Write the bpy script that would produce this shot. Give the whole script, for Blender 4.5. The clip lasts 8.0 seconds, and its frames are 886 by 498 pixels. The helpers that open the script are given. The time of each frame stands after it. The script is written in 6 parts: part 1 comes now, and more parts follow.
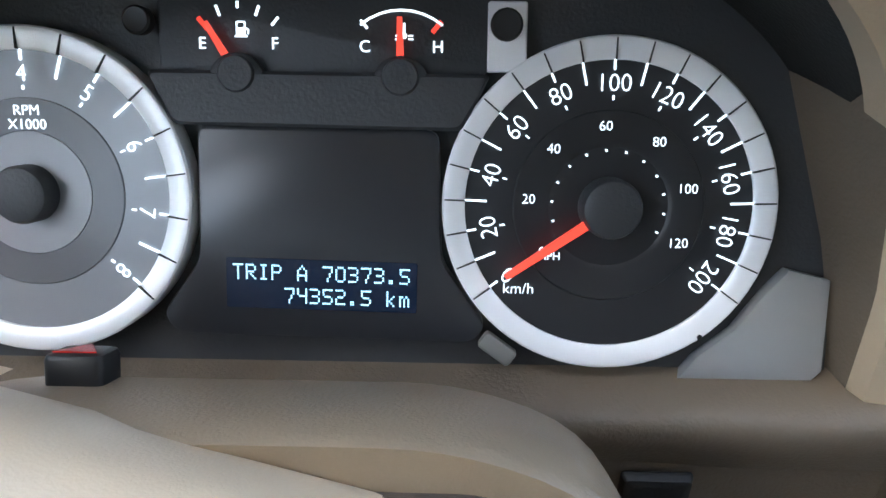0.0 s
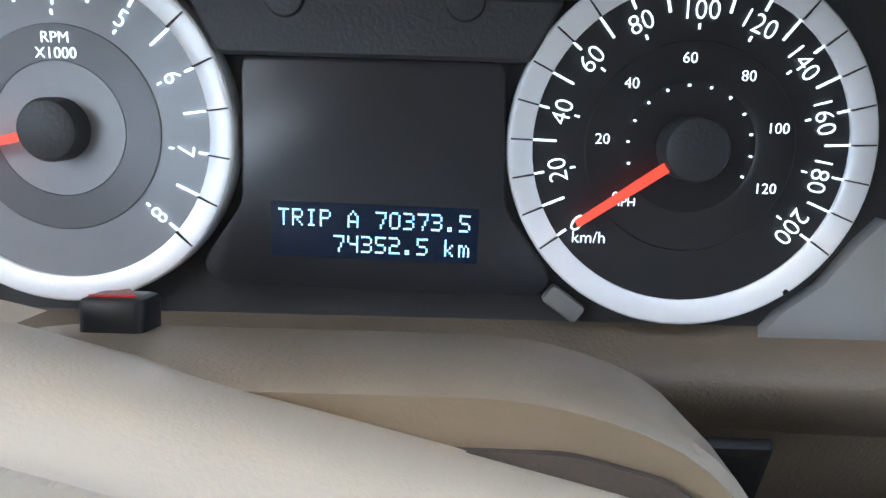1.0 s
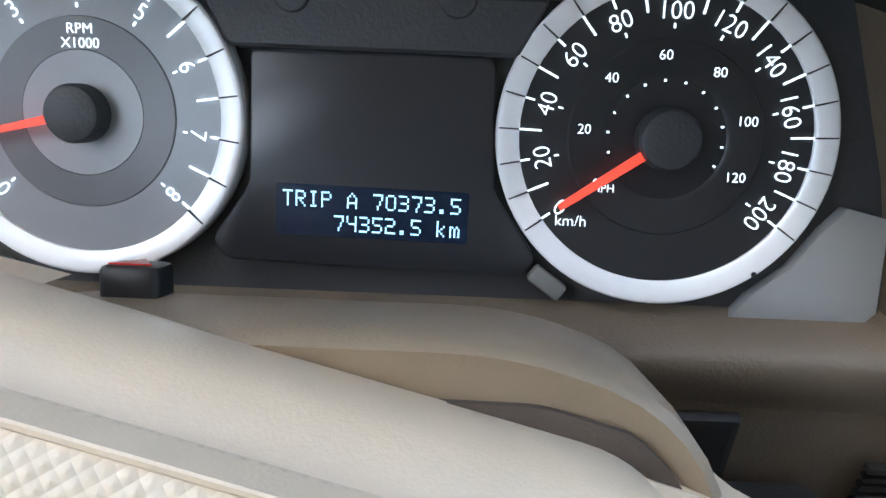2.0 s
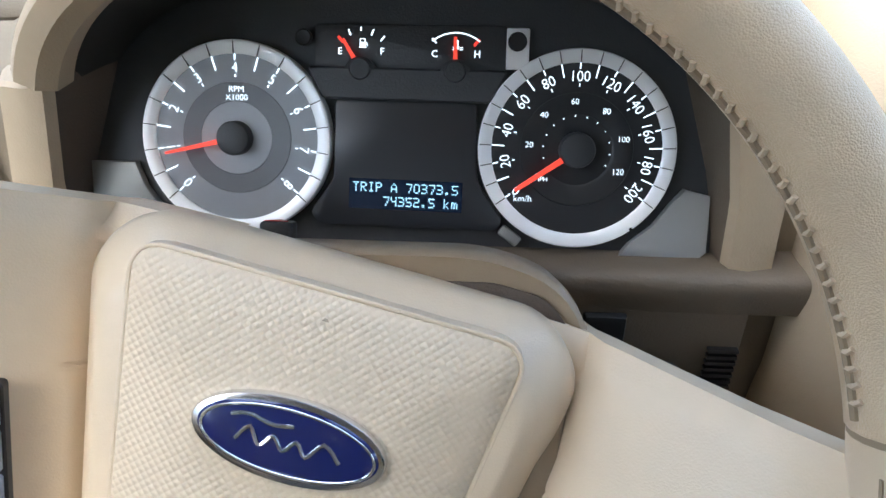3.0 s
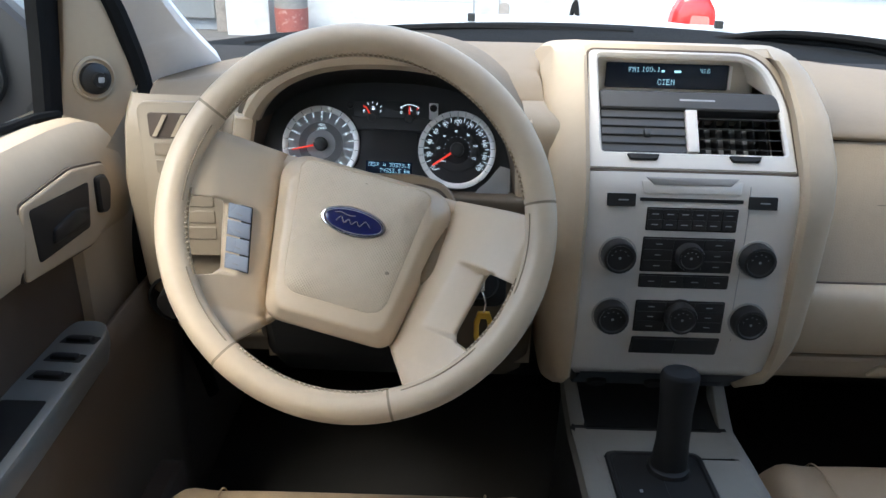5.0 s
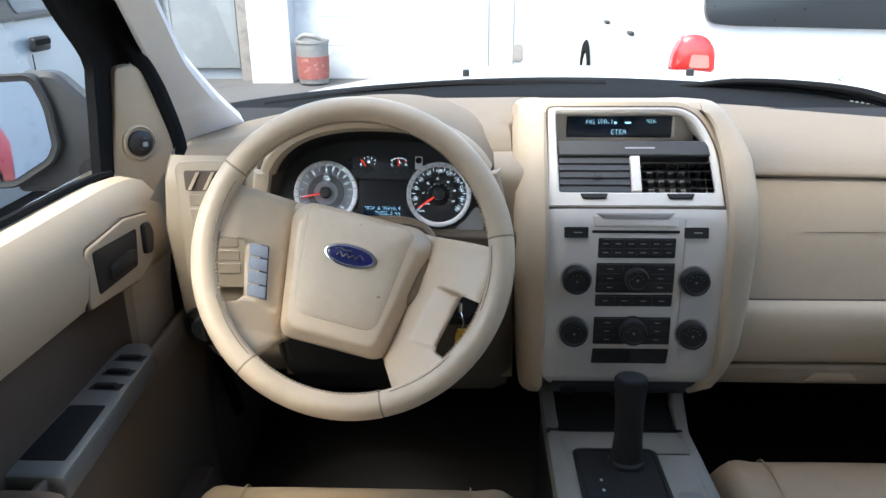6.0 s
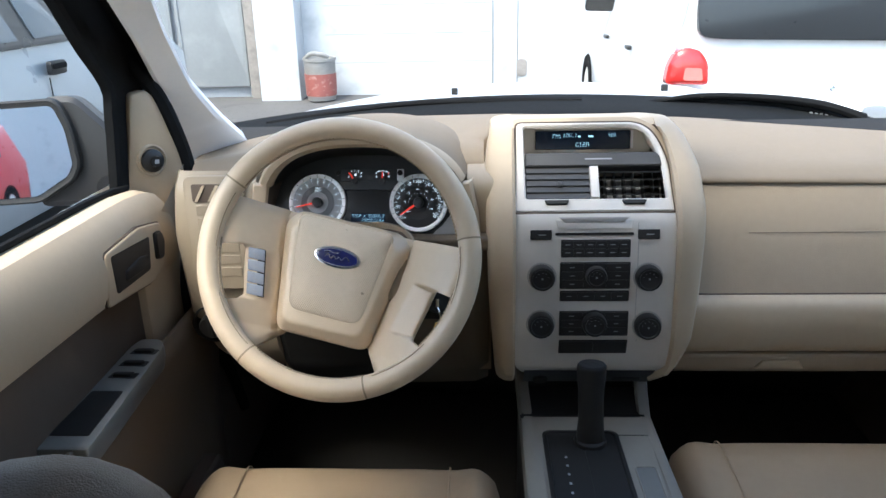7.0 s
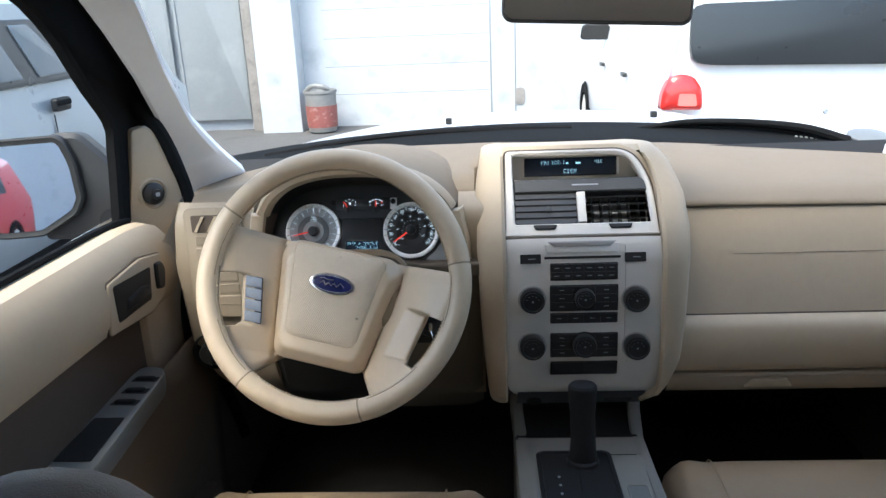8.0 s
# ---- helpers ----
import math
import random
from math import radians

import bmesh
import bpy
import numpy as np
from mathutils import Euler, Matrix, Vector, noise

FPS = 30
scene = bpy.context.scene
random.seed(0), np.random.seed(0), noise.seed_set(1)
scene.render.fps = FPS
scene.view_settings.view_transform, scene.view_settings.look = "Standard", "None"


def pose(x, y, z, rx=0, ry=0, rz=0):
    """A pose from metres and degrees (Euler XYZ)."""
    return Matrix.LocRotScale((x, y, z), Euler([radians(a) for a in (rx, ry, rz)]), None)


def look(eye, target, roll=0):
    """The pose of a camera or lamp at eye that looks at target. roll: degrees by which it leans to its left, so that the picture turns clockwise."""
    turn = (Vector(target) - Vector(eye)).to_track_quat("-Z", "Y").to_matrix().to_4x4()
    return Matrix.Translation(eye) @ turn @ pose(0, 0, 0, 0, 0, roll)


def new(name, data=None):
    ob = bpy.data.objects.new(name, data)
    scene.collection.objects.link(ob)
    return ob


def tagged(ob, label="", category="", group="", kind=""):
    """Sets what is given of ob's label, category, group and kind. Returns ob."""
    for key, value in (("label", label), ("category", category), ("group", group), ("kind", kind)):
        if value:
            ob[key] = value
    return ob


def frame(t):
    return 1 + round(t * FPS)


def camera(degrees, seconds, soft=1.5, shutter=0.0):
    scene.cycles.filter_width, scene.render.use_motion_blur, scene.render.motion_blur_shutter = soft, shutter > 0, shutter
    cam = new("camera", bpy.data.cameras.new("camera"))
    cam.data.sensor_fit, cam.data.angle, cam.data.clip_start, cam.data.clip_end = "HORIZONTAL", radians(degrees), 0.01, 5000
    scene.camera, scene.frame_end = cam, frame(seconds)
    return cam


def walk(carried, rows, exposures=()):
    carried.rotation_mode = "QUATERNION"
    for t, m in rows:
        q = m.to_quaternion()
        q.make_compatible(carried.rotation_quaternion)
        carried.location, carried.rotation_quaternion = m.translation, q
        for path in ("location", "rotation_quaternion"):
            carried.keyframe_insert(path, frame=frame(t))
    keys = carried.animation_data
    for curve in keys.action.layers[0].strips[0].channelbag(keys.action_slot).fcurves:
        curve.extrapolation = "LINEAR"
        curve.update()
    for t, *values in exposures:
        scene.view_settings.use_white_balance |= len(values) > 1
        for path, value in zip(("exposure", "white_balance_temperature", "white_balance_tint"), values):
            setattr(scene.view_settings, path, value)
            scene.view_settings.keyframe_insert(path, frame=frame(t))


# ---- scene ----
cam = camera(61.3, 8.0)
PATH = [
    (0, (0.067, 0.009, 1.260), (0.021, 1.658, 0.126), -0.1),
    (0.5, (0.057, 0.021, 1.245), (-0.005, 1.654, 0.092), -0.6),
    (1, (0.051, 0.017, 1.241), (-0.008, 1.641, 0.074), 0.1),
    (1.5, (0.053, 0.015, 1.238), (-0.007, 1.651, 0.089), 0.2),
    (1.7, (0.053, 0.013, 1.239), (-0.006, 1.639, 0.076), 0.6),
    (2.8, (0.068, -0.096, 1.296), (-0.05, 1.532, 0.14), -0.2),
    (3, (0.066, -0.135, 1.316), (-0.043, 1.504, 0.176), -0.4),
    (3.5, (0.079, -0.264, 1.348), (0.011, 1.466, 0.346), 0.1),
    (4, (0.07, -0.486, 1.386), (0.076, 1.33, 0.548), 1.7),
    (4.5, (0.073, -0.582, 1.394), (0.1, 1.243, 0.578), 4.3),
    (4.7, (0.081, -0.628, 1.398), (0.123, 1.197, 0.581), 2.9),
    (5.8, (0.137, -0.836, 1.466), (0.064, 0.999, 0.674), -0.3),
    (6, (0.153, -0.862, 1.474), (0.086, 1.0, 0.747), -0.4),
    (6.5, (0.191, -0.927, 1.492), (0.134, 0.934, 0.761), -0.2),
    (7, (0.209, -0.984, 1.502), (0.112, 0.889, 0.81), -1.4),
    (7.5, (0.221, -1.004, 1.506), (0.116, 0.886, 0.862), -1.8),
    (8, (0.229, -1.017, 1.509), (0.124, 0.881, 0.888), -2.4),
]
EXPOSURES = [(0, 3.45, 6200, 3.0), (1.7, 3.4, 6200, 3.0), (3, 3.15, 6250, 3.0), (3.5, 2.75, 6250, 3.0), (4, 2.45, 6250, 3.0), (4.5, 2.45, 6250, 3.0), (6, 2.65, 6250, 3.0), (7, 2.55, 6250, 3.0), (8, 2.4, 6250, 3.0)]
walk(cam, [(t, look(eye, target, roll)) for t, eye, target, roll in PATH], EXPOSURES)

# ---- light ----
sun_elev, sun_turn = 57.0, 212.0
world = bpy.data.worlds.new("sky")
scene.world = world
world.use_nodes = True
wn = world.node_tree
sky = wn.nodes.new("ShaderNodeTexSky")
sky.sky_type, sky.sun_disc = "NISHITA", False
sky.sun_elevation, sky.sun_rotation = radians(sun_elev), radians(sun_turn)
sky.air_density, sky.dust_density = 1.0, 2.5
wn.links.new(sky.outputs[0], wn.nodes["Background"].inputs[0])
wn.nodes["Background"].inputs[1].default_value = 0.15
sun = new("sun", bpy.data.lights.new("sun", "SUN"))
sun.data.energy, sun.data.angle, sun.data.color = 0.6, radians(20), (1.0, 0.98, 0.95)
ea, az = radians(sun_elev), radians(sun_turn)
sun.matrix_world = look((0, 0, 20), (20 * -math.sin(az) * math.cos(ea), 20 * -math.cos(az) * math.cos(ea), 20 - 20 * math.sin(ea)))

# ---- materials ----


def mat(name, col, rough=0.5, metal=0.0, var=0.06, big=6.0, fine=90.0, bump=0.0, bscale=400.0, spec=0.5, cell=False, coat=0.0, wear=0.0, wearcol=None):
    """A surface with colour variation at two scales, a fine relief, and wear with a shape of its own."""
    m = bpy.data.materials.new(name)
    m.use_nodes = True
    nt = m.node_tree
    b = nt.nodes["Principled BSDF"]
    b.inputs["Roughness"].default_value, b.inputs["Metallic"].default_value = rough, metal
    b.inputs["Specular IOR Level"].default_value = spec
    b.inputs["Coat Weight"].default_value = coat
    co = nt.nodes.new("ShaderNodeTexCoord").outputs["Object"]

    def nz(scale, detail=3.0):
        n = nt.nodes.new("ShaderNodeTexNoise")
        n.inputs["Scale"].default_value, n.inputs["Detail"].default_value = scale, detail
        nt.links.new(co, n.inputs["Vector"])
        return n.outputs["Fac"]

    def math_(op, a, bb):
        n = nt.nodes.new("ShaderNodeMath")
        n.operation = op
        for k, v in enumerate((a, bb)):
            if isinstance(v, (int, float)):
                n.inputs[k].default_value = v
            else:
                nt.links.new(v, n.inputs[k])
        return n.outputs[0]

    n1, n2 = nz(big), nz(fine)
    f = math_("ADD", math_("MULTIPLY", n1, 0.6), math_("MULTIPLY", n2, 0.4))
    ramp = nt.nodes.new("ShaderNodeValToRGB")
    ramp.color_ramp.elements[0].position, ramp.color_ramp.elements[1].position = 0.3, 0.7
    ramp.color_ramp.elements[0].color = (*[c * (1 - var) for c in col], 1)
    ramp.color_ramp.elements[1].color = (*[min(1, c * (1 + var)) for c in col], 1)
    nt.links.new(f, ramp.inputs[0])
    out = ramp.outputs[0]
    if wear:
        wr = nt.nodes.new("ShaderNodeValToRGB")
        wr.color_ramp.elements[0].position, wr.color_ramp.elements[1].position = 0.56, 0.72
        nt.links.new(nz(big * 2.3, 8.0), wr.inputs[0])
        mx = nt.nodes.new("ShaderNodeMixRGB")
        nt.links.new(math_("MULTIPLY", wr.outputs[0], wear), mx.inputs[0])
        nt.links.new(out, mx.inputs[1])
        mx.inputs[2].default_value = (*(wearcol or [c * 0.55 for c in col]), 1)
        out = mx.outputs[0]
    nt.links.new(out, b.inputs["Base Color"])
    r = math_("ADD", math_("MULTIPLY", n1, 0.16), rough - 0.08)
    nt.links.new(r, b.inputs["Roughness"])
    if bump:
        bp = nt.nodes.new("ShaderNodeBump")
        bp.inputs["Strength"].default_value, bp.inputs["Distance"].default_value = bump, 0.001
        if cell:
            v = nt.nodes.new("ShaderNodeTexVoronoi")
            v.inputs["Scale"].default_value, v.inputs["Randomness"].default_value = bscale, 0.0 if cell == "grid" else 1.0
            src = co
            if cell == "grid":
                v.voronoi_dimensions = "2D"
                mp = nt.nodes.new("ShaderNodeMapping")
                mp.inputs["Rotation"].default_value = (radians(-61), 0, radians(59))
                nt.links.new(co, mp.inputs["Vector"])
                src = mp.outputs[0]
            nt.links.new(src, v.inputs["Vector"])
            nt.links.new(v.outputs["Distance"], bp.inputs["Height"])
            bp.invert = True
        else:
            nt.links.new(nz(bscale, 4.0), bp.inputs["Height"])
        nt.links.new(bp.outputs[0], b.inputs["Normal"])
    return m


def glow(name, col, strength):
    m = bpy.data.materials.new(name)
    m.use_nodes = True
    b = m.node_tree.nodes["Principled BSDF"]
    b.inputs["Base Color"].default_value = (*[c * 0.6 for c in col], 1)
    b.inputs["Emission Color"].default_value = (*col, 1)
    b.inputs["Emission Strength"].default_value = strength
    return m


def clear(name, tint=(1, 1, 1), rough=0.0, mix=0.1):
    """Thin glass: mostly see-through, with a true reflection on it."""
    m = bpy.data.materials.new(name)
    m.use_nodes = True
    nt = m.node_tree
    out = nt.nodes["Material Output"]
    tr, gl, mx = (nt.nodes.new(k) for k in ("ShaderNodeBsdfTransparent", "ShaderNodeBsdfGlossy", "ShaderNodeMixShader"))
    tr.inputs[0].default_value = (*tint, 1)
    gl.inputs["Roughness"].default_value = rough
    mx.inputs[0].default_value = mix
    nt.links.new(tr.outputs[0], mx.inputs[1])
    nt.links.new(gl.outputs[0], mx.inputs[2])
    nt.links.new(mx.outputs[0], out.inputs[0])
    return m


TAN = mat("tan_plastic", (0.45, 0.352, 0.238), 0.5, var=0.04, bump=0.25, bscale=900, wear=0.10)
# Dash top tan is darkened to offset the strong light on it.
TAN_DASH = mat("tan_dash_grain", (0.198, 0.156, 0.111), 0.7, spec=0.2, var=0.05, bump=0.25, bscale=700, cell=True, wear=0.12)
# Tan dimmed by the end panel's shade, put into the colour.
TAN_DIM = mat("tan_plastic_dim", (0.27, 0.213, 0.147), 0.55, var=0.05, bump=0.3, bscale=800, wear=0.12)
# Tan darkened to carry the shade on the lower door.
TAN_DOOR_SHADED = mat("door_tan_shaded", (0.13, 0.094, 0.062), 0.6, var=0.06, bump=0.4, bscale=700, wear=0.15)
TAN_DARK = mat("taupe_panel", (0.335, 0.262, 0.182), 0.6, var=0.05, bump=0.5, bscale=600, wear=0.10)
RIM_LEATHER = mat("tan_leather_rim", (0.63, 0.485, 0.32), 0.33, var=0.05, bump=0.35, bscale=1500, cell=True, wear=0.25, wearcol=(0.40, 0.30, 0.20))
PAD = mat("tan_pad_smooth", (0.63, 0.495, 0.34), 0.32, var=0.04, bump=0.15, bscale=1200, wear=0.10)
PAD_GRID = mat("tan_pad_dimpled", (0.64, 0.515, 0.365), 0.5, var=0.05, bump=0.75, bscale=400, cell="grid", wear=0.15)
SEAT = mat("tan_leather_seat", (0.39, 0.28, 0.172), 0.5, var=0.05, bump=0.5, bscale=900, cell=True, wear=0.12)
# Seat leather with the bolster's shade put into its colour.
SEAT_SHADED = mat("seat_leather_shaded", (0.125, 0.098, 0.076), 0.55, var=0.06, bump=0.5, bscale=900, cell=True, wear=0.12)
THREAD = mat("cream_thread", (0.56, 0.44, 0.30), 0.8, var=0.1)
# Tan darkened with the shade that hood and wheel cast below.
TAN_SHADED = mat("tan_plastic_shaded", (0.135, 0.103, 0.070), 0.6, var=0.05, bump=0.35, bscale=800, wear=0.12)
# The shroud's tan is darkened to carry the shade it sits in.
SHROUD = mat("shroud_tan_shaded", (0.29, 0.215, 0.138), 0.45, var=0.05, bump=0.25, bscale=900, wear=0.12)
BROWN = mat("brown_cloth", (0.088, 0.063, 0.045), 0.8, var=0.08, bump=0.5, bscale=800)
CARPET = mat("dark_carpet", (0.022, 0.019, 0.016), 0.95, var=0.25, fine=300, bump=0.8, bscale=500)
BLACK = mat("black_plastic", (0.019, 0.018, 0.0165), 0.5, var=0.1, bump=0.2, bscale=900, spec=0.25)
BLACK_SATIN = mat("black_satin", (0.027, 0.026, 0.025), 0.35, var=0.08, spec=0.25)
BLACK_LEATHER = mat("black_leather", (0.018, 0.0172, 0.016), 0.6, var=0.1, bump=0.4, bscale=900, cell=True, spec=0.25)
BLACK_RUBBER = mat("black_rubber", (0.010, 0.010, 0.010), 0.85, var=0.2, spec=0.08, bump=0.3, bscale=500)
CHAR = mat("charcoal_plastic", (0.036, 0.037, 0.039), 0.5, var=0.08, bump=0.2, bscale=900)
CHAR_LIGHT = mat("charcoal_vent", (0.040, 0.039, 0.038), 0.55, var=0.06, bump=0.15, bscale=900)
SILVER = mat("silver_paint", (0.645, 0.60, 0.535), 0.40, metal=0.12, var=0.03, bump=0.1, bscale=1500, wear=0.06)
SILVER_DARK = mat("silver_edge", (0.40, 0.38, 0.35), 0.38, metal=0.5, var=0.03)
GREY_TRIM = mat("grey_armrest", (0.20, 0.197, 0.182), 0.42, metal=0.25, var=0.05, wear=0.1)
CORNER_GREY = mat("pale_corner_grey", (0.31, 0.312, 0.31), 0.4, metal=0.3, var=0.03)
# Fascia silver darkened for the console, its shade put into the colour.
SILVER_SHADED = mat("silver_paint_shaded", (0.26, 0.238, 0.200), 0.45, metal=0.12, var=0.04, bump=0.1, bscale=1500, wear=0.15)
GROOVE = mat("groove_leather", (0.30, 0.225, 0.145), 0.8, var=0.1)
CHROME = mat("chrome", (0.75, 0.75, 0.76), 0.15, metal=1.0, var=0.03)
RING = mat("silver_ring", (0.92, 0.92, 0.92), 0.38, metal=0.25, var=0.03, bump=0.1, bscale=2000)
FACE = mat("black_dial", (0.014, 0.014, 0.016), 0.45, var=0.08)
# Rev counter greys are lifted to paint the lens glare on it.
FACE_GLARE = mat("grey_dial", (0.27, 0.275, 0.29), 0.3, var=0.05)
FACE_MID = mat("mid_grey_dial", (0.135, 0.137, 0.143), 0.35, var=0.05)
FACE_LIGHT = mat("light_grey_dial", (0.34, 0.345, 0.36), 0.35, var=0.05)
PANEL_DARK = mat("info_panel", (0.026, 0.027, 0.030), 0.3, var=0.05)
BLUE = mat("blue_enamel", (0.008, 0.013, 0.085), 0.2, var=0.04, coat=0.6)
YELLOW = mat("yellow_key", (0.65, 0.36, 0.03), 0.45, var=0.06)
LCD = mat("lcd_glass", (0.006, 0.014, 0.034), 0.25, var=0.05)
MARK = glow("lit_white", (0.72, 0.86, 1.0), 0.3)
MARK_DIM = mat("printed_white", (0.30, 0.31, 0.32), 0.6, var=0.04)
LCD_ON = glow("lit_blue_white", (0.38, 0.72, 1.0), 0.28)
NEEDLE = glow("lit_red", (0.9, 0.06, 0.035), 0.13)
MARK_RED = glow("lit_red_mark", (0.9, 0.05, 0.03), 0.13)
BTN_GREY = mat("grey_buttons", (0.30, 0.33, 0.38), 0.28, var=0.05)
GLASS = clear("window_glass", (0.97, 0.985, 0.98), mix=0.004)
REAR_GLASS = clear("tinted_glass", (0.12, 0.13, 0.125), mix=0.03)
MIRROR = mat("mirror", (0.85, 0.86, 0.87), 0.04, metal=1.0, var=0.0)
MIRROR.node_tree.nodes["Principled BSDF"].inputs["Roughness"].default_value = 0.02
for link in list(MIRROR.node_tree.links):
    if link.to_socket.name == "Roughness":
        MIRROR.node_tree.links.remove(link)
PAINT = mat("silver_white_car_paint", (0.66, 0.68, 0.68), 0.3, metal=0.1, var=0.02, coat=0.5)
PAINT_WHITE = mat("white_car_paint", (0.82, 0.82, 0.81), 0.3, var=0.02, coat=0.5)
PAINT_GREY = mat("grey_blue_car_paint", (0.30, 0.325, 0.33), 0.3, metal=0.2, var=0.03, coat=0.5)
PAINT_RED = mat("red_car_paint", (0.6, 0.03, 0.03), 0.3, var=0.03, coat=0.5)
TINT = mat("tinted_window", (0.02, 0.022, 0.024), 0.3, var=0.0)
# Grey base colour paints the sky's reflection in the glass.
GLASS_SKY_GREY = mat("grey_car_glass", (0.13, 0.145, 0.15), 0.15, var=0.05)
# Pale base colour paints the white reflection in the side glass.
GLASS_GLARE = mat("pale_car_glass", (0.34, 0.37, 0.38), 0.12, var=0.0)
LAMP_RED = mat("red_lamp", (0.5, 0.02, 0.016), 0.2, var=0.05, coat=0.5)
LAMP_CLEAR = mat("pink_lamp", (0.7, 0.16, 0.13), 0.2, var=0.1, coat=0.5)
WALL = mat("white_wall", (0.47, 0.48, 0.48), 0.8, var=0.05, big=1.2, fine=14, bump=0.4, bscale=60, wear=0.45, wearcol=(0.23, 0.24, 0.245))
WALL_GREY = mat("grey_metal_door", (0.25, 0.26, 0.26), 0.6, var=0.06, big=1.0, fine=20, wear=0.3, wearcol=(0.42, 0.42, 0.41))
RUST = mat("stained_post", (0.26, 0.235, 0.21), 0.8, var=0.2, big=3, fine=30, wear=0.5)
CONCRETE = mat("concrete_ground", (0.10, 0.094, 0.088), 0.9, var=0.15, big=0.8, fine=12, bump=0.5, bscale=40, wear=0.4)
BUCKET_W = mat("dirty_white_bucket", (0.23, 0.222, 0.205), 0.6, var=0.15, big=8, wear=0.5, wearcol=(0.3, 0.28, 0.26))
BUCKET_R = mat("red_bucket_label", (0.27, 0.085, 0.068), 0.6, var=0.15, big=8, wear=0.4, wearcol=(0.6, 0.45, 0.4))
HEADLINER = mat("light_headliner", (0.74, 0.70, 0.64), 0.9, var=0.04, bump=0.4, bscale=700)
PILLAR_TRIM = mat("pale_pillar_trim", (0.82, 0.81, 0.79), 0.6, var=0.03, bump=0.3, bscale=900)

# ---- mesh helpers ----
I4 = Matrix.Identity(4)
WORLD_OF = {}


def part(name, bm, material, parent=None, label="", sharp=0.6):
    """One mesh object from a bmesh in world places, under a thing or a part."""
    for f in bm.faces:
        f.smooth = True
    bmesh.ops.recalc_face_normals(bm, faces=bm.faces[:])
    for e in bm.edges:
        if len(e.link_faces) == 2 and e.calc_face_angle(0) > sharp:
            e.smooth = False
    me = bpy.data.meshes.new(name)
    bm.to_mesh(me)
    bm.free()
    me.materials.append(material)
    ob = new(name, me)
    if parent is not None:
        ob.parent = parent
        ob.matrix_parent_inverse = WORLD_OF.get(parent.name, I4).inverted()
    if label:
        tagged(ob, label)
    return ob


def thing(name, at, label, category, group="", kind=""):
    e = new(name)
    e.empty_display_size = 0.05
    e.matrix_basis = Matrix.Translation(at)
    WORLD_OF[e.name] = Matrix.Translation(at)
    return tagged(e, label, category, group, kind)


def offset(poly, d):
    """A counter-clockwise outline moved inwards by d."""
    out, n = [], len(poly)
    for i in range(n):
        a, b, c = Vector(poly[i - 1]), Vector(poly[i]), Vector(poly[(i + 1) % n])
        e1, e2 = (b - a), (c - b)
        if e1.length < 1e-9 or e2.length < 1e-9:
            out.append(tuple(b))
            continue
        e1.normalize(), e2.normalize()
        n1, n2 = Vector((-e1.y, e1.x)), Vector((-e2.y, e2.x))
        m = n1 + n2
        k = max(0.35, m.length_squared / 2)
        out.append(tuple(b + m * (d / k)))
    return out


def rr(w, h, r=0.0, cx=0.0, cy=0.0, n=4):
    """A rounded rectangle, counter-clockwise."""
    r = max(1e-5, min(r, w / 2 - 1e-5, h / 2 - 1e-5))
    pts = []
    for k, (sx, sy) in enumerate(((1, 1), (-1, 1), (-1, -1), (1, -1))):
        for i in range(n + 1):
            a = radians(90 * k + 90 * i / n)
            pts.append((cx + sx * (w / 2 - r) + r * math.cos(a), cy + sy * (h / 2 - r) + r * math.sin(a)))
    return pts


def rounded(poly, r, n=4):
    """Rounds the corners of a counter-clockwise outline; r is one radius or one each."""
    out, m = [], len(poly)
    rs = r if isinstance(r, (list, tuple)) else [r] * m
    for i in range(m):
        a, b, c = Vector(poly[i - 1]), Vector(poly[i]), Vector(poly[(i + 1) % m])
        d1, d2 = (a - b), (c - b)
        k = min(rs[i], d1.length * 0.48, d2.length * 0.48)
        p, q = b + d1.normalized() * k, b + d2.normalized() * k
        for j in range(n + 1):
            t = j / n
            out.append(tuple(p * (1 - t) ** 2 + b * 2 * t * (1 - t) + q * t * t))
    return out


def circle(r, n=32, cx=0.0, cy=0.0, ry=None):
    return [(cx + r * math.cos(2 * math.pi * i / n), cy + (ry or r) * math.sin(2 * math.pi * i / n)) for i in range(n)]


def shrink(poly, d):
    """An outline drawn in by about d towards its middle."""
    xs, ys = [q[0] for q in poly], [q[1] for q in poly]
    cx, cy, hx, hy = (max(xs) + min(xs)) / 2, (max(ys) + min(ys)) / 2, (max(xs) - min(xs)) / 2, (max(ys) - min(ys)) / 2
    fx, fy = max(0.05, 1 - d / hx), max(0.05, 1 - d / hy)
    return [(cx + (x - cx) * fx, cy + (y - cy) * fy) for x, y in poly]


def slab(bm, poly, prof, M=I4, caps=(True, True)):
    """A body on an outline: rings of (inset, height), capped at both ends."""
    rings = []
    for d, z in prof:
        ring = shrink(poly, d) if abs(d) > 1e-9 else poly
        rings.append([bm.verts.new(M @ Vector((x, y, z))) for x, y in ring])
    n = len(poly)
    for a, b in zip(rings, rings[1:]):
        for i in range(n):
            bm.faces.new((a[i], a[(i + 1) % n], b[(i + 1) % n], b[i]))
    if caps[0]:
        bm.faces.new(rings[0][::-1])
    if caps[1]:
        bm.faces.new(rings[-1])
    return bm


def soft_block(w, h, d, r, M=I4, edge=0.0015, bm=None, cx=0, cy=0):
    return slab(bm or bmesh.new(), rr(w, h, r, cx, cy), [(0, 0), (0, d - edge), (edge * 0.3, d - edge * 0.3), (edge, d)], M)


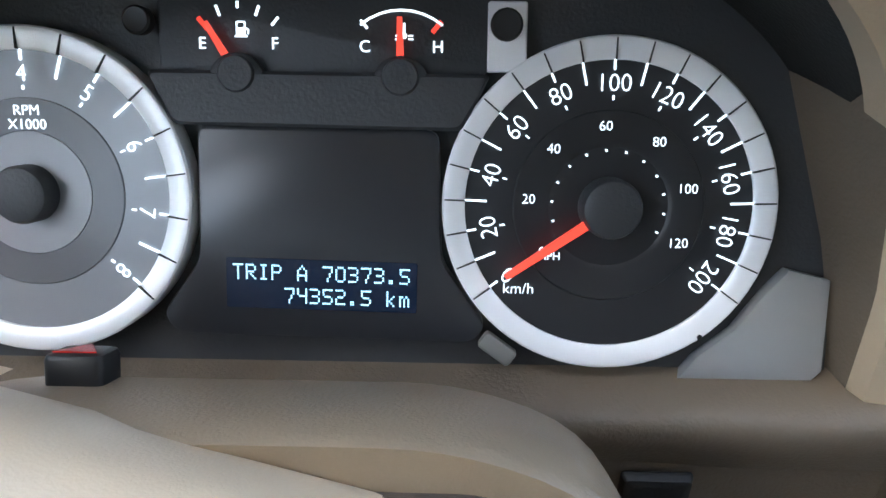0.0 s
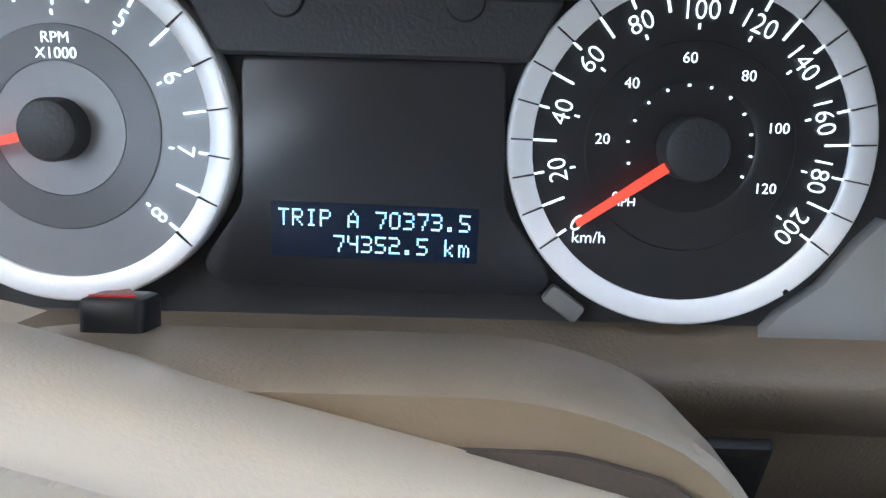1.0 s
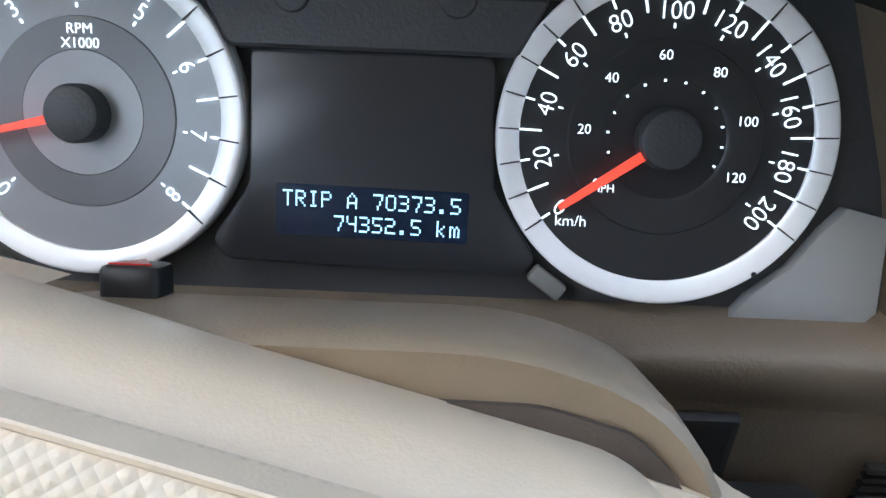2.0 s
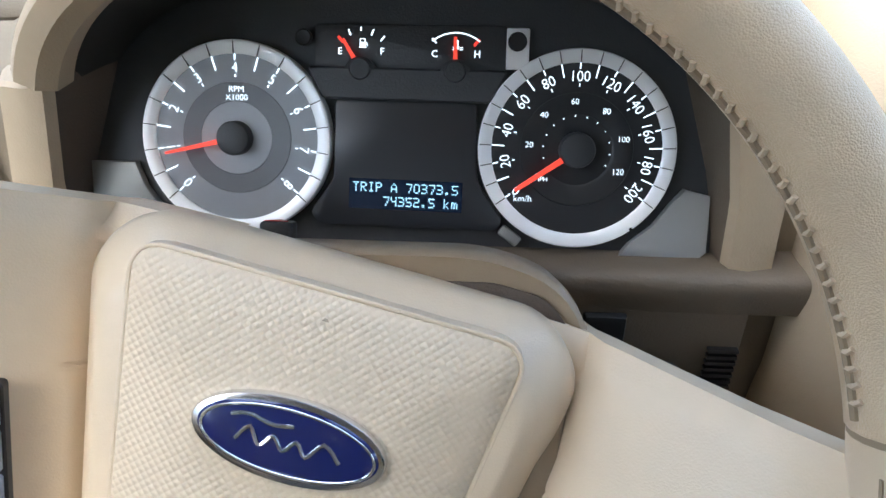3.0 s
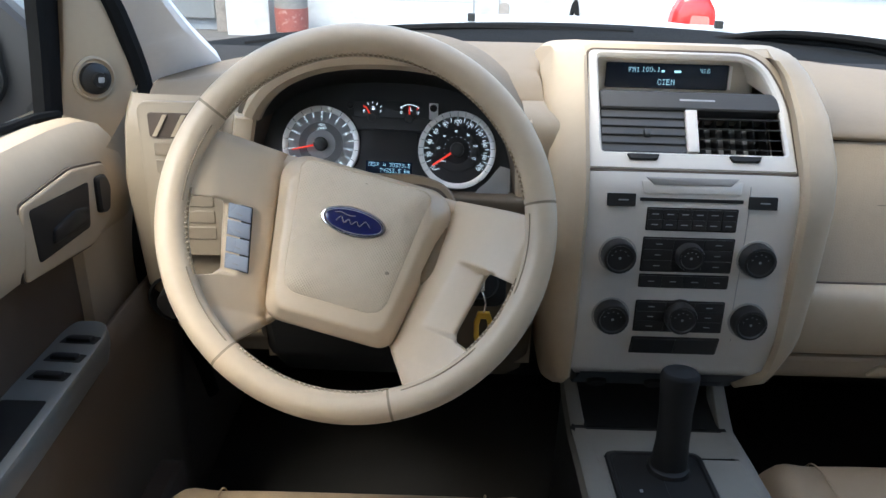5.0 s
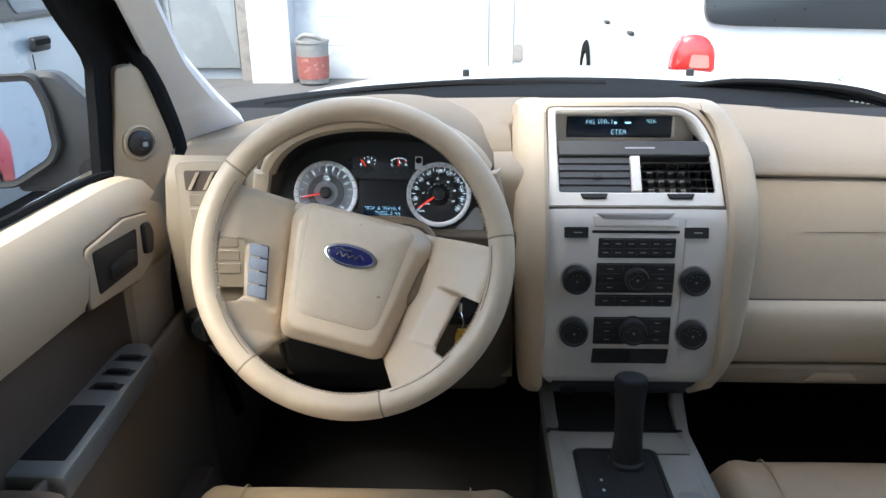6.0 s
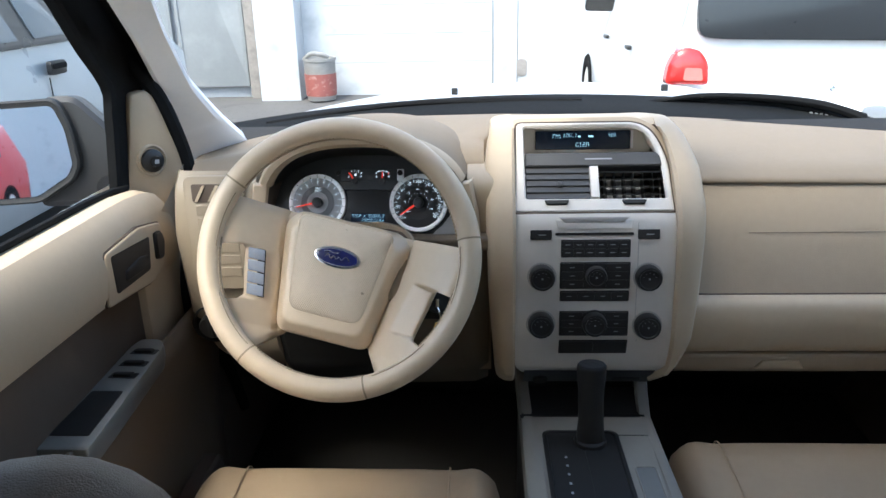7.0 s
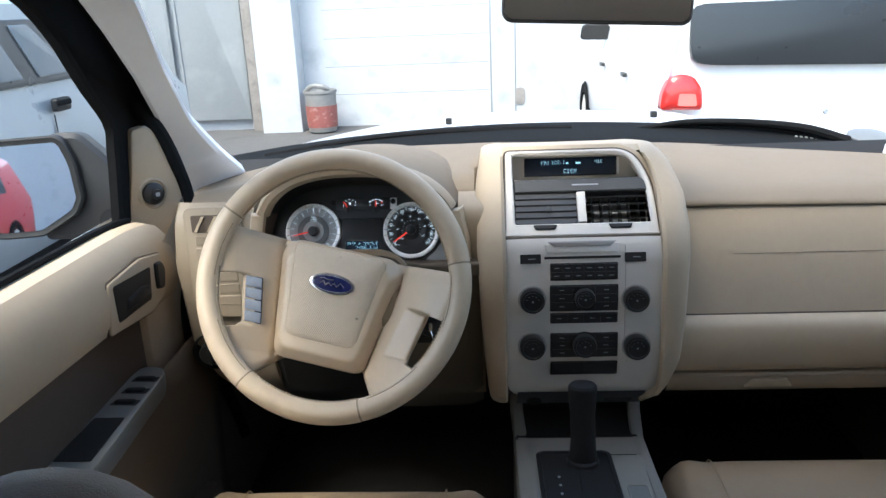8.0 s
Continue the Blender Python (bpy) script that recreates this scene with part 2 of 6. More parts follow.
def ring_slab(bm, outer, inner, z0, z1, M=I4, edge=0.001):
    """A frame between two outlines of the same count."""
    n = len(outer)
    rows = [(outer, z0), (outer, z1 - edge), (offset(outer, edge), z1), (offset(inner, -edge), z1), (inner, z1 - edge), (inner, z0)]
    rings = [[bm.verts.new(M @ Vector((x, y, z))) for x, y in p] for p, z in rows]
    for a, b in zip(rings, rings[1:] + rings[:1]):
        for i in range(n):
            bm.faces.new((a[i], a[(i + 1) % n], b[(i + 1) % n], b[i]))
    return bm


def lathe(bm, prof, n=32, M=I4):
    """A body turned about the local z axis from (radius, height) rows."""
    rings = []
    for r, z in prof:
        if r < 1e-6:
            rings.append([bm.verts.new(M @ Vector((0, 0, z)))])
        else:
            rings.append([bm.verts.new(M @ Vector((r * math.cos(2 * math.pi * i / n), r * math.sin(2 * math.pi * i / n), z))) for i in range(n)])
    for a, b in zip(rings, rings[1:]):
        for i in range(n):
            j = (i + 1) % n
            if len(a) == 1 and len(b) == 1:
                continue
            if len(a) == 1:
                bm.faces.new((a[0], b[j], b[i]))
            elif len(b) == 1:
                bm.faces.new((a[i], a[j], b[0]))
            else:
                bm.faces.new((a[i], a[j], b[j], b[i]))
    return bm


def loft(bm, rows, close_u=False, close_v=False, caps=False):
    """A skin over rows of points."""
    vs = [[bm.verts.new(Vector(p)) for p in row] for row in rows]
    m, n = len(vs), len(vs[0])
    for i in range(m if close_v else m - 1):
        for j in range(n if close_u else n - 1):
            q = (vs[i][j], vs[i][(j + 1) % n], vs[(i + 1) % m][(j + 1) % n], vs[(i + 1) % m][j])
            bm.faces.new(q)
    if caps:
        bm.faces.new(vs[0][::-1])
        bm.faces.new(vs[-1])
    return bm


def tube(bm, pts, r, n=10, closed=False, caps=True, flat=1.0):
    """A round bar along points; r is a radius or one each."""
    pts = [Vector(p) for p in pts]
    m = len(pts)
    rs = r if isinstance(r, (list, tuple)) else [r] * m
    rows, up = [], None
    for i in range(m):
        t = (pts[(i + 1) % m] - pts[i - 1]) if closed or 0 < i < m - 1 else (pts[1] - pts[0] if i == 0 else pts[-1] - pts[-2])
        t.normalize()
        if up is None:
            up = Vector((0, 0, 1)) if abs(t.z) < 0.9 else Vector((1, 0, 0))
        s = t.cross(up).normalized()
        up = s.cross(t).normalized()
        rows.append([pts[i] + rs[i] * (s * math.cos(2 * math.pi * k / n) + up * flat * math.sin(2 * math.pi * k / n)) for k in range(n)])
    return loft(bm, rows, close_u=True, close_v=closed, caps=caps and not closed)


def smooth_path(pts, n=6):
    """A curve through points (Catmull-Rom)."""
    pts = [Vector(p) for p in pts]
    out = []
    for i in range(len(pts) - 1):
        p0, p1, p2, p3 = pts[max(i - 1, 0)], pts[i], pts[i + 1], pts[min(i + 2, len(pts) - 1)]
        for k in range(n):
            t = k / n
            out.append(0.5 * (2 * p1 + (p2 - p0) * t + (2 * p0 - 5 * p1 + 4 * p2 - p3) * t * t + (3 * p1 - p0 - 3 * p2 + p3) * t ** 3))
    out.append(pts[-1])
    return out


def lerp(x, xs, ys):
    return float(np.interp(x, xs, ys))


def basis(o, u, v):
    """A pose at o with local x along u and local y along v."""
    u, v = Vector(u).normalized(), Vector(v).normalized()
    w = u.cross(v).normalized()
    v = w.cross(u)
    m = Matrix((u, v, w)).transposed().to_4x4()
    m.translation = Vector(o)
    return m


def text(bm, s, size, M, depth=0.0003, squeeze=1.0, thin=0.0):
    """Adds centred letters of the built-in font."""
    cu = bpy.data.curves.new("letters", "FONT")
    cu.body, cu.size, cu.extrude, cu.align_x, cu.align_y = s, size, depth / 2, "CENTER", "CENTER"
    cu.resolution_u, cu.offset = 3, thin
    ob = bpy.data.objects.new("letters", cu)
    me = ob.to_mesh()
    me.transform(M @ Matrix.Diagonal((squeeze, 1, 1, 1)))
    bm.from_mesh(me)
    ob.to_mesh_clear()
    bpy.data.objects.remove(ob)
    bpy.data.curves.remove(cu)
    return bm


def T(x, y, z=0.0):
    return Matrix.Translation((x, y, z))


def RZ(a):
    return Matrix.Rotation(radians(a), 4, "Z")

# ---- car: dashboard ----
XC = 0.393
dash = thing("dashboard", (XC, 0.35, 0.8), "tan two-tone plastic car dashboard with a hooded dial opening", "dashboard")


def top_z(x):
    return lerp(x, (-0.42, -0.32, -0.16, 0.05, 0.26, 0.41, 0.65, 0.88, 1.08, 1.2), (1.152, 1.172, 1.203, 1.218, 1.220, 1.216, 1.207, 1.191, 1.177, 1.164))


def front_edge(x):
    """Where the top pad ends towards the seats: (y, z)."""
    return (0.247, lerp(x, (-0.42, -0.2, 0.2, 0.575, 0.91, 1.2), (1.16, 1.195, 1.20, 1.168, 1.162, 1.15)))


# top pad, from the windscreen to its front edge
rows = []
for i in range(61):
    x = -0.365 + (1.155 + 0.365) * i / 60
    fy, fz = front_edge(x)
    tz = top_z(x)
    prof = [(0.74, tz - 0.035), (0.66, tz - 0.010), (0.56, tz), (0.46, tz - 0.001), (0.36, lerp(0.5, (0, 1), (fz + 0.02, tz - 0.002))), (0.29, fz + 0.019), (fy + 0.012, fz + 0.008), (fy, fz), (fy + 0.004, fz - 0.008), (fy + 0.03, fz - 0.012)]
    if x < -0.305:
        prof = [(0.74, tz - 0.035), (0.66, tz - 0.010), (0.56, tz), (0.50, tz - 0.002), (0.46, tz - 0.006), (0.43, tz - 0.014), (0.42, tz - 0.03), (0.41, tz - 0.06), (0.40, tz - 0.08), (0.40, tz - 0.1)]
    if 0.24 < x < 0.545:
        prof = [(0.74, tz - 0.035), (0.66, tz - 0.010), (0.56, tz), (0.50, tz), (0.46, tz - 0.002), (0.45, tz - 0.02), (0.44, tz - 0.04), (0.435, tz - 0.06), (0.43, tz - 0.08), (0.43, tz - 0.1)]
    rows.append([(x, p.x, p.y) for p in (Vector((q.x, q.y)) for q in smooth_path([Vector((a, b, 0)) for a, b in prof], 3))])
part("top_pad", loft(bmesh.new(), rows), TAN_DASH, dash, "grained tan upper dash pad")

# passenger side: inset panel, ledge and lower roll
PX0, PX1 = 0.55, 1.135
rows = []
for i in range(21):
    x = PX0 + (PX1 - PX0) * i / 20
    rows.append([(x, y, z) for y, z in ((0.252, 1.158), (0.232, 1.11), (0.212, 1.055), (0.196, 1.01), (0.186, 0.985))])
part("passenger_panel", loft(bmesh.new(), rows), TAN_DARK, dash, "taupe inset panel over the glove box")
b = bmesh.new()
slab(b, rr(0.40, 0.0010, 0.0004), [(0, 0), (0, 0.0006)], basis((0.86, 0.2215, 1.082), (1, 0, 0), (0, 0.34, 0.94)))
part("panel_seam", b, TAN_SHADED, dash)
b = bmesh.new()
tube(b, smooth_path([(0.575, 0.240, 1.158), (0.566, 0.239, 1.148), (0.563, 0.228, 1.11), (0.564, 0.210, 1.055), (0.566, 0.194, 1.01), (0.570, 0.187, 0.990), (0.585, 0.184, 0.9865), (0.70, 0.184, 0.9865), (1.13, 0.184, 0.9865)], 6), 0.0018, 6)
part("panel_gap", b, BROWN, dash, "dark joint round the taupe panel")
rows = []
for i in range(21):
    x = PX0 + (PX1 - PX0) * i / 20
    prof = [(0.19, 0.985), (0.172, 0.986), (0.160, 0.978), (0.154, 0.962), (0.152, 0.94), (0.156, 0.912), (0.168, 0.889), (0.195, 0.878), (0.24, 0.876)]
    rows.append([(x, p.x, p.y) for p in smooth_path([Vector((a, c, 0)) for a, c in prof], 3)])
part("lower_roll", loft(bmesh.new(), rows), TAN, dash, "smooth tan lower dash roll")
rows = []
for i in range(11):
    x = PX0 + (PX1 - PX0) * i / 10
    rows.append([(x, y, z) for y, z in ((0.190, 0.8805), (0.178, 0.8770), (0.176, 0.872), (0.181, 0.853), (0.193, 0.836), (0.215, 0.825), (0.34, 0.815))])
gb = part("glove_box_door", loft(bmesh.new(), rows), TAN_DARK, dash, "shaded tan glove box door")
ML = basis((0.724, 0.1802, 0.857), (1, 0, 0), (0, -0.26, 0.966))
b = bmesh.new()
slab(b, rounded([(-0.042, -0.008), (0.042, -0.008), (0.030, 0.010), (-0.030, 0.010)], 0.004), [(0, -0.002), (0, 0.004), (0.004, 0.006)], ML)
part("latch", b, TAN, gb, "tan glove box latch")

# tan pillars that flank the middle panel
for side in (-1, 1):
    rows = []
    for i in range(29):
        z = 0.83 + (1.258 - 0.83) * i / 28
        yf = lerp(z, (0.83, 0.86, 0.93, 1.10, 1.14, 1.20, 1.262, 1.275), (0.175, 0.14, 0.128, 0.14, 0.155, 0.203, 0.262, 0.29))
        if side < 0:
            x1 = 0.268
            x0 = lerp(z, (0.83, 1.0, 1.15, 1.2, 1.275), (0.236, 0.224, 0.219, 0.219, 0.232))
        else:
            x1 = lerp(z, (0.83, 0.88, 1.14, 1.2, 1.24, 1.26, 1.275), (0.500, 0.520, 0.521, 0.519, 0.513, 0.50, 0.47))
            x0 = lerp(z, (0.83, 0.85, 0.873, 0.915, 1.0, 1.15, 1.2, 1.24, 1.262, 1.275), (0.510, 0.526, 0.543, 0.560, 0.568, 0.573, 0.569, 0.553, 0.535, 0.50))
        k = x0 - x1
        rows.append([(x1, yf + 0.02, z), (x1 + 0.01 * k, yf - 0.003, z), (x1 + 0.12 * k, yf - 0.008, z), (x1 + 0.5 * k, yf - 0.006, z), (x1 + 0.8 * k, yf + 0.004, z), (x1 + 0.95 * k, yf + 0.016, z), (x0, yf + 0.035, z), (x0, yf + 0.17, min(z + 0.004, 1.21))])
    # close the top towards the windscreen
    last = rows[-1]
    drops = (0, 0, 0, 0.001, 0.004, 0.009, 0.02, 0.05)
    for y, z in ((0.283, 1.2665), (0.32, 1.2665), (0.42, 1.251), (0.56, 1.214)):
        rows.append([(p[0] - (0.03 if side > 0 and k == 0 else 0.0), y, z - d - (0.0006 if k == 0 else 0.0)) for k, (p, d) in enumerate(zip(last, drops))])
    part("side_column", loft(bmesh.new(), rows), TAN, dash, "smooth tan column beside the silver panel")
rows = []
for y, z in ((0.270, 1.258), (0.283, 1.266), (0.32, 1.266), (0.42, 1.25), (0.56, 1.214)):
    rows.append([(0.26 + 0.25 * j / 8, y, z) for j in range(9)])
part("middle_cap", loft(bmesh.new(), rows), TAN, dash)

# ---- hood over the dials ----
HX, HZ0, HW, HH = 0.02, 1.125, 0.162, 0.132


def arch(k, grow, y, drop=0.0):
    """Point of the hood's arch: k from 0 (left foot) to 1 (right foot)."""
    a = math.pi * (1 - k)
    c, s = math.cos(a), max(math.sin(a), 0.0)
    return (HX + (HW + grow) * math.copysign(abs(c) ** (2 / 2.4), c), y, HZ0 + (HH + grow - drop) * s ** (2 / 2.4))


K0 = 0.13


def setback(k):
    """The hood's face leans back towards its feet."""
    return 0.022 * (1 - math.sin(math.pi * k)) / (1 - math.sin(math.pi * K0))


rows = []
for i in range(49):
    k = K0 + (1 - 2 * K0) * i / 48
    rows.append([arch(k, g, y + setback(k), d) for g, y, d in ((-0.0055, 0.160, 0), (-0.0045, 0.147, 0), (0.002, 0.140, 0), (0.011, 0.140, 0), (0.015, 0.146, 0), (0.018, 0.165, 0.001), (0.022, 0.22, 0.004), (0.025, 0.30, 0.009), (0.02, 0.42, 0.02), (0.01, 0.56, 0.04))])
part("dial_hood", loft(bmesh.new(), [r[:6] for r in rows]), TAN, dash, "smooth tan lip of the hood over the dials")
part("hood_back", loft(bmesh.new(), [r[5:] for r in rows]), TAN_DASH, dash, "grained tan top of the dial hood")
rows = []
for i in range(49):
    k = K0 + (1 - 2 * K0) * i / 48
    rows.append([arch(k, g, y, d) for g, y, d in ((0.0, 0.157 + setback(k), 0), (-0.004, 0.19, 0.008), (-0.008, 0.225, 0.022), (-0.012, 0.245, 0.034))])
part("hood_liner", loft(bmesh.new(), rows), BLACK, dash, "matt black inside of the dial hood")
for side in (-1, 1):
    rows = []
    for i in range(13):
        z = 1.086 + (1.1865 - 1.086) * i / 12
        xi = lerp(z, (1.086, 1.134, 1.187), (0.169, 0.166, 0.155))
        rows.append([(HX + side * (xi + d), y, z) for d, y in ((-0.018, 0.225), (-0.011, 0.195), (-0.006, 0.172), (-0.003, 0.1665), (0.006, 0.165), (0.018, 0.168), (0.023, 0.180), (0.025, 0.225))])
    last = rows[-1]
    rows.append([(x, y + 0.002, 1.1885) for x, y, z in last])
    rows.append([(x, y + 0.012, 1.1895) for x, y, z in last])
    part("hood_cheek", loft(bmesh.new(), [r[2:] for r in rows]), TAN, dash, "tan side wall beside the dials")
    # Inner walls get darker colours in place of their shade, left one deeper.
    part("cheek_shade_wall", loft(bmesh.new(), [r[:3] for r in rows]), BROWN if side < 0 else TAN_SHADED, dash)
for x0, x1, low in ((-0.185, -0.150, 0.016), (0.190, 0.238, 0.008)):
    rows = []
    for i in range(7):
        x = x0 + (x1 - x0) * i / 6
        rows.append([(x, p.x, p.y) for p in smooth_path([Vector((a, c, 0)) for a, c in ((0.188, 1.06), (0.184, 1.10), (0.183, 1.15), (0.187, 1.185 - low), (0.205, 1.201 - low), (0.25, 1.208 - low), (0.32, 1.210 - low))], 4)])
    part("dial_shoulder", loft(bmesh.new(), rows), TAN_DIM, dash, "smooth tan shoulder beside the dial hood")
rows = []
for i in range(13):
    x = HX - 0.185 + 0.40 * i / 12
    prof = [(0.20, 1.0985), (0.175, 1.0995), (0.164, 1.0995), (0.159, 1.0975), (0.1575, 1.093), (0.1585, 1.086), (0.162, 1.075)]
    rows.append([(x, p.x, p.y) for p in smooth_path([Vector((a, c, 0)) for a, c in prof], 3)])
part("dial_ledge", loft(bmesh.new(), rows), TAN_SHADED, dash, "rounded tan ledge under the dials")

# ---- driver's side: end panel with vent and switch, knee panel ----
rows = []
for i in range(25):
    z = 0.80 + (1.205 - 0.80) * i / 24
    yf = lerp(z, (0.80, 0.86, 0.95, 1.1, 1.18, 1.205), (0.28, 0.215, 0.185, 0.172, 0.176, 0.20))
    xl = lerp(z, (0.80, 0.88, 0.95, 1.1, 1.205), (-0.24, -0.272, -0.292, -0.296, -0.285))
    rows.append([(xl - 0.012, yf + 0.05, z), (xl - 0.006, yf + 0.014, z), (xl, yf + 0.004, z), (xl + 0.02, yf, z), (xl + 0.08, yf - 0.002, z), (-0.155, yf + 0.002, z), (-0.148, yf + 0.02, z)])
part("end_panel", loft(bmesh.new(), rows), TAN_DIM, dash, "tan end panel beside the door")
MV = basis((-0.222, 0.1705, 1.105), (1, 0, 0), (0, 0.02, 1))
b = bmesh.new()
slab(b, rr(0.098, 0.196, 0.014), [(0, -0.004), (0, 0.0012), (0.001, 0.002)], MV)
ventp = part("switch_plate", b, TAN_DIM, dash, "tan plate with blank switch covers")
b = bmesh.new()
slab(b, rr(0.072, 0.030, 0.004, 0, 0.07), [(0, 0), (0, 0.003), (0.001, 0.0035)], MV)
vent = part("side_vent", b, BROWN, ventp, "dark brown slatted side vent")
for k in range(3):
    b = bmesh.new()
    slab(b, [(-0.032 + 0.022 * k, 0.057), (-0.027 + 0.022 * k, 0.057), (-0.012 + 0.022 * k, 0.083), (-0.017 + 0.022 * k, 0.083)], [(0, 0.003), (0, 0.006)], MV)
    part("slat", b, TAN, ventp)
for k in range(6):
    b = bmesh.new()
    slab(b, rr(0.066, 0.0165, 0.002, 0, 0.041 - 0.0215 * k), [(0, 0.001), (0, 0.0026), (0.0008, 0.0034)], MV)
    part("switch_blank", b, TAN_DIM, ventp)
MK = basis((-0.260, 0.186, 0.932), (1, 0, 0), (0, -0.1, 1))
b = bmesh.new()
lathe(b, [(0.036, -0.01), (0.036, 0.002), (0.033, 0.003), (0.031, -0.006), (0, -0.006)], 32, MK)
part("switch_recess", b, BLACK, dash, "round black recess of the light switch")
b = bmesh.new()
lathe(b, [(0.021, -0.006), (0.021, 0.012), (0.019, 0.015), (0, 0.015)], 28, MK)
soft_block(0.007, 0.036, 0.006, 0.002, MK @ T(0, 0, 0.014), bm=b)
part("light_switch", b, BLACK_SATIN, dash, "black rotary light switch")

rows = []
for i in range(17):
    z = 0.74 + (1.09 - 0.74) * i / 16
    yf = lerp(z, (0.74, 0.82, 0.95, 1.03, 1.09), (0.32, 0.235, 0.180, 0.164, 0.164))
    rows.append([(-0.155, yf + 0.012, z), (-0.14, yf, z), (-0.02, yf - 0.004, z), (0.06, yf - 0.004, z), (0.1, yf - 0.004, z), (0.2, yf, z), (0.225, yf + 0.02, z)])
part("knee_panel", loft(bmesh.new(), [r[3:] for r in rows]), TAN_SHADED, dash, "tan knee panel under the dials")
part("column_cover", loft(bmesh.new(), [r[:4] for r in rows]), BLACK, dash, "black cover under the steering column")
MG = basis((0.190, 0.1585, 1.041), (1, 0, 0), (0, 0.0, 1))
for k in range(7):
    b = bmesh.new()
    slab(b, rr(0.0155, 0.0022, 0.0006, 0, 0.0127 - 0.0042 * k), [(0, -0.002), (0, 0.0012)], MG)
    part("grille_slot", b, BLACK, dash)
# Flush black block paints the dark of the gap by the column.
b = bmesh.new()
soft_block(0.022, 0.042, 0.004, 0.0015, basis((0.128, 0.1600, 1.054), (1, 0, 0), (0, 0.0, 1)), 0.003, bm=b)
part("gap_shade", b, BLACK, dash, "black patch painting the gap beside the steering column")
# dark firewall behind and under the dash
rows = [[(-0.40, 0.60, 1.20), (1.19, 0.60, 1.20)], [(-0.40, 0.45, 1.10), (1.19, 0.45, 1.10)], [(-0.40, 0.34, 0.90), (1.19, 0.34, 0.90)], [(-0.40, 0.55, 0.70), (1.19, 0.55, 0.70)], [(-0.40, 0.80, 0.40), (1.19, 0.80, 0.40)]]
part("under_cover", loft(bmesh.new(), rows), BLACK, dash, "black covers under the dash")
b = bmesh.new()
lathe(b, [(0.012, -0.002), (0.012, 0.003), (0.008, 0.008), (0, 0.009)], 20, T(0.40, 0.53, top_z(0.40) + 0.0))
part("light_sensor", b, TAN_DARK, dash, "small domed light sensor")

rows = [[(-0.16, 0.262, 0.80), (0.23, 0.262, 0.80)], [(-0.16, 0.262, 1.10), (0.23, 0.262, 1.10)], [(-0.16, 0.27, 1.205), (0.23, 0.27, 1.205)], [(-0.16, 0.40, 1.215), (0.23, 0.40, 1.215)]]
part("inner_carrier", loft(bmesh.new(), rows), TAN_DARK, dash, "tan carrier behind the dials")

# ---- car shell: floor, roof, sides, screens ----
shell = thing("car_body", (XC, -0.6, 0.3), "pale car body shell with light headliner and open cabin", "car body")
b = bmesh.new()
slab(b, rr(1.62, 3.3, 0.05), [(0, 0.40), (0, 0.45)], T(XC, -0.85))
part("cabin_floor", b, CARPET, shell, "dark carpeted cabin floor")
rows = []
for i in range(13):
    y = 0.02 - 2.35 * i / 12
    zr = lerp(i, (0, 2, 6, 12), (1.60, 1.655, 1.67, 1.63))
    rows.append([(XC + 0.66 * u, y - 0.05 * (1 - u * u) * (1 if i == 0 else 0), zr - 0.05 * abs(u) ** 3) for u in (-1, -0.9, -0.6, -0.3, 0, 0.3, 0.6, 0.9, 1)])
b = loft(bmesh.new(), rows)
o = part("headliner", b, HEADLINER, shell, "light cloth headliner")
m = o.modifiers.new("thick", "SOLIDIFY")
m.thickness, m.offset = 0.03, 1


def bar(path, wide, h, material, name, label="", up=(0, 0, 1)):
    """A flat bar of a width (sideways; one, or places and widths) and height h along a path."""
    pts = smooth_path(path, 6)
    rows = []
    for i, p in enumerate(pts):
        t = (pts[min(i + 1, len(pts) - 1)] - pts[max(i - 1, 0)]).normalized()
        s = t.cross(Vector(up)).normalized()
        w = wide if isinstance(wide, float) else lerp(i / (len(pts) - 1), *wide)
        n = s.cross(t)
        rows.append([p + s * (w / 2 * a) + n * (h / 2 * c) for a, c in ((-1, -0.7), (-0.8, -1), (0.8, -1), (1, -0.7), (1, 0.7), (0.8, 1), (-0.8, 1), (-1, 0.7))])
    return part(name, loft(bmesh.new(), rows, close_u=True, caps=True), material, shell, label)


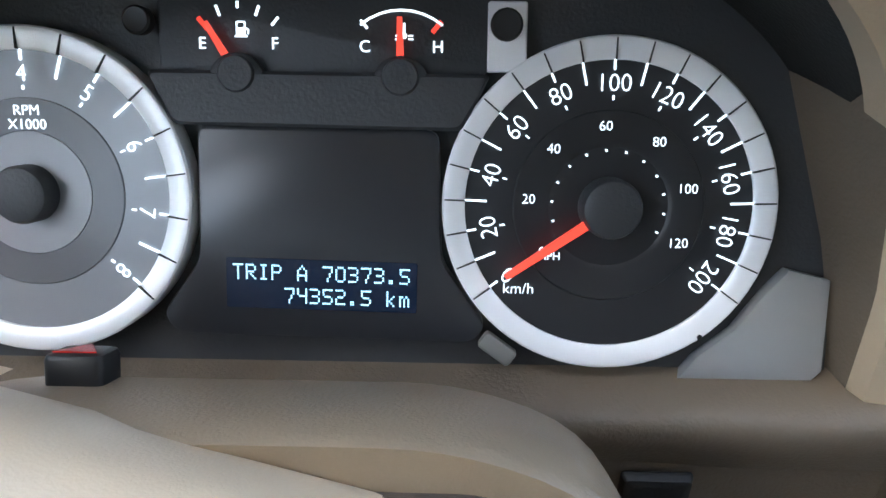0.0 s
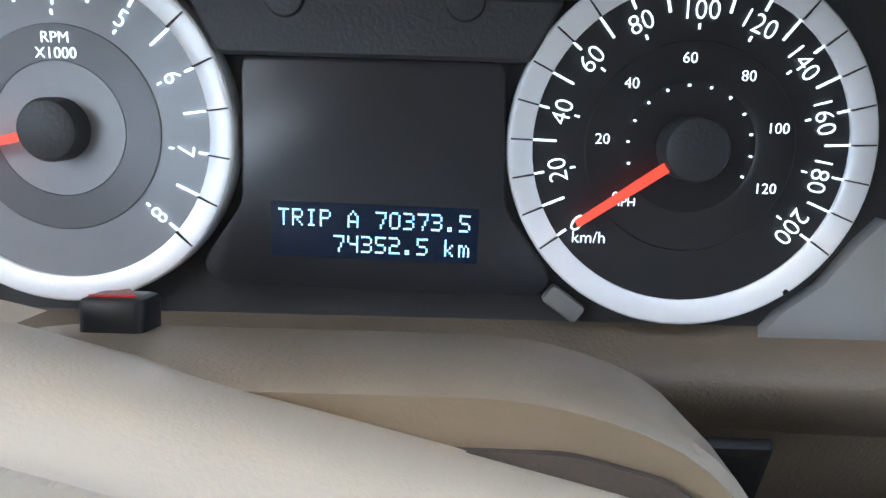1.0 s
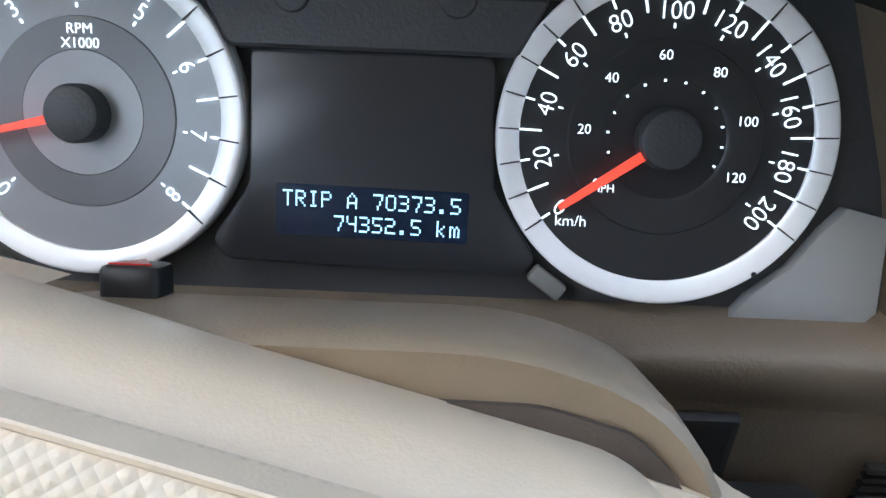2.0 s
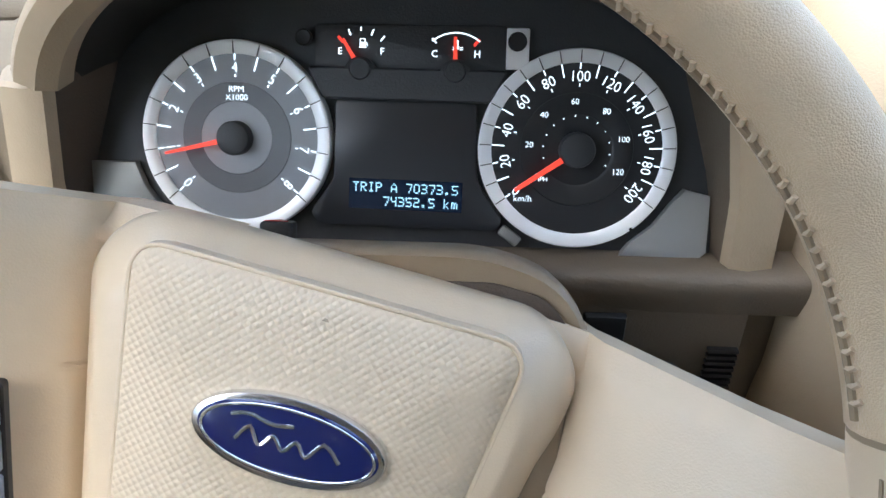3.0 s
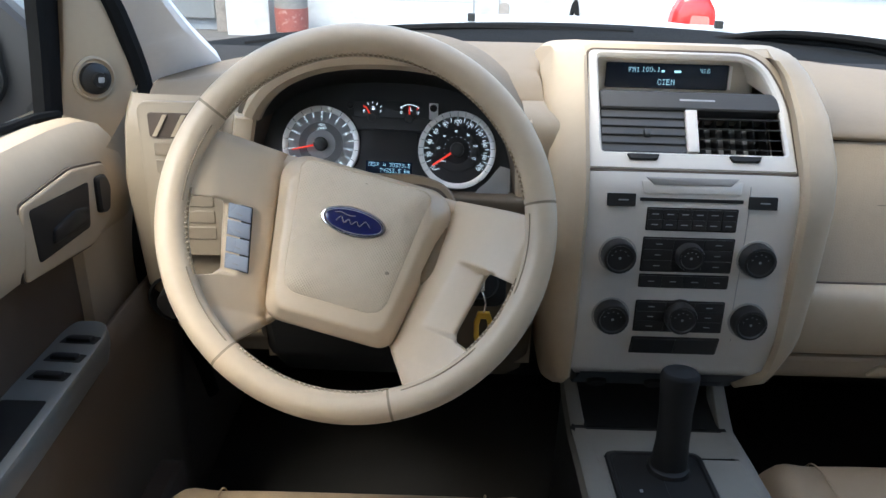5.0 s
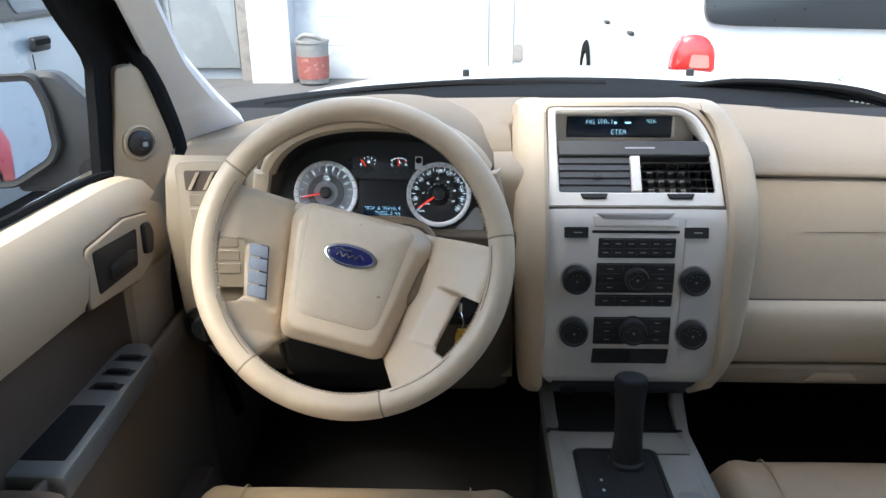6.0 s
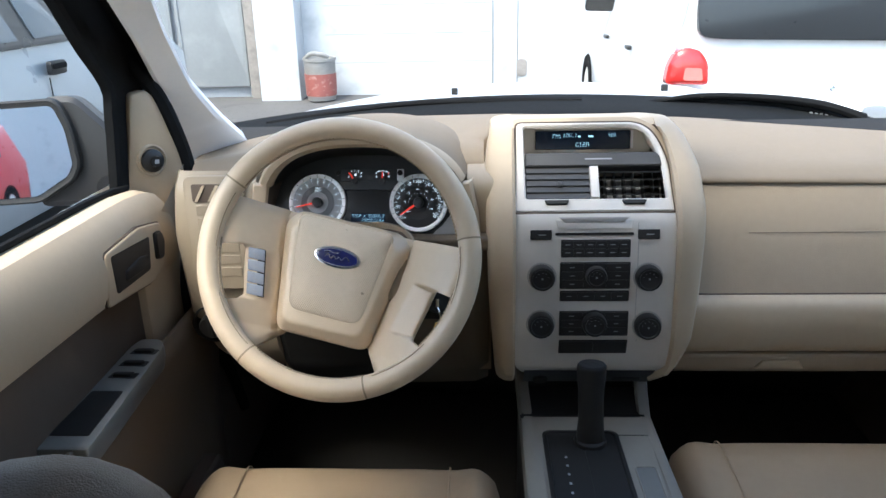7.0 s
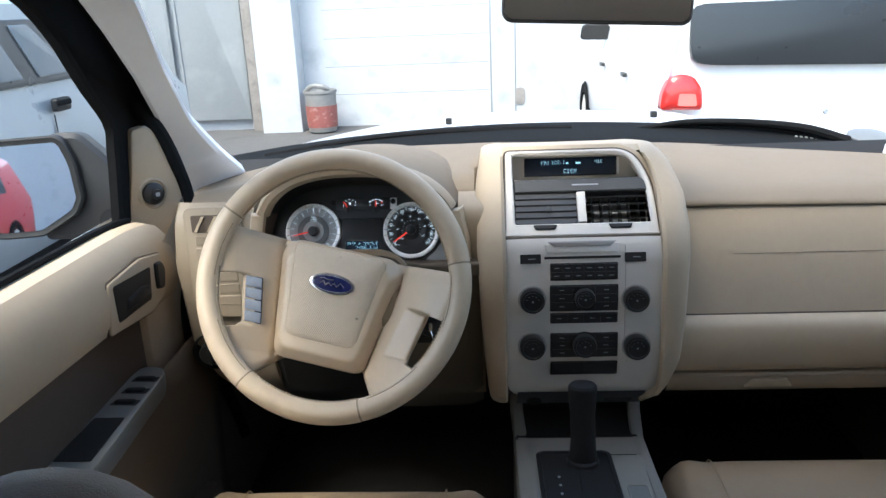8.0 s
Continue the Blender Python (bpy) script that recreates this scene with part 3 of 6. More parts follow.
# screen pillars, left and right
for side in (-1, 1):
    def X(x):
        return x if side < 0 else 2 * XC - x
    bar([(X(-0.33), 0.62, 1.10), (X(-0.346), 0.50, 1.213), (X(-0.338), 0.365, 1.32), (X(-0.318), 0.23, 1.428), (X(-0.286), 0.075, 1.532), (X(-0.262), -0.08, 1.62)], ((0, 0.2, 0.4, 0.6, 0.8, 1), (0.15, 0.095, 0.056, 0.052, 0.068, 0.075)), 0.04, PILLAR_TRIM, "screen_pillar", "pale plastic screen pillar trim", up=(side * 0.5, 0.5, 0.6))
    bar([(X(-0.37), 0.72, 1.08), (X(-0.370), 0.46, 1.26), (X(-0.368), 0.30, 1.42), (X(-0.345), 0.11, 1.565), (X(-0.315), -0.15, 1.655)], 0.06, 0.05, BLACK_RUBBER, "pillar_seal", "black rubber seal along the screen pillar", up=(0, 0.5, 0.6))
    bar([(X(-0.32), -0.1, 1.645), (X(-0.30), -1.0, 1.665), (X(-0.32), -2.2, 1.62)], 0.10, 0.06, HEADLINER, "roof_rail")
    bar([(X(-0.33), -0.62, 0.5), (X(-0.335), -0.64, 1.1), (X(-0.30), -0.66, 1.64)], 0.04, 0.14, TAN, "middle_pillar", "tan middle pillar", up=(0, 1, 0))
    bar([(X(-0.33), -1.75, 0.5), (X(-0.335), -1.75, 1.1), (X(-0.31), -1.72, 1.62)], 0.04, 0.2, TAN, "rear_pillar", "tan rear pillar", up=(0, 1, 0))
    b = bmesh.new()
    slab(b, rr(1.6, 0.72, 0.03), [(0, -0.03), (0, 0.03)], basis((X(-0.37), -1.5, 0.82), (0, 1, 0), (0, 0, 1)))
    part("rear_side", b, TAN, shell, "tan rear side trim")
# Unseen rear glass, tinted dark to cut the light from behind.
for side in (-1, 1):
    x = XC + side * 0.70
    b = bmesh.new()
    slab(b, [(-1.68, 1.16), (-0.70, 1.16), (-0.70, 1.60), (-1.66, 1.58)], [(0, 0), (0, 0.005)], Matrix(((0, 0, 1, x), (1, 0, 0, 0), (0, 1, 0, 0), (0, 0, 0, 1))))
    o = part("rear_side_glass", b, REAR_GLASS, shell, "unseen rear side glass, darkened against light")
    o.visible_shadow = False
b = bmesh.new()
slab(b, rr(1.3, 0.46, 0.05), [(0, 0), (0, 0.006)], basis((XC, -2.28, 1.40), (1, 0, 0), (0, 0.05, 1)))
o = part("rear_screen", b, REAR_GLASS, shell, "unseen rear screen, darkened against light")
o.visible_shadow = False
b = bmesh.new()
slab(b, rr(1.5, 0.75, 0.03), [(0, 0), (0, 0.05)], basis((XC, -2.3, 0.82), (1, 0, 0), (0, 0, 1)))
part("tailgate", b, TAN, shell, "tan tailgate trim")
b = bmesh.new()
slab(b, rr(0.10, 1.25, 0.03), [(0, 0), (0, 0.8)], basis((1.185, -0.05, 0.45), (1, 0, 0), (0, 1, 0)))
part("passenger_door_trim", b, TAN, shell, "tan passenger door trim")

for xk in (-0.345, 1.14):
    b = bmesh.new()
    slab(b, [(0.22, 0.40), (0.95, 0.40), (0.95, 1.12), (0.62, 1.16), (0.40, 1.14), (0.26, 1.02)], [(0, -0.02), (0, 0.02)], Matrix(((0, 0, 1, xk), (1, 0, 0, 0), (0, 1, 0, 0), (0, 0, 0, 1))))
    part("kick_panel", b, BROWN, shell, "dark kick panel by the footwell")

# windscreen
rows = []
for i in range(17):
    u = -1 + 2 * i / 16
    rows.append([(XC + (0.75 - 0.09 * v) * u, 0.80 - 0.80 * v - 0.06 * u * u, 1.195 - 0.03 * u * u + 0.435 * v) for v in (0, 0.2, 0.4, 0.6, 0.8, 1)])
o = part("windscreen", loft(bmesh.new(), rows), GLASS, shell, "clear windscreen glass")
o.visible_shadow = False

# bonnet, cowl and wipers
rows = []
for i in range(25):
    y = 0.90 + 1.03 * i / 24
    zc = lerp(y, (0.90, 1.1, 1.3, 1.5, 1.7, 1.85, 1.93), (1.204, 1.196, 1.183, 1.162, 1.128, 1.09, 1.03))
    hw = lerp(y, (0.90, 1.4, 1.93), (0.80, 0.78, 0.70))
    rows.append([(XC + hw * u, y - 0.10 * u * u, zc - 0.075 * abs(u) ** 2.3 + 0.008 * math.exp(-((abs(u) - 0.55) / 0.06) ** 2)) for u in [-1 + 2 * k / 40 for k in range(41)]])
part("bonnet", loft(bmesh.new(), rows), PAINT, shell, "pale silver bonnet")


def cowl_z(x):
    return 1.222 - 0.066 * ((x - 0.35) / 0.8) ** 2


rows = []
for y, dz in ((0.60, -0.05), (0.64, -0.022), (0.70, -0.012), (0.77, -0.008), (0.83, -0.002), (0.85, 0.0), (0.87, -0.004), (0.92, -0.03)):
    rows.append([(x, y, cowl_z(x) + dz) for x in [-0.44 + 1.67 * k / 40 for k in range(41)]])
part("cowl", loft(bmesh.new(), rows), BLACK_RUBBER, shell, "black plastic cowl under the windscreen")
for xs in (0.145, 0.705):
    b = bmesh.new()
    soft_block(0.017, 0.02, 0.016, 0.004, T(xs, 1.06, 1.194), bm=b)
    part("washer_jet", b, BLACK, shell, "small black washer jet")
for pts in (((-0.30, 0.79, 1.172), (0.0, 0.80, 1.208), (0.25, 0.80, 1.216), (0.45, 0.80, 1.210)), ((0.60, 0.80, 1.204), (0.72, 0.80, 1.219), (0.86, 0.80, 1.214), (1.0, 0.80, 1.196), (1.1, 0.78, 1.165))):
    w = thing("windscreen_wiper", pts[-1], "black windscreen wiper resting on the cowl", "wiper", "windscreen wipers")
    p = smooth_path(pts, 6)
    part("wiper_arm", tube(bmesh.new(), p, [0.005 + 0.007 * i / len(p) for i in range(len(p))], 8), BLACK_RUBBER, w)
    part("wiper_blade", tube(bmesh.new(), [q + Vector((-0.02, 0.012, -0.012)) for q in p], 0.007, 8), BLACK_RUBBER, w)

for k in range(8):
    for r in range(2):
        b = bmesh.new()
        x = 0.985 + 0.012 * k
        soft_block(0.007, 0.006, 0.003, 0.002, basis((x, 0.80 - 0.02 * r, cowl_z(x) - 0.006 - 0.008 * r), (1, 0, -0.08), (0, 0.9, 0.4)), 0.0006, bm=b)
        part("cowl_vent", b, GREY_TRIM, shell)
b = bmesh.new()
lathe(b, [(0.05, 0.0), (0.049, 0.006), (0.035, 0.010), (0, 0.012)], 28, basis((1.185, 0.86, 1.157), (1, 0, 0), (0, 1, 0.2)))
part("strut_cap", b, GREY_TRIM, shell, "pale round cap at the end of the cowl")

# wings, nose and wheels
for side in (-1, 1):
    b = bmesh.new()
    slab(b, rounded([(0.62, 0.32), (1.88, 0.32), (1.90, 0.95), (1.6, 1.06), (0.72, 1.10)], 0.05), [(0, -0.03), (0, 0.0), (0.03, 0.012)], Matrix(((0, 0, side, XC + side * 0.80), (1, 0, 0, 0), (0, 1, 0, 0), (0, 0, 0, 1))))
    part("front_wing", b, PAINT, shell, "pale silver front wing")
    for y in (1.28, -1.45):
        M = T(XC + side * 0.76, y, 0.345) @ Matrix.Rotation(radians(90 * side), 4, "Y")
        b = bmesh.new()
        lathe(b, [(0, -0.11), (0.30, -0.11), (0.345, -0.07), (0.345, 0.07), (0.30, 0.11), (0.21, 0.11), (0.20, 0.08), (0, 0.08)], 36, M)
        wl = part("wheel", b, BLACK_RUBBER, shell, "black tyre")
        b = bmesh.new()
        lathe(b, [(0.20, 0.08), (0.20, 0.095), (0.12, 0.11), (0.05, 0.115), (0, 0.115)], 12, M)
        part("rim", b, SILVER, wl, "silver wheel rim")
b = bmesh.new()
slab(b, rr(1.5, 0.68, 0.06), [(0, -0.05), (0, 0.03), (0.03, 0.06)], basis((XC, 1.88, 0.68), (-1, 0, 0), (0, 0, 1)))
part("nose", b, PAINT, shell, "pale silver front bumper")

# ---- steering wheel ----
WC = Vector((0.006, 0.0155, 1.122))
WB = Matrix.Translation((0.007, 0.009, 1.125)) @ Matrix.Rotation(radians(61), 4, "X")
WM = Matrix.Translation(WC) @ Matrix.Rotation(radians(62.5), 4, "X") @ RZ(-14) @ Matrix.Scale(1.035, 4)
RW, RT = 0.1835, 0.0165
wheel = thing("steering_wheel", WC, "tan leather steering wheel with stitched rim, turned slightly", "steering wheel")


def rim_pt(a, r=RW, z=0.0):
    return WM @ Vector((r * math.cos(radians(a)), r * math.sin(radians(a)), z))


def rim_arc(a0, a1, name, material, fat=1.0, label=""):
    n = max(8, int(abs(a1 - a0) / 2.2))
    rows = []
    for i in range(n + 1):
        a = a0 + (a1 - a0) * i / n
        row = []
        for k in range(18):
            t = 2 * math.pi * k / 18
            row.append(rim_pt(a, RW + RT * fat * 0.98 * math.cos(t), RT * fat * 1.08 * math.sin(t)))
        rows.append(row)
    return part(name, loft(bmesh.new(), rows, close_u=True, caps=True), material, wheel, label)


SEAMS = (21.2, 157.8, 241.0, 296.5)
rim = rim_arc(21.6, 157.4, "rim_top", RIM_LEATHER, 1.0, "stitched tan leather rim")
rim_arc(158.2, 240.6, "rim_side", PAD, 0.985, "smooth tan rim section")
rim_arc(241.4, 296.1, "rim_bottom", RIM_LEATHER, 1.0)
rim_arc(296.9, 380.8, "rim_side", PAD, 0.985)
for a in SEAMS:
    n = 20
    row0 = [[rim_pt(a + d, RW + RT * 0.955 * math.cos(2 * math.pi * k / n), RT * 1.04 * math.sin(2 * math.pi * k / n)) for k in range(n)] for d in (-0.5, 0.5)]
    part("seam", loft(bmesh.new(), row0, close_u=True, caps=True), GROOVE, wheel)
# stitches along the inner edge, with a dark tube painting their shadow gaps
for a0, a1 in ((23, 157), (243, 297), (326, 356), (184, 214)):
    b = bmesh.new()
    tube(b, [rim_pt(a0 + (a1 - a0) * i / 40, RW - RT * 0.965, 0.003) for i in range(41)], 0.0014, 8)
    part("stitch_shade", b, GROOVE, wheel)
arcs = ((24, 156), (188, 212), (243, 297), (326, 354))
b = bmesh.new()
for a0, a1 in arcs:
    for i in range(int((a1 - a0) / 1.75)):
        a = a0 + 1.75 * (i + 0.5)
        for dz in (0.004,):
            c = rim_pt(a, RW - RT * 0.93, dz)
            d = rim_pt(a + 0.5, RW - RT * 0.93, dz) - c
            o2 = rim_pt(a, RW - RT * 1.08, dz) - c
            up = WM.to_3x3() @ Vector((0, 0, 1))
            tube(b, [c - up * 0.0028 + d * -0.8, c - up * 0.0012 + o2 * 0.45, c + up * 0.0012 + o2 * 0.45, c + up * 0.0028 + d * 0.8], 0.0010, 6)
tagged(part("stitching", b, THREAD, wheel, "raised cream stitching on the inner rim"), kind="stuff")

# each side: one dished arm that joins both spokes and the switch pod round the hand hole
HOLE = [(-0.174, 0.052), (-0.180, 0.030), (-0.181, 0.0), (-0.177, -0.021), (-0.160, -0.0150), (-0.1475, -0.0105), (-0.1415, -0.0150), (-0.136, -0.042), (-0.1265, -0.082), (-0.1285, -0.0895), (-0.137, -0.0925), (-0.152, -0.099), (-0.136, -0.124), (-0.115, -0.140), (-0.093, -0.153)]
HUB = [(-0.055, 0.056), (-0.055, 0.03), (-0.055, 0.012), (-0.055, 0.002), (-0.055, -0.004), (-0.055, -0.011), (-0.055, -0.018), (-0.053, -0.040), (-0.050, -0.070), (-0.048, -0.079), (-0.047, -0.085), (-0.048, -0.092), (-0.050, -0.098), (-0.052, -0.103), (-0.054, -0.107)]


def ease(k):
    k = min(1.0, max(0.0, k))
    return k * k * (3 - 2 * k)


def dish(x, y, shift):
    """Height of the arm's face: falls from the rim to the pad, with the pod set deeper."""
    x = abs(x)
    d = x - shift - lerp(y, (-0.15, -0.121, 0.05, 0.068), (0.05, 0.0695, 0.097, 0.09))
    z = lerp(d, (0.0, 0.003, 0.012, 0.03, 0.055, 0.08), (-0.064, -0.054, -0.047, -0.030, -0.009, 0.004))
    deep = -0.031 - 0.3 * (0.116 - x)
    m = ease((y + 0.088 - 0.10 * max(0, 0.10 - x)) / 0.006) * ease((-0.0125 + 0.17 * (0.1465 - x) - y) / 0.006) * ease((0.1475 - x) / 0.004)
    return z + (min(z, deep) - z) * m


def arm_body(sgn):
    n = 7
    st = []
    for i in range(len(HOLE) - 1):
        for k in range(n):
            t = k / n
            st.append((Vector(HOLE[i]).lerp(Vector(HOLE[i + 1]), t), Vector(HUB[i]).lerp(Vector(HUB[i + 1]), t)))
    st.append((Vector(HOLE[-1]), Vector(HUB[-1])))
    for _ in range(2):
        st = [st[0]] + [((p[0] + 2 * q[0] + r[0]) / 4, (p[1] + 2 * q[1] + r[1]) / 4) for p, q, r in zip(st, st[1:], st[2:])] + [st[-1]]
    cross = (0, 0, 0.004, 0.012, 0.025, 0.045, 0.07) + tuple(0.07 + 0.93 * k / 26 for k in range(1, 27))
    rows = []
    last = len(st) - 1
    for i, (o, h) in enumerate(st):
        side = 0.006 * max(0.0, 1 - min(i, last - i) / 4) ** 2
        row = []
        for j, t in enumerate(cross):
            p = o.lerp(h, t)
            z = dish(p.x, p.y, 0.006 * sgn) - side - (0.024 if j == 0 else 0.0045 * max(0, 1 - t / 0.05) ** 2)
            row.append(WM @ Vector((sgn * p.x, p.y, z)))
        rows.append(row)
    down = WM.to_3x3() @ Vector((0, 0, -0.022))
    rows = [[p + down for p in rows[0]]] + rows + [[p + down for p in rows[-1]]]
    return loft(bmesh.new(), rows)


for sgn in (1, -1):
    part("spoke", arm_body(sgn), PAD, wheel, "dished tan spoke round a hand hole", 0.8)
for sgn in (1, -1):
    for a0, a1 in ((162, 189), (211, 239)):
        b = bmesh.new()
        tube(b, [WM @ Vector((sgn * -(RW - RT * 0.78) * math.cos(radians(180 - a0 - (a1 - a0) * i / 16)), (RW - RT * 0.78) * math.sin(radians(a0 + (a1 - a0) * i / 16)), 0.0108) ) for i in range(17)], 0.0007, 6)
        part("spoke_joint", b, GROOVE, wheel)
# button pod on one side
BT = WM @ T(-0.1165, -0.047, -0.0285) @ Matrix.Rotation(radians(16.7), 4, "Y") @ T(0.1155, 0.047, 0)
btns = [(-0.136, -0.014), (-0.1216, -0.0813), (-0.0952, -0.0807), (-0.1096, -0.0135)]
b = bmesh.new()
slab(b, rounded([(x, y) for x, y in btns], 0.002), [(0, -0.012), (0, -0.0035), (0.0006, -0.003)], BT)
pl = part("button_plate", b, BLACK_SATIN, wheel, "black frame round the buttons")
for k in range(4):
    t0, t1 = k / 4 + 0.012, (k + 1) / 4 - 0.012
    L = [Vector(btns[0]).lerp(Vector(btns[1]), t) for t in (t0, t1)]
    R = [Vector(btns[3]).lerp(Vector(btns[2]), t) for t in (t0, t1)]
    quad = [L[0].lerp(R[0], 0.05), L[1].lerp(R[1], 0.05), R[1].lerp(L[1], 0.05), R[0].lerp(L[0], 0.05)]
    b = bmesh.new()
    slab(b, rounded([tuple(q) for q in quad], 0.0012), [(0, -0.004), (0, -0.0015), (0.0012, -0.0006)], BT)
    bt = part("button", b, BTN_GREY, pl)
    c = sum(quad, Vector((0, 0))) / 4
    b = bmesh.new()
    soft_block(0.007, 0.0016, 0.0004, 0.0003, BT @ T(c.x, c.y - 0.002, -0.0006) @ RZ(-8), edge=0.0001, bm=b)
    part("mark", b, MARK_DIM, bt)

# airbag pad
PM = WM @ T(-0.006, 0, -0.050) @ Matrix.Diagonal((1.09, 1.03, 1.0, 1.0))
pad = rounded([(-0.064, -0.117), (0.064, -0.117), (0.088, 0.038), (0.071, 0.057), (-0.071, 0.057), (-0.088, 0.038)], [0.018, 0.018, 0.022, 0.018, 0.018, 0.022], 7)
b = bmesh.new()
slab(b, pad, [(0.004, -0.035), (0, -0.022), (0, -0.010), (0.0015, -0.004), (0.005, 0.0008), (0.0125, 0.0132), (0.0145, 0.0158), (0.0165, 0.0172), (0.019, 0.0178), (0.024, 0.0178)], PM)
padob = part("airbag_pad", b, PAD, wheel, "smooth tan airbag pad surround")
inner = rounded([(-0.049, -0.084), (0.049, -0.084), (0.0645, 0.0490), (-0.0645, 0.0490)], [0.018, 0.018, 0.012, 0.012], 6)
b = bmesh.new()
slab(b, inner, [(0, 0.004), (0, 0.0176), (0.0012, 0.0188), (0.008, 0.0208), (0.016, 0.0226), (0.026, 0.0240), (0.036, 0.0247)], PM)
part("dimpled_panel", b, PAD_GRID, padob, "finely dimpled tan centre panel")
b = bmesh.new()
ring_slab(b, offset(inner, -0.0016), inner, 0.0100, 0.0180, PM, 0.0004)
part("panel_joint", b, PAD, padob)
b = bmesh.new()
text(b, "AIRBAG", 0.0062, PM @ T(0, -0.064, 0.0200), 0.0006)
part("embossed_word", b, PAD, padob, "embossed airbag lettering")
b = bmesh.new()
for k, (x, y) in enumerate(((-0.004, -0.053), (0.001, -0.056), (0.004, -0.052))):
    soft_block(0.003, 0.0012, 0.0005, 0.0004, PM @ T(x, y, 0.0212) @ RZ(40 - 50 * k), edge=0.0001, bm=b)
part("embossed_sign", b, PAD, padob)
# oval badge
PB = PM @ T(0, 0, 0.0052) @ Matrix.Diagonal((0.94, 0.98, 1.0, 1.0))
b = bmesh.new()
slab(b, circle(0.0335, 48, 0, 0, 0.0152), [(0, 0.018), (0, 0.0215), (0.0006, 0.0225), (0.0018, 0.0228)], PB)
badge = part("badge", b, CHROME, padob, "blue oval badge with a chrome edge")
b = bmesh.new()
slab(b, circle(0.0312, 48, 0, 0, 0.0130), [(0, 0.0226), (0.0008, 0.0233), (0.005, 0.0238)], PB)
oval = part("badge_field", b, BLUE, badge, "dark blue enamel oval")
b = bmesh.new()
for run in ([(-0.020, 0.0050), (-0.014, 0.0066), (-0.006, 0.0050), (0.001, 0.0062)], [(-0.017, -0.0030), (-0.013, 0.0025), (-0.009, -0.0030), (-0.005, 0.0012), (-0.001, -0.0030), (0.003, 0.0012), (0.007, -0.0030), (0.012, 0.0030), (0.018, -0.0020)]):
    tube(b, [PB @ Vector((p.x, p.y, 0.0239)) for p in smooth_path([(x, y, 0) for x, y in run], 4)], 0.0008, 6)
part("badge_flourish", b, CHROME, badge, "plain silver strokes on the badge")
b = bmesh.new()
ring_slab(b, circle(0.0300, 48, 0, 0, 0.0119), circle(0.0290, 48, 0, 0, 0.0109), 0.0225, 0.0240, PB, 0.0002)
part("badge_line", b, CHROME, badge)
for x, y, z in ((0.001, 0.040, 0.0206), (0.043, -0.040, 0.0222)):
    b = bmesh.new()
    slab(b, circle(0.0024, 14, 0, 0, 0.0017), [(0, 0.0), (0.0008, 0.0003)], PM @ T(x, y, z))
    part("stain", b, TAN_DARK, padob)
# hub behind the pad
b = bmesh.new()
lathe(b, [(0.048, -0.06), (0.050, -0.07), (0.048, -0.09), (0.0, -0.09)], 36, WM)
part("hub", b, TAN_DARK, wheel, "tan rear hub shell")

# ---- steering column ----
col = thing("steering_column", WB @ Vector((0, 0, -0.15)), "tan steering column shroud with ignition lock", "steering column")
def shroud_ring(s, g):
    pts = rounded([(-0.104, -0.085), (0.112, -0.085), (0.108, 0.020), (0.095, 0.053), (0.062, 0.0655), (-0.058, 0.0655), (-0.090, 0.053), (-0.102, 0.020)], [0.03, 0.03, 0.03, 0.03, 0.03, 0.03, 0.03, 0.03], 5)
    return [WB @ Vector((x * (1 + g / 0.1), y * (1 + g / 0.07), s)) for x, y in pts]


rows = [shroud_ring(s, g) for s, g in ((-0.082, -0.006), (-0.080, -0.002), (-0.083, 0.0), (-0.10, 0.0005), (-0.122, 0.0), (-0.131, -0.003), (-0.134, -0.011))]
part("shroud", loft(bmesh.new(), rows, close_u=True, caps=True), SHROUD, col, "tan plastic column shroud")
# A proud brown crescent stands in for the recess's shade.
b = bmesh.new()
cres = [(0.028, 0.0537), (0.064, 0.0415), (0.085, 0.028), (0.094, 0.010), (0.099, 0.012), (0.0965, 0.028), (0.092, 0.040), (0.083, 0.0485), (0.064, 0.0535)]
slab(b, rounded(cres, 0.004), [(0, -0.090), (0, -0.0795)], WB)
part("recess_shade", b, BROWN, col, "brown crescent painting the recess shade in the shroud")
b = bmesh.new()
collar = rounded([(-0.085, -0.06), (0.09, -0.06), (0.094, 0.010), (0.085, 0.0265), (0.064, 0.0405), (0.030, 0.0525), (-0.04, 0.0545), (-0.085, 0.03)], 0.02, 5)
slab(b, collar, [(0, -0.085), (0.0, -0.070), (0.003, -0.064), (0.012, -0.060)], WB)
part("collar", b, SHROUD, col, "tan collar behind the wheel")
MH = WB @ T(-0.035, 0.0640, -0.118) @ Matrix.Rotation(radians(-90), 4, "X")
b = bmesh.new()
soft_block(0.0150, 0.012, 0.0095, 0.002, MH, 0.0015, bm=b)
hz = part("hazard_switch", b, BLACK_SATIN, col, "black hazard switch with red triangle")
b = bmesh.new()
slab(b, [(-0.0055, -0.004), (0.0055, -0.004), (0, 0.005)], [(0, 0.0), (0, 0.0004)], MH @ T(0, 0, 0.0096))
part("triangle", b, LAMP_RED, hz, "dull red warning triangle")
# Added black block fills in for the dark cavity round the lock.
b = bmesh.new()
soft_block(0.066, 0.074, 0.05, 0.014, basis((0.140, 0.150, 1.012), (1, 0, 0), (0, 0.15, 1)), 0.004, bm=b)
part("lock_cavity_dark", b, BLACK, col, "black block for the dark cavity round the ignition lock")
MI = basis((0.143, 0.10, 1.014), (1, 0, 0), (0, 0.25, 1))
b = bmesh.new()
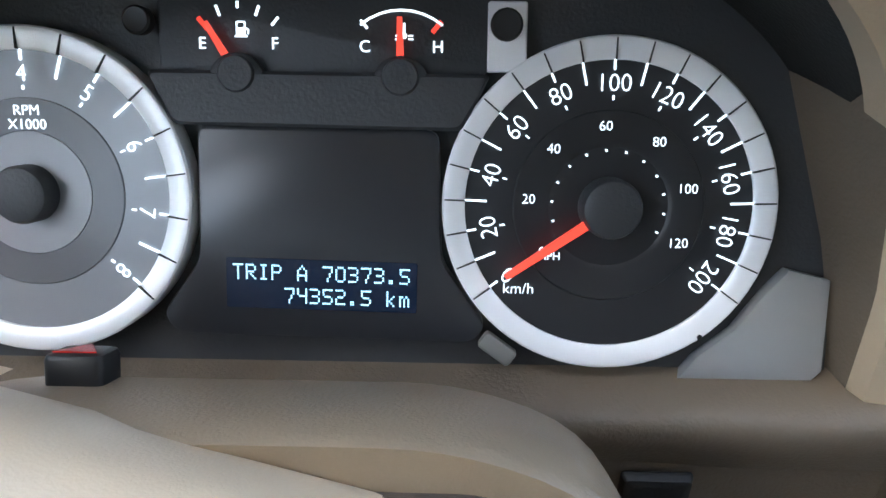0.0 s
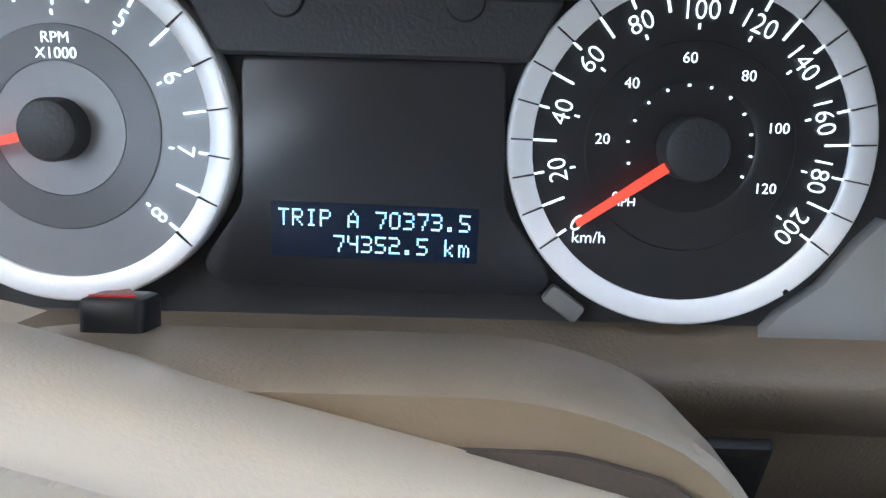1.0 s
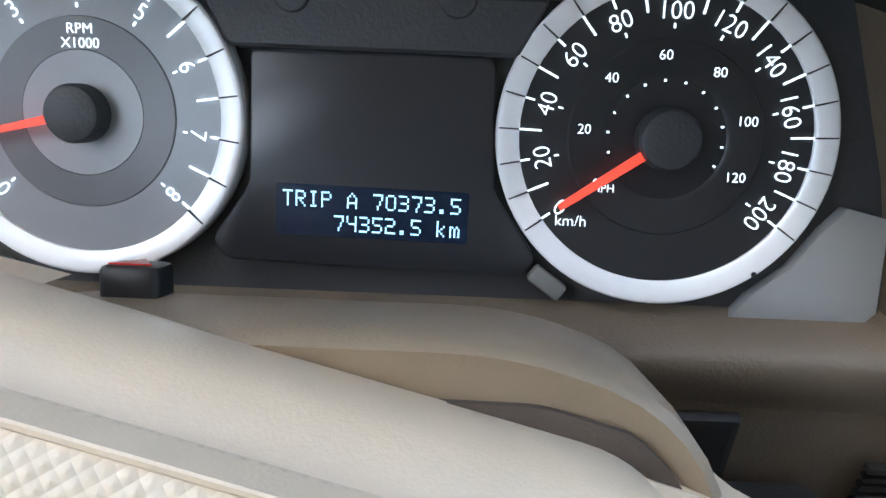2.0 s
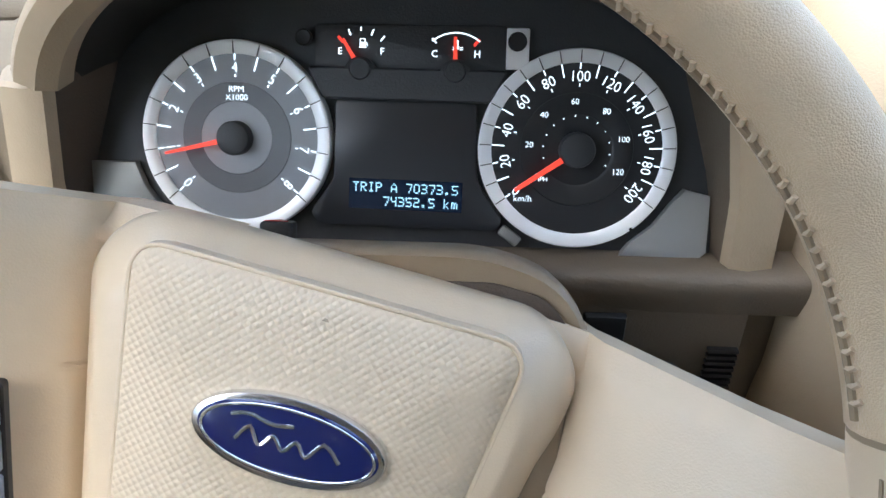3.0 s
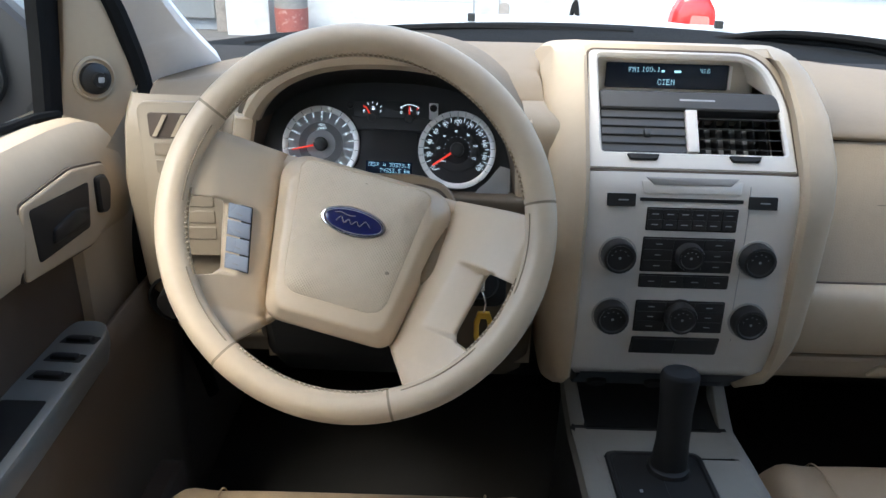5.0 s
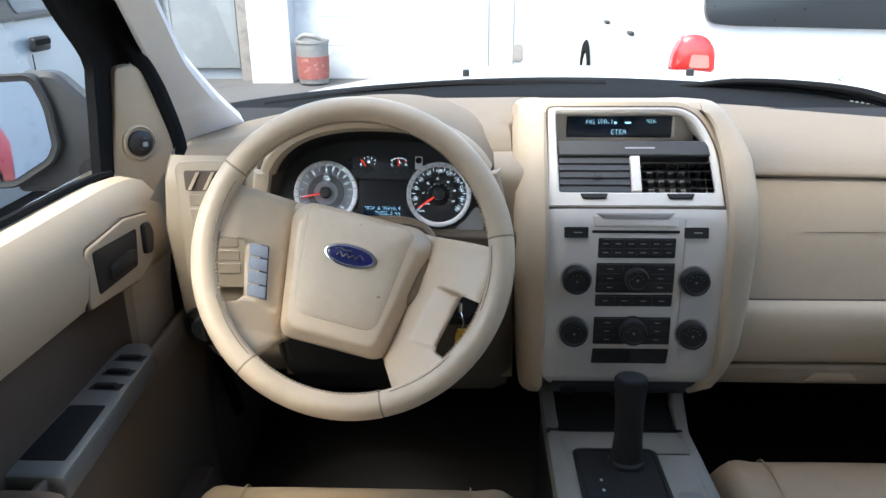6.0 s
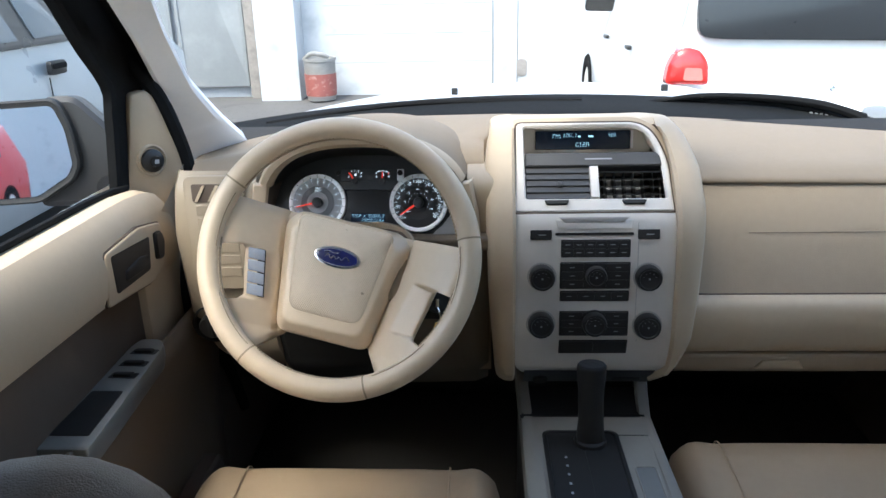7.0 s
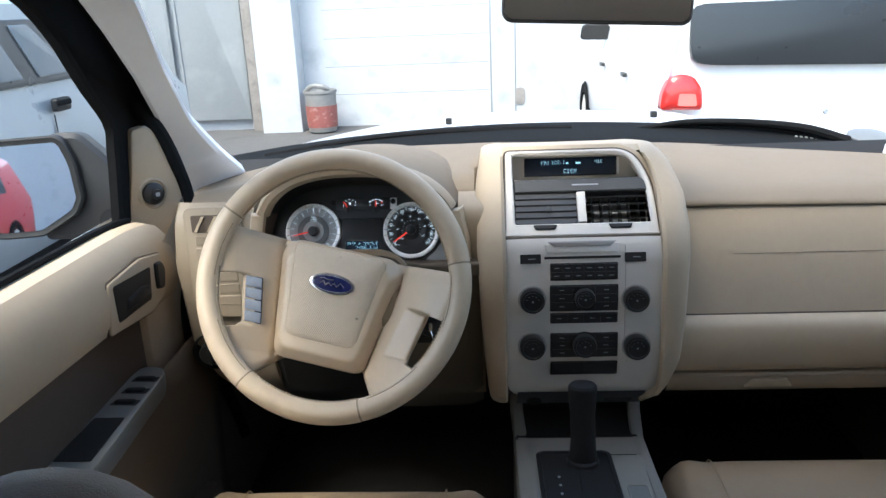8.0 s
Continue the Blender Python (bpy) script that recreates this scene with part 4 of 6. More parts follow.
lathe(b, [(0.021, -0.07), (0.021, 0.0), (0.018, 0.004), (0.006, 0.004), (0, 0.001)], 28, MI)
ig = part("ignition_lock", b, BLACK_SATIN, col, "black ignition lock")
b = bmesh.new()
soft_block(0.006, 0.014, 0.02, 0.001, MI @ T(0, 0, 0.002), bm=b)
key = part("key_blade", b, CHROME, ig, "metal key in the lock")
MY = basis((0.146, 0.078, 0.964), (1, 0, 0), (0, 0.1, 1))
b = bmesh.new()
oc = [(-0.007, -0.022), (0.007, -0.022), (0.011, -0.010), (0.011, 0.010), (0.007, 0.022), (-0.007, 0.022), (-0.011, 0.010), (-0.011, -0.010)]
ic = [(x * 0.45, y * 0.62) for x, y in oc]
ring_slab(b, oc, ic, 0, 0.005, MY)
part("key_tag", b, YELLOW, ig, "yellow plastic key tag hanging from the lock")
b = bmesh.new()
tube(b, smooth_path([MI @ Vector((0.0, -0.006, 0.02)), MI @ Vector((0.004, -0.02, 0.02)), MY @ Vector((0, 0.02, 0.003))], 5), 0.0012, 6)
part("key_ring", b, CHROME, ig)

# ---- instrument cluster ----
CV = Vector((0, 0.41, 0.912))
CM = basis((0.025, 0.19, 1.131), (1, 0, 0), CV)
clus = thing("instrument_cluster", (0.025, 0.2, 1.08), "black instrument cluster with two silver-ringed dials and lit figures", "instrument cluster")
# backing plate with an arched top
pts = [(-0.160, -0.038), (0.150, -0.038), (0.154, -0.033), (0.154, 0.03)]
for i in range(1, 20):
    a = math.pi * i / 20
    pts.append((0.0 + 0.152 * math.copysign(abs(math.cos(a)) ** 0.8, math.cos(a)), 0.03 + 0.078 * math.sin(a) ** 0.8))
pts += [(-0.164, 0.03), (-0.164, -0.033)]
b = bmesh.new()
slab(b, pts, [(0, -0.012), (0, -0.004)], CM)
plate = part("backing", b, CHAR, clus, "charcoal backing")
# grey corner pieces that paint reflections in the clear cover
for poly in ([(0.108, -0.035), (0.148, -0.035), (0.151, -0.032), (0.151, -0.004), (0.1385, -0.001), (0.1326, -0.0075), (0.1240, -0.0195), (0.1130, -0.0285)], [(-0.160, -0.035), (-0.112, -0.035), (-0.1119, -0.0268), (-0.1230, -0.0184), (-0.1325, -0.006), (-0.137, 0.006), (-0.160, 0.006)]):
    b = bmesh.new()
    slab(b, poly, [(0, -0.004), (0, 0.0005), (0.001, 0.001)], CM)
    part("corner_glare", b, CORNER_GREY if poly[0][0] > 0 else GREY_TRIM, clus, "grey corner patch painting a reflection in the cover")
# central info panel
ip = rounded([(-0.043, -0.0225), (0.046, -0.0240), (0.050, -0.019), (0.0365, 0.0), (0.0355, 0.0385), (-0.034, 0.0395), (-0.035, 0.0), (-0.047, -0.0165)], 0.004)
b = bmesh.new()
slab(b, ip, [(0, -0.004), (0, 0.0022), (0.0006, 0.0026)], CM)
ipo = part("info_panel", b, PANEL_DARK, clus, "smooth dark info panel")
b = bmesh.new()
LM = CM @ T(0.0011, -0.0071) @ RZ(-1.2)
slab(b, rr(0.0567, 0.0152, 0.0006), [(0, 0.002), (0, 0.0029)], LM)
lcd = part("trip_display", b, LCD, ipo, "dark blue trip computer display")


def dots(bm, s, x0, y0, pitch, M, z, font):
    """Dot-matrix letters: 5 by 7 dots each."""
    d = pitch / 6.2
    for k, ch in enumerate(s):
        for r, bits in enumerate(font.get(ch, ())):
            for c in range(5):
                if bits >> (4 - c) & 1:
                    x, y = x0 + k * pitch + c * d, y0 - r * d * 1.12
                    vs = [bm.verts.new(M @ Vector((x + i * d * 0.38, y + j * d * 0.42, z))) for i, j in ((-1, -1), (1, -1), (1, 1), (-1, 1))]
                    bm.faces.new(vs)


F57 = {"T": (31, 4, 4, 4, 4, 4, 4), "R": (30, 17, 17, 30, 20, 18, 17), "I": (14, 4, 4, 4, 4, 4, 14), "P": (30, 17, 17, 30, 16, 16, 16), "A": (4, 10, 17, 17, 31, 17, 17), "0": (14, 17, 17, 17, 17, 17, 14),
       "2": (30, 1, 1, 14, 16, 16, 31), "3": (30, 1, 1, 14, 1, 1, 30), "4": (17, 17, 17, 15, 1, 1, 1), "5": (31, 16, 16, 14, 1, 1, 30), "7": (31, 1, 1, 2, 2, 4, 4), ".": (0, 0, 0, 0, 0, 12, 12), "k": (16, 16, 18, 20, 24, 20, 18),
       "m": (0, 0, 26, 21, 21, 21, 21), "C": (14, 17, 16, 16, 16, 17, 14), "E": (31, 16, 16, 30, 16, 16, 31), "N": (17, 25, 21, 19, 17, 17, 17), "F": (31, 16, 16, 30, 16, 16, 16), "M": (17, 27, 21, 21, 17, 17, 17), "1": (4, 12, 4, 4, 4, 4, 14), "6": (14, 16, 16, 30, 17, 17, 14)}
pit = 0.00380


def dot_line(line, x0, y0, pitch, M, z, parent):
    for k, ch in enumerate(line):
        if ch != " ":
            b = bmesh.new()
            dots(b, ch, x0 + k * pitch, y0, pitch, M, z, F57)
            part("figure", b, LCD_ON, parent)


dot_line("TRIP A 70373.5", -0.0260, 0.0055, pit, LM, 0.0031, lcd)
dot_line("    74352.5 km", -0.0260, -0.0014, pit, LM, 0.0031, lcd)
b = bmesh.new()
soft_block(0.0115, 0.0055, 0.003, 0.0012, CM @ T(0.0535, -0.0262) @ RZ(-36), 0.0008, bm=b)
part("peg", b, GREY_TRIM, clus, "small grey peg beside the speedometer")
b = bmesh.new()
slab(b, circle(0.0010, 12), [(0, 0), (0.0003, 0.0004)], CM @ T(0.1125, -0.0205, 0.0046))
part("speck", b, BLACK, clus)
# ledge under the small gauges
b = bmesh.new()
slab(b, rounded([(-0.040, 0.0396), (0.042, 0.0384), (0.050, 0.0540), (-0.047, 0.0548)], 0.002), [(0, -0.004), (0, 0.0045), (0.001, 0.0055)], CM)
part("ledge", b, CHAR, clus, "grained charcoal ledge")
# small gauges
b = bmesh.new()
slab(b, rr(0.093, 0.021, 0.002, 0.0025, 0.0645), [(0, -0.004), (0, 0.0012), (0.0006, 0.0016)], CM)
gp = part("small_gauge_panel", b, CHAR, clus, "dark panel with fuel and temperature gauges")
b = bmesh.new()
slab(b, rr(0.0110, 0.0190, 0.0008, 0.0543, 0.0645), [(0, -0.004), (0, 0.0022), (0.0004, 0.0026)], CM)
part("silver_tab", b, RING, gp, "small silver plate")
for x, y, rr_ in ((0.0540, 0.0676, 0.0045), (-0.0490, 0.0682, 0.0040)):
    b = bmesh.new()
    lathe(b, [(rr_, 0.001), (rr_, 0.0045), (rr_ * 0.85, 0.0052), (0, 0.0046)], 24, CM @ T(x, y))
    part("reset_knob", b, BLACK_SATIN, gp, "round black reset knob")


def ray_bar(bm, cx, cy, a, r0, r1, w, z0, z1, w1=None):
    """A bar that points from a dial's middle at angle a."""
    c, s = math.cos(radians(a)), math.sin(radians(a))
    w1 = w if w1 is None else w1
    q = [(r0, -w / 2), (r1, -w1 / 2), (r1, w1 / 2), (r0, w / 2)]
    slab(bm, [(cx + u * c - v * s, cy + u * s + v * c) for u, v in q], [(0, z0), (0, z1)], CM)


GZ = 0.0018
for cx, cy, letters, hot in ((-0.0213, 0.0538, ("E", "F"), -1), (0.0247, 0.0532, ("C", "H"), 1)):
    for i, sx in enumerate((-1, 1)):
        b = bmesh.new()
        text(b, letters[i], 0.0046, CM @ T(cx + sx * 0.0103, cy + 0.0083, GZ), 0.0002)
        part("gauge_letter", b, MARK, gp)
    for a in ((50, 70, 90, 110) if hot < 0 else (130,)):
        b = bmesh.new()
        ray_bar(b, cx, cy + 0.002, a, 0.0148 if a != 90 else 0.0160, 0.0178, 0.0007, GZ - 0.0004, GZ)
        part("tick", b, MARK, gp)
    if hot > 0:
        b = bmesh.new()
        for i in range(8):
            ray_bar(b, cx, cy, 56 + 9.7 * i, 0.0180, 0.0186, 0.0032, GZ - 0.0004, GZ)
        part("gauge_arc", b, MARK, gp)
    b = bmesh.new()
    ray_bar(b, cx, cy + 0.002, 130 if hot < 0 else 50, 0.0135, 0.0175, 0.0013, GZ - 0.0004, GZ)
    part("gauge_red_mark", b, MARK_RED, gp)
    b = bmesh.new()
    GS = CM @ T(cx + 0.0008, cy + 0.0126, GZ - 0.0001)
    if hot < 0:
        ring_slab(b, rr(0.0027, 0.0038, 0.0004), rr(0.0019, 0.0030, 0.0003), 0, 0.0002, GS, 0.00005)
        soft_block(0.0020, 0.0017, 0.0002, 0.0002, GS @ T(0, -0.0007), 0.00004, bm=b)
        soft_block(0.0036, 0.0005, 0.0002, 0.0001, GS @ T(0, -0.0022), 0.00004, bm=b)
        tube(b, [GS @ Vector(p) for p in ((0.0014, 0.0, 0.0001), (0.0021, -0.0004, 0.0001), (0.0021, -0.0016, 0.0001))], 0.0002, 5)
    else:
        soft_block(0.0006, 0.0034, 0.0002, 0.0002, GS @ T(0, 0.0006), 0.00004, bm=b)
        slab(b, circle(0.0008, 12, 0, -0.0012), [(0, 0), (0, 0.0002)], GS)
        for dx in (-0.0018, 0.0018):
            soft_block(0.0014, 0.0004, 0.0002, 0.0001, GS @ T(dx, -0.0012), 0.00004, bm=b)
            soft_block(0.0014, 0.0004, 0.0002, 0.0001, GS @ T(dx, -0.0021), 0.00004, bm=b)
    part("gauge_sign", b, MARK, gp)
    b = bmesh.new()
    ray_bar(b, cx, cy, 121 if hot < 0 else 91, 0.003, 0.0162, 0.0022, 0.0042, 0.005, 0.0014)
    part("needle", b, NEEDLE, gp, "red needle")
    b = bmesh.new()
    lathe(b, [(0.0052, 0.0), (0.0052, 0.0058), (0.0047, 0.0066), (0, 0.0068)], 28, CM @ T(cx, cy))
    part("needle_cap", b, CHAR, gp, "round charcoal needle cap")
    b = bmesh.new()
    lathe(b, [(0.0078, -0.001), (0.0078, 0.0050), (0.0072, 0.0054), (0, 0.0054)], 28, CM @ T(cx, cy - 0.002))
    part("cap_base", b, CHAR, gp)


def dial(cx, cy, R, rin, name, label):
    b = bmesh.new()
    M = CM @ T(cx, cy)
    lathe(b, [(R, -0.004), (R, 0.0042), (R - 0.0005, 0.0048), (R - 0.0016, 0.0050), (rin + 0.0008, 0.0042), (rin, 0.0037), (rin, 0.0)], 72, M)
    return part(name, b, RING, clus, label), M


# speedometer
SX, SY, SR, SI = 0.0844, 0.0173, 0.0479, 0.0413
ringo, M = dial(SX, SY, SR, SI, "speedometer", "silver-ringed speedometer with black face")
b = bmesh.new()
lathe(b, [(0, 0.0022), (0.0195, 0.0022), (0.0195, 0.0026), (SI, 0.0026), (SI, 0.0)], 64, M)
part("dial_face", b, FACE, ringo, "black dial face")
b = bmesh.new()
lathe(b, [(0.0172, 0.0024), (0.0186, 0.0031), (0.0272, 0.0031), (0.0276, 0.0026)], 64, M)
part("face_step", b, FACE, ringo)
A0, A1 = 215.6, -35.6


def kmh(v):
    return A0 + (A1 - A0) * v / 200


FZ = 0.0033


def tick(cx, cy, a, r0, r1, w, z0, z1, material, parent, name="tick"):
    b = bmesh.new()
    ray_bar(b, cx, cy, a, r0, r1, w, z0, z1)
    return part(name, b, material, parent)


def figure(s, size, M, parent, squeeze=1.0):
    b = bmesh.new()
    text(b, s, size, M, 0.0002, squeeze, -0.016 * size)
    return part("figure", b, MARK, parent)


for i in range(21):
    a = kmh(10 * i)
    tick(SX, SY, a, 0.0350 if i % 2 else 0.0385, SI, 0.0005, FZ - 0.0008, FZ, MARK, ringo)
    if i % 2 == 0:
        tick(SX, SY, a, 0.0302, 0.0315, 0.0004, FZ - 0.0008, FZ, MARK, ringo)
    tick(SX, SY, a, SI, SR - 0.0008, 0.0004, 0.0030, 0.0052, BLACK, ringo, "ring_tick")
for v in range(0, 201, 20):
    a = kmh(v)
    figure(str(v), 0.0071, M @ T(0.0347 * math.cos(radians(a)), 0.0347 * math.sin(radians(a)), FZ) @ RZ(a - 70 if v == 0 else a - 90), ringo, 0.95)
for v in range(0, 121, 10):
    a = kmh(v * 1.609)
    if v % 20 == 0:
        figure(str(v), 0.0040, M @ T(0.0230 * math.cos(radians(a)), 0.0230 * math.sin(radians(a)), FZ), ringo)
    tick(SX, SY, a, 0.0159, 0.0165, 0.0005, FZ - 0.001, FZ - 0.0002, MARK, ringo)
figure("MPH", 0.0033, M @ T(-0.0165, -0.0147, FZ), ringo)
figure("km/h", 0.0046, M @ T(-0.0252, -0.0245, FZ), ringo)
b = bmesh.new()
ray_bar(b, SX, SY, kmh(1), 0.006, 0.0355, 0.0028, 0.0075, 0.0087, 0.0019)
part("needle", b, NEEDLE, ringo, "red speed needle at zero")
b = bmesh.new()
lathe(b, [(0.0087, 0.0), (0.0086, 0.0090), (0.0079, 0.0104), (0.0070, 0.0108), (0, 0.0110)], 36, M)
part("needle_cap", b, CHAR, ringo, "round charcoal needle cap")

# tachometer
TX, TY, TR, TI = -0.0834, 0.0193, 0.0475, 0.0408
tacho, M = dial(TX, TY, TR, TI, "tachometer", "silver-ringed rev counter with glare-grey face")
b = bmesh.new()
lathe(b, [(0, 0.0022), (0.0190, 0.0022), (0.0190, 0.0028), (0.0275, 0.0026), (TI, 0.0026), (TI, 0.0)], 64, M)
part("dial_face", b, FACE_GLARE, tacho, "dial face greyed to paint lens glare")
b = bmesh.new()
lathe(b, [(0.0178, 0.0026), (0.0181, 0.0031), (0.0272, 0.0031), (0.0276, 0.0024)], 64, M)
part("dark_band", b, FACE_MID, tacho, "darker grey band")
b = bmesh.new()
lathe(b, [(0, 0.0033), (0.0178, 0.0033), (0.0181, 0.0020)], 64, M)
part("middle_disc", b, FACE_LIGHT, tacho, "light grey middle disc")
B0, B1 = 221.6, -41.6
for i in range(17):
    a = B0 + (B1 - B0) * i / 16
    tick(TX, TY, a, 0.0340 if i % 2 else 0.0378, TI, 0.0005, FZ - 0.0008, FZ, MARK, tacho)
    if i % 2 == 0:
        tick(TX, TY, a, 0.0296, 0.0308, 0.0004, FZ - 0.0008, FZ, MARK, tacho)
        figure(str(i // 2), 0.0070, M @ T(0.0340 * math.cos(radians(a)), 0.0340 * math.sin(radians(a)), FZ) @ RZ(a - 90), tacho, 0.95)
    tick(TX, TY, a, TI, TR - 0.0008, 0.0004, 0.0030, 0.0052, BLACK, tacho, "ring_tick")
figure("RPM", 0.0042, M @ T(0.0005, 0.0237, FZ), tacho)
figure("X1000", 0.0042, M @ T(0.0005, 0.0197, FZ), tacho)
b = bmesh.new()
ray_bar(b, TX, TY, 193, 0.006, 0.0355, 0.0026, 0.0075, 0.0087, 0.0012)
part("needle", b, NEEDLE, tacho, "red rev needle at idle")
b = bmesh.new()
lathe(b, [(0.0085, 0.0), (0.0084, 0.0090), (0.0077, 0.0104), (0.0068, 0.0108), (0, 0.0110)], 36, M)
part("needle_cap", b, CHAR, tacho, "round charcoal needle cap")

# ---- middle panel ----
stack = thing("radio_console", (XC, 0.2, 0.85), "silver plastic centre panel with radio and climate controls", "control panel")


def face_y(z):
    return lerp(z, (0.83, 0.85, 0.875, 0.93, 1.0, 1.06, 1.10, 1.125, 1.140), (0.20, 0.165, 0.142, 0.1305, 0.136, 0.141, 0.1465, 0.154, 0.165))


def SP(x, z, lift=0.0):
    """A pose on the lower silver face, local x to the right, y up, z out."""
    s = (face_y(z + 0.01) - face_y(z - 0.01)) / 0.02
    m = basis((x, face_y(z), z), (1, 0, 0), (0, s, 1))
    return m @ T(0, 0, lift)


rows = []
for i in range(33):
    z = 0.838 + (1.137 - 0.838) * i / 32
    xl = lerp(z, (0.838, 0.87, 0.90, 1.14), (0.285, 0.268, 0.2655, 0.2655))
    xr = lerp(z, (0.838, 0.87, 0.90, 1.14), (0.505, 0.524, 0.530, 0.521))
    y = face_y(z)
    rows.append([(xl, y + 0.02, z), (xl + 0.001, y - 0.001, z), (xl + 0.006, y - 0.002, z)] + [(xl + (xr - xl) * k / 8, y, z) for k in range(1, 8)] + [(xr - 0.006, y - 0.002, z), (xr - 0.001, y - 0.001, z), (xr, y + 0.02, z)])
part("lower_fascia", loft(bmesh.new(), rows), SILVER, stack, "silver painted lower fascia")
# thin joint lines beside the middle column
for x in (0.462, 0.518):
    b = bmesh.new()
    tube(b, [SP(x + 0.004 * (z < 0.95), z, 0.0002) @ Vector((0, 0, 0)) for z in [1.125 - 0.02 * k for k in range(11)]], 0.0006, 5)
    part("fascia_groove", b, SILVER_DARK, stack)

# upper bezel on its slope
UD = Vector((0, 0.105, 0.125)).normalized()
UM = basis((XC, 0.165, 1.139), (1, 0, 0), UD)
outer = rounded([(-0.128, 0.0), (0.128, 0.0), (0.124, 0.100), (0.095, 0.163), (-0.122, 0.163)], [0.004, 0.004, 0.05, 0.04, 0.010], 8)
innr = rounded([(-0.108, 0.024), (0.116, 0.024), (0.112, 0.100), (0.088, 0.155), (-0.110, 0.155)], [0.004, 0.004, 0.045, 0.035, 0.006], 8)
b = bmesh.new()
ring_slab(b, outer, innr, -0.008, 0.0, UM, 0.003)
part("upper_bezel", b, SILVER, stack, "silver painted upper bezel")
b = bmesh.new()
ring_slab(b, offset(outer, -0.012), offset(outer, 0.004), -0.016, -0.004, UM, 0.002)
part("bezel_mount", b, TAN, stack, "tan edge round the silver bezel")
b = bmesh.new()
ring_slab(b, offset(outer, -0.0022), offset(outer, 0.002), -0.008, -0.0018, UM, 0.0005)
part("bezel_joint", b, BROWN, stack)
# walls of the recess, straight back from the opening
b = bmesh.new()
edge = [UM @ Vector((x, y, -0.006)) for x, y in innr if y > 0.098]
loft(b, [[p for p in edge], [Vector((p.x, 0.337, max(p.z, 1.19) + 0.004)) for p in edge]])
part("recess_wall", b, SILVER, stack)
# recess behind the display
b = bmesh.new()
slab(b, rr(0.236, 0.088, 0.002, 0.003, 0.062), [(0, -0.052), (0, -0.050)], UM)
part("bezel_back", b, SILVER, stack)
b = bmesh.new()
rows = [[UM @ Vector((x, 0.106, -0.004)) for x in (-0.107, 0.0, 0.122)], [(0.275, 0.333, 1.191), (0.393, 0.333, 1.191), (0.522, 0.333, 1.191)]]
part("display_shelf", loft(b, rows), SILVER, stack)
b = bmesh.new()
slab(b, rr(0.235, 0.075, 0.01, 0.393, 0), [(0, 0), (0, 0.004)], basis((0, 0.334, 1.225), (1, 0, 0), (0, 0.15, 1)))
part("display_surround", b, SILVER, stack, "silver recess round the radio display")
MD = basis((0.392, 0.327, 1.2205), (1, 0, 0), (0, 0.15, 1))
b = bmesh.new()
slab(b, rr(0.166, 0.0335, 0.002), [(0, -0.004), (0, 0.0), (0.0006, 0.0006)], MD)
disp = part("radio_display", b, LCD, stack, "black radio display with pale blue figures")
b = bmesh.new()
slab(b, rr(0.004, 0.031, 0.001, 0.0855, 0), [(0, -0.002), (0, 0.0012)], MD)
part("display_edge", b, RING, disp)
dot_line("FM1", -0.052, 0.0105, 0.0052, MD, 0.0010, disp)
dot_line("100.1", -0.034, 0.0115, 0.0052, MD, 0.0010, disp)
dot_line("416", 0.044, 0.0112, 0.0050, MD, 0.0010, disp)
dot_line("CIEN", -0.0115, -0.0045, 0.0060, MD, 0.0010, disp)
for x, w in ((-0.006, 0.004), (0.014, 0.009)):
    b = bmesh.new()
    slab(b, rr(w, 0.003, 0.0004, x, 0.0065), [(0, 0.0008), (0, 0.001)], MD)
    part("display_sign", b, LCD_ON, disp)

# vents
b = bmesh.new()
slab(b, rounded([(-0.1075, 0.082), (0.115, 0.082), (0.113, 0.100), (0.106, 0.107), (-0.1075, 0.107)], [0.001, 0.001, 0.006, 0.004, 0.003]), [(0, -0.03), (0, -0.003), (0.002, -0.001)], UM)
brow = part("vent_brow", b, CHAR_LIGHT, stack, "charcoal strip over the vents")
b = bmesh.new()
soft_block(0.044, 0.0024, 0.0003, 0.0006, UM @ T(0.012, 0.0945, -0.001), 0.0001, bm=b)
part("airbag_notice", b, MARK_DIM, brow, "unreadable pale notice")
b = bmesh.new()
slab(b, rr(0.014, 0.056, 0.001, 0.0035, 0.0535), [(0, -0.03), (0, -0.001), (0.001, 0.0)], UM)
part("vent_bar", b, SILVER, stack, "silver bar between the vents")
b = bmesh.new()
slab(b, rr(0.225, 0.058, 0.001, 0.004, 0.0535), [(0, -0.046), (0, -0.044)], UM)
part("vent_well", b, BLACK, stack)
# shut vent: overlapping vanes
vl = thing("left_air_vent", UM @ Vector((-0.055, 0.054, -0.02)), "charcoal air vent with its vanes shut", "air vent", "air vents")
for k in range(5):
    b = bmesh.new()
    slab(b, rr(0.103, 0.0122, 0.001), [(0, -0.0015), (0, 0.0008), (0.0006, 0.0014)], UM @ T(-0.0555, 0.0305 + 0.0114 * k, -0.006) @ Matrix.Rotation(radians(-16), 4, "X"))
    part("vane", b, CHAR_LIGHT, vl)
b = bmesh.new()
soft_block(0.008, 0.009, 0.006, 0.002, UM @ T(-0.052, 0.050, -0.005), bm=b)
part("vane_knob", b, CHAR, vl)
vr = thing("right_air_vent", UM @ Vector((0.062, 0.054, -0.02)), "charcoal air vent with its vanes open", "air vent", "air vents")
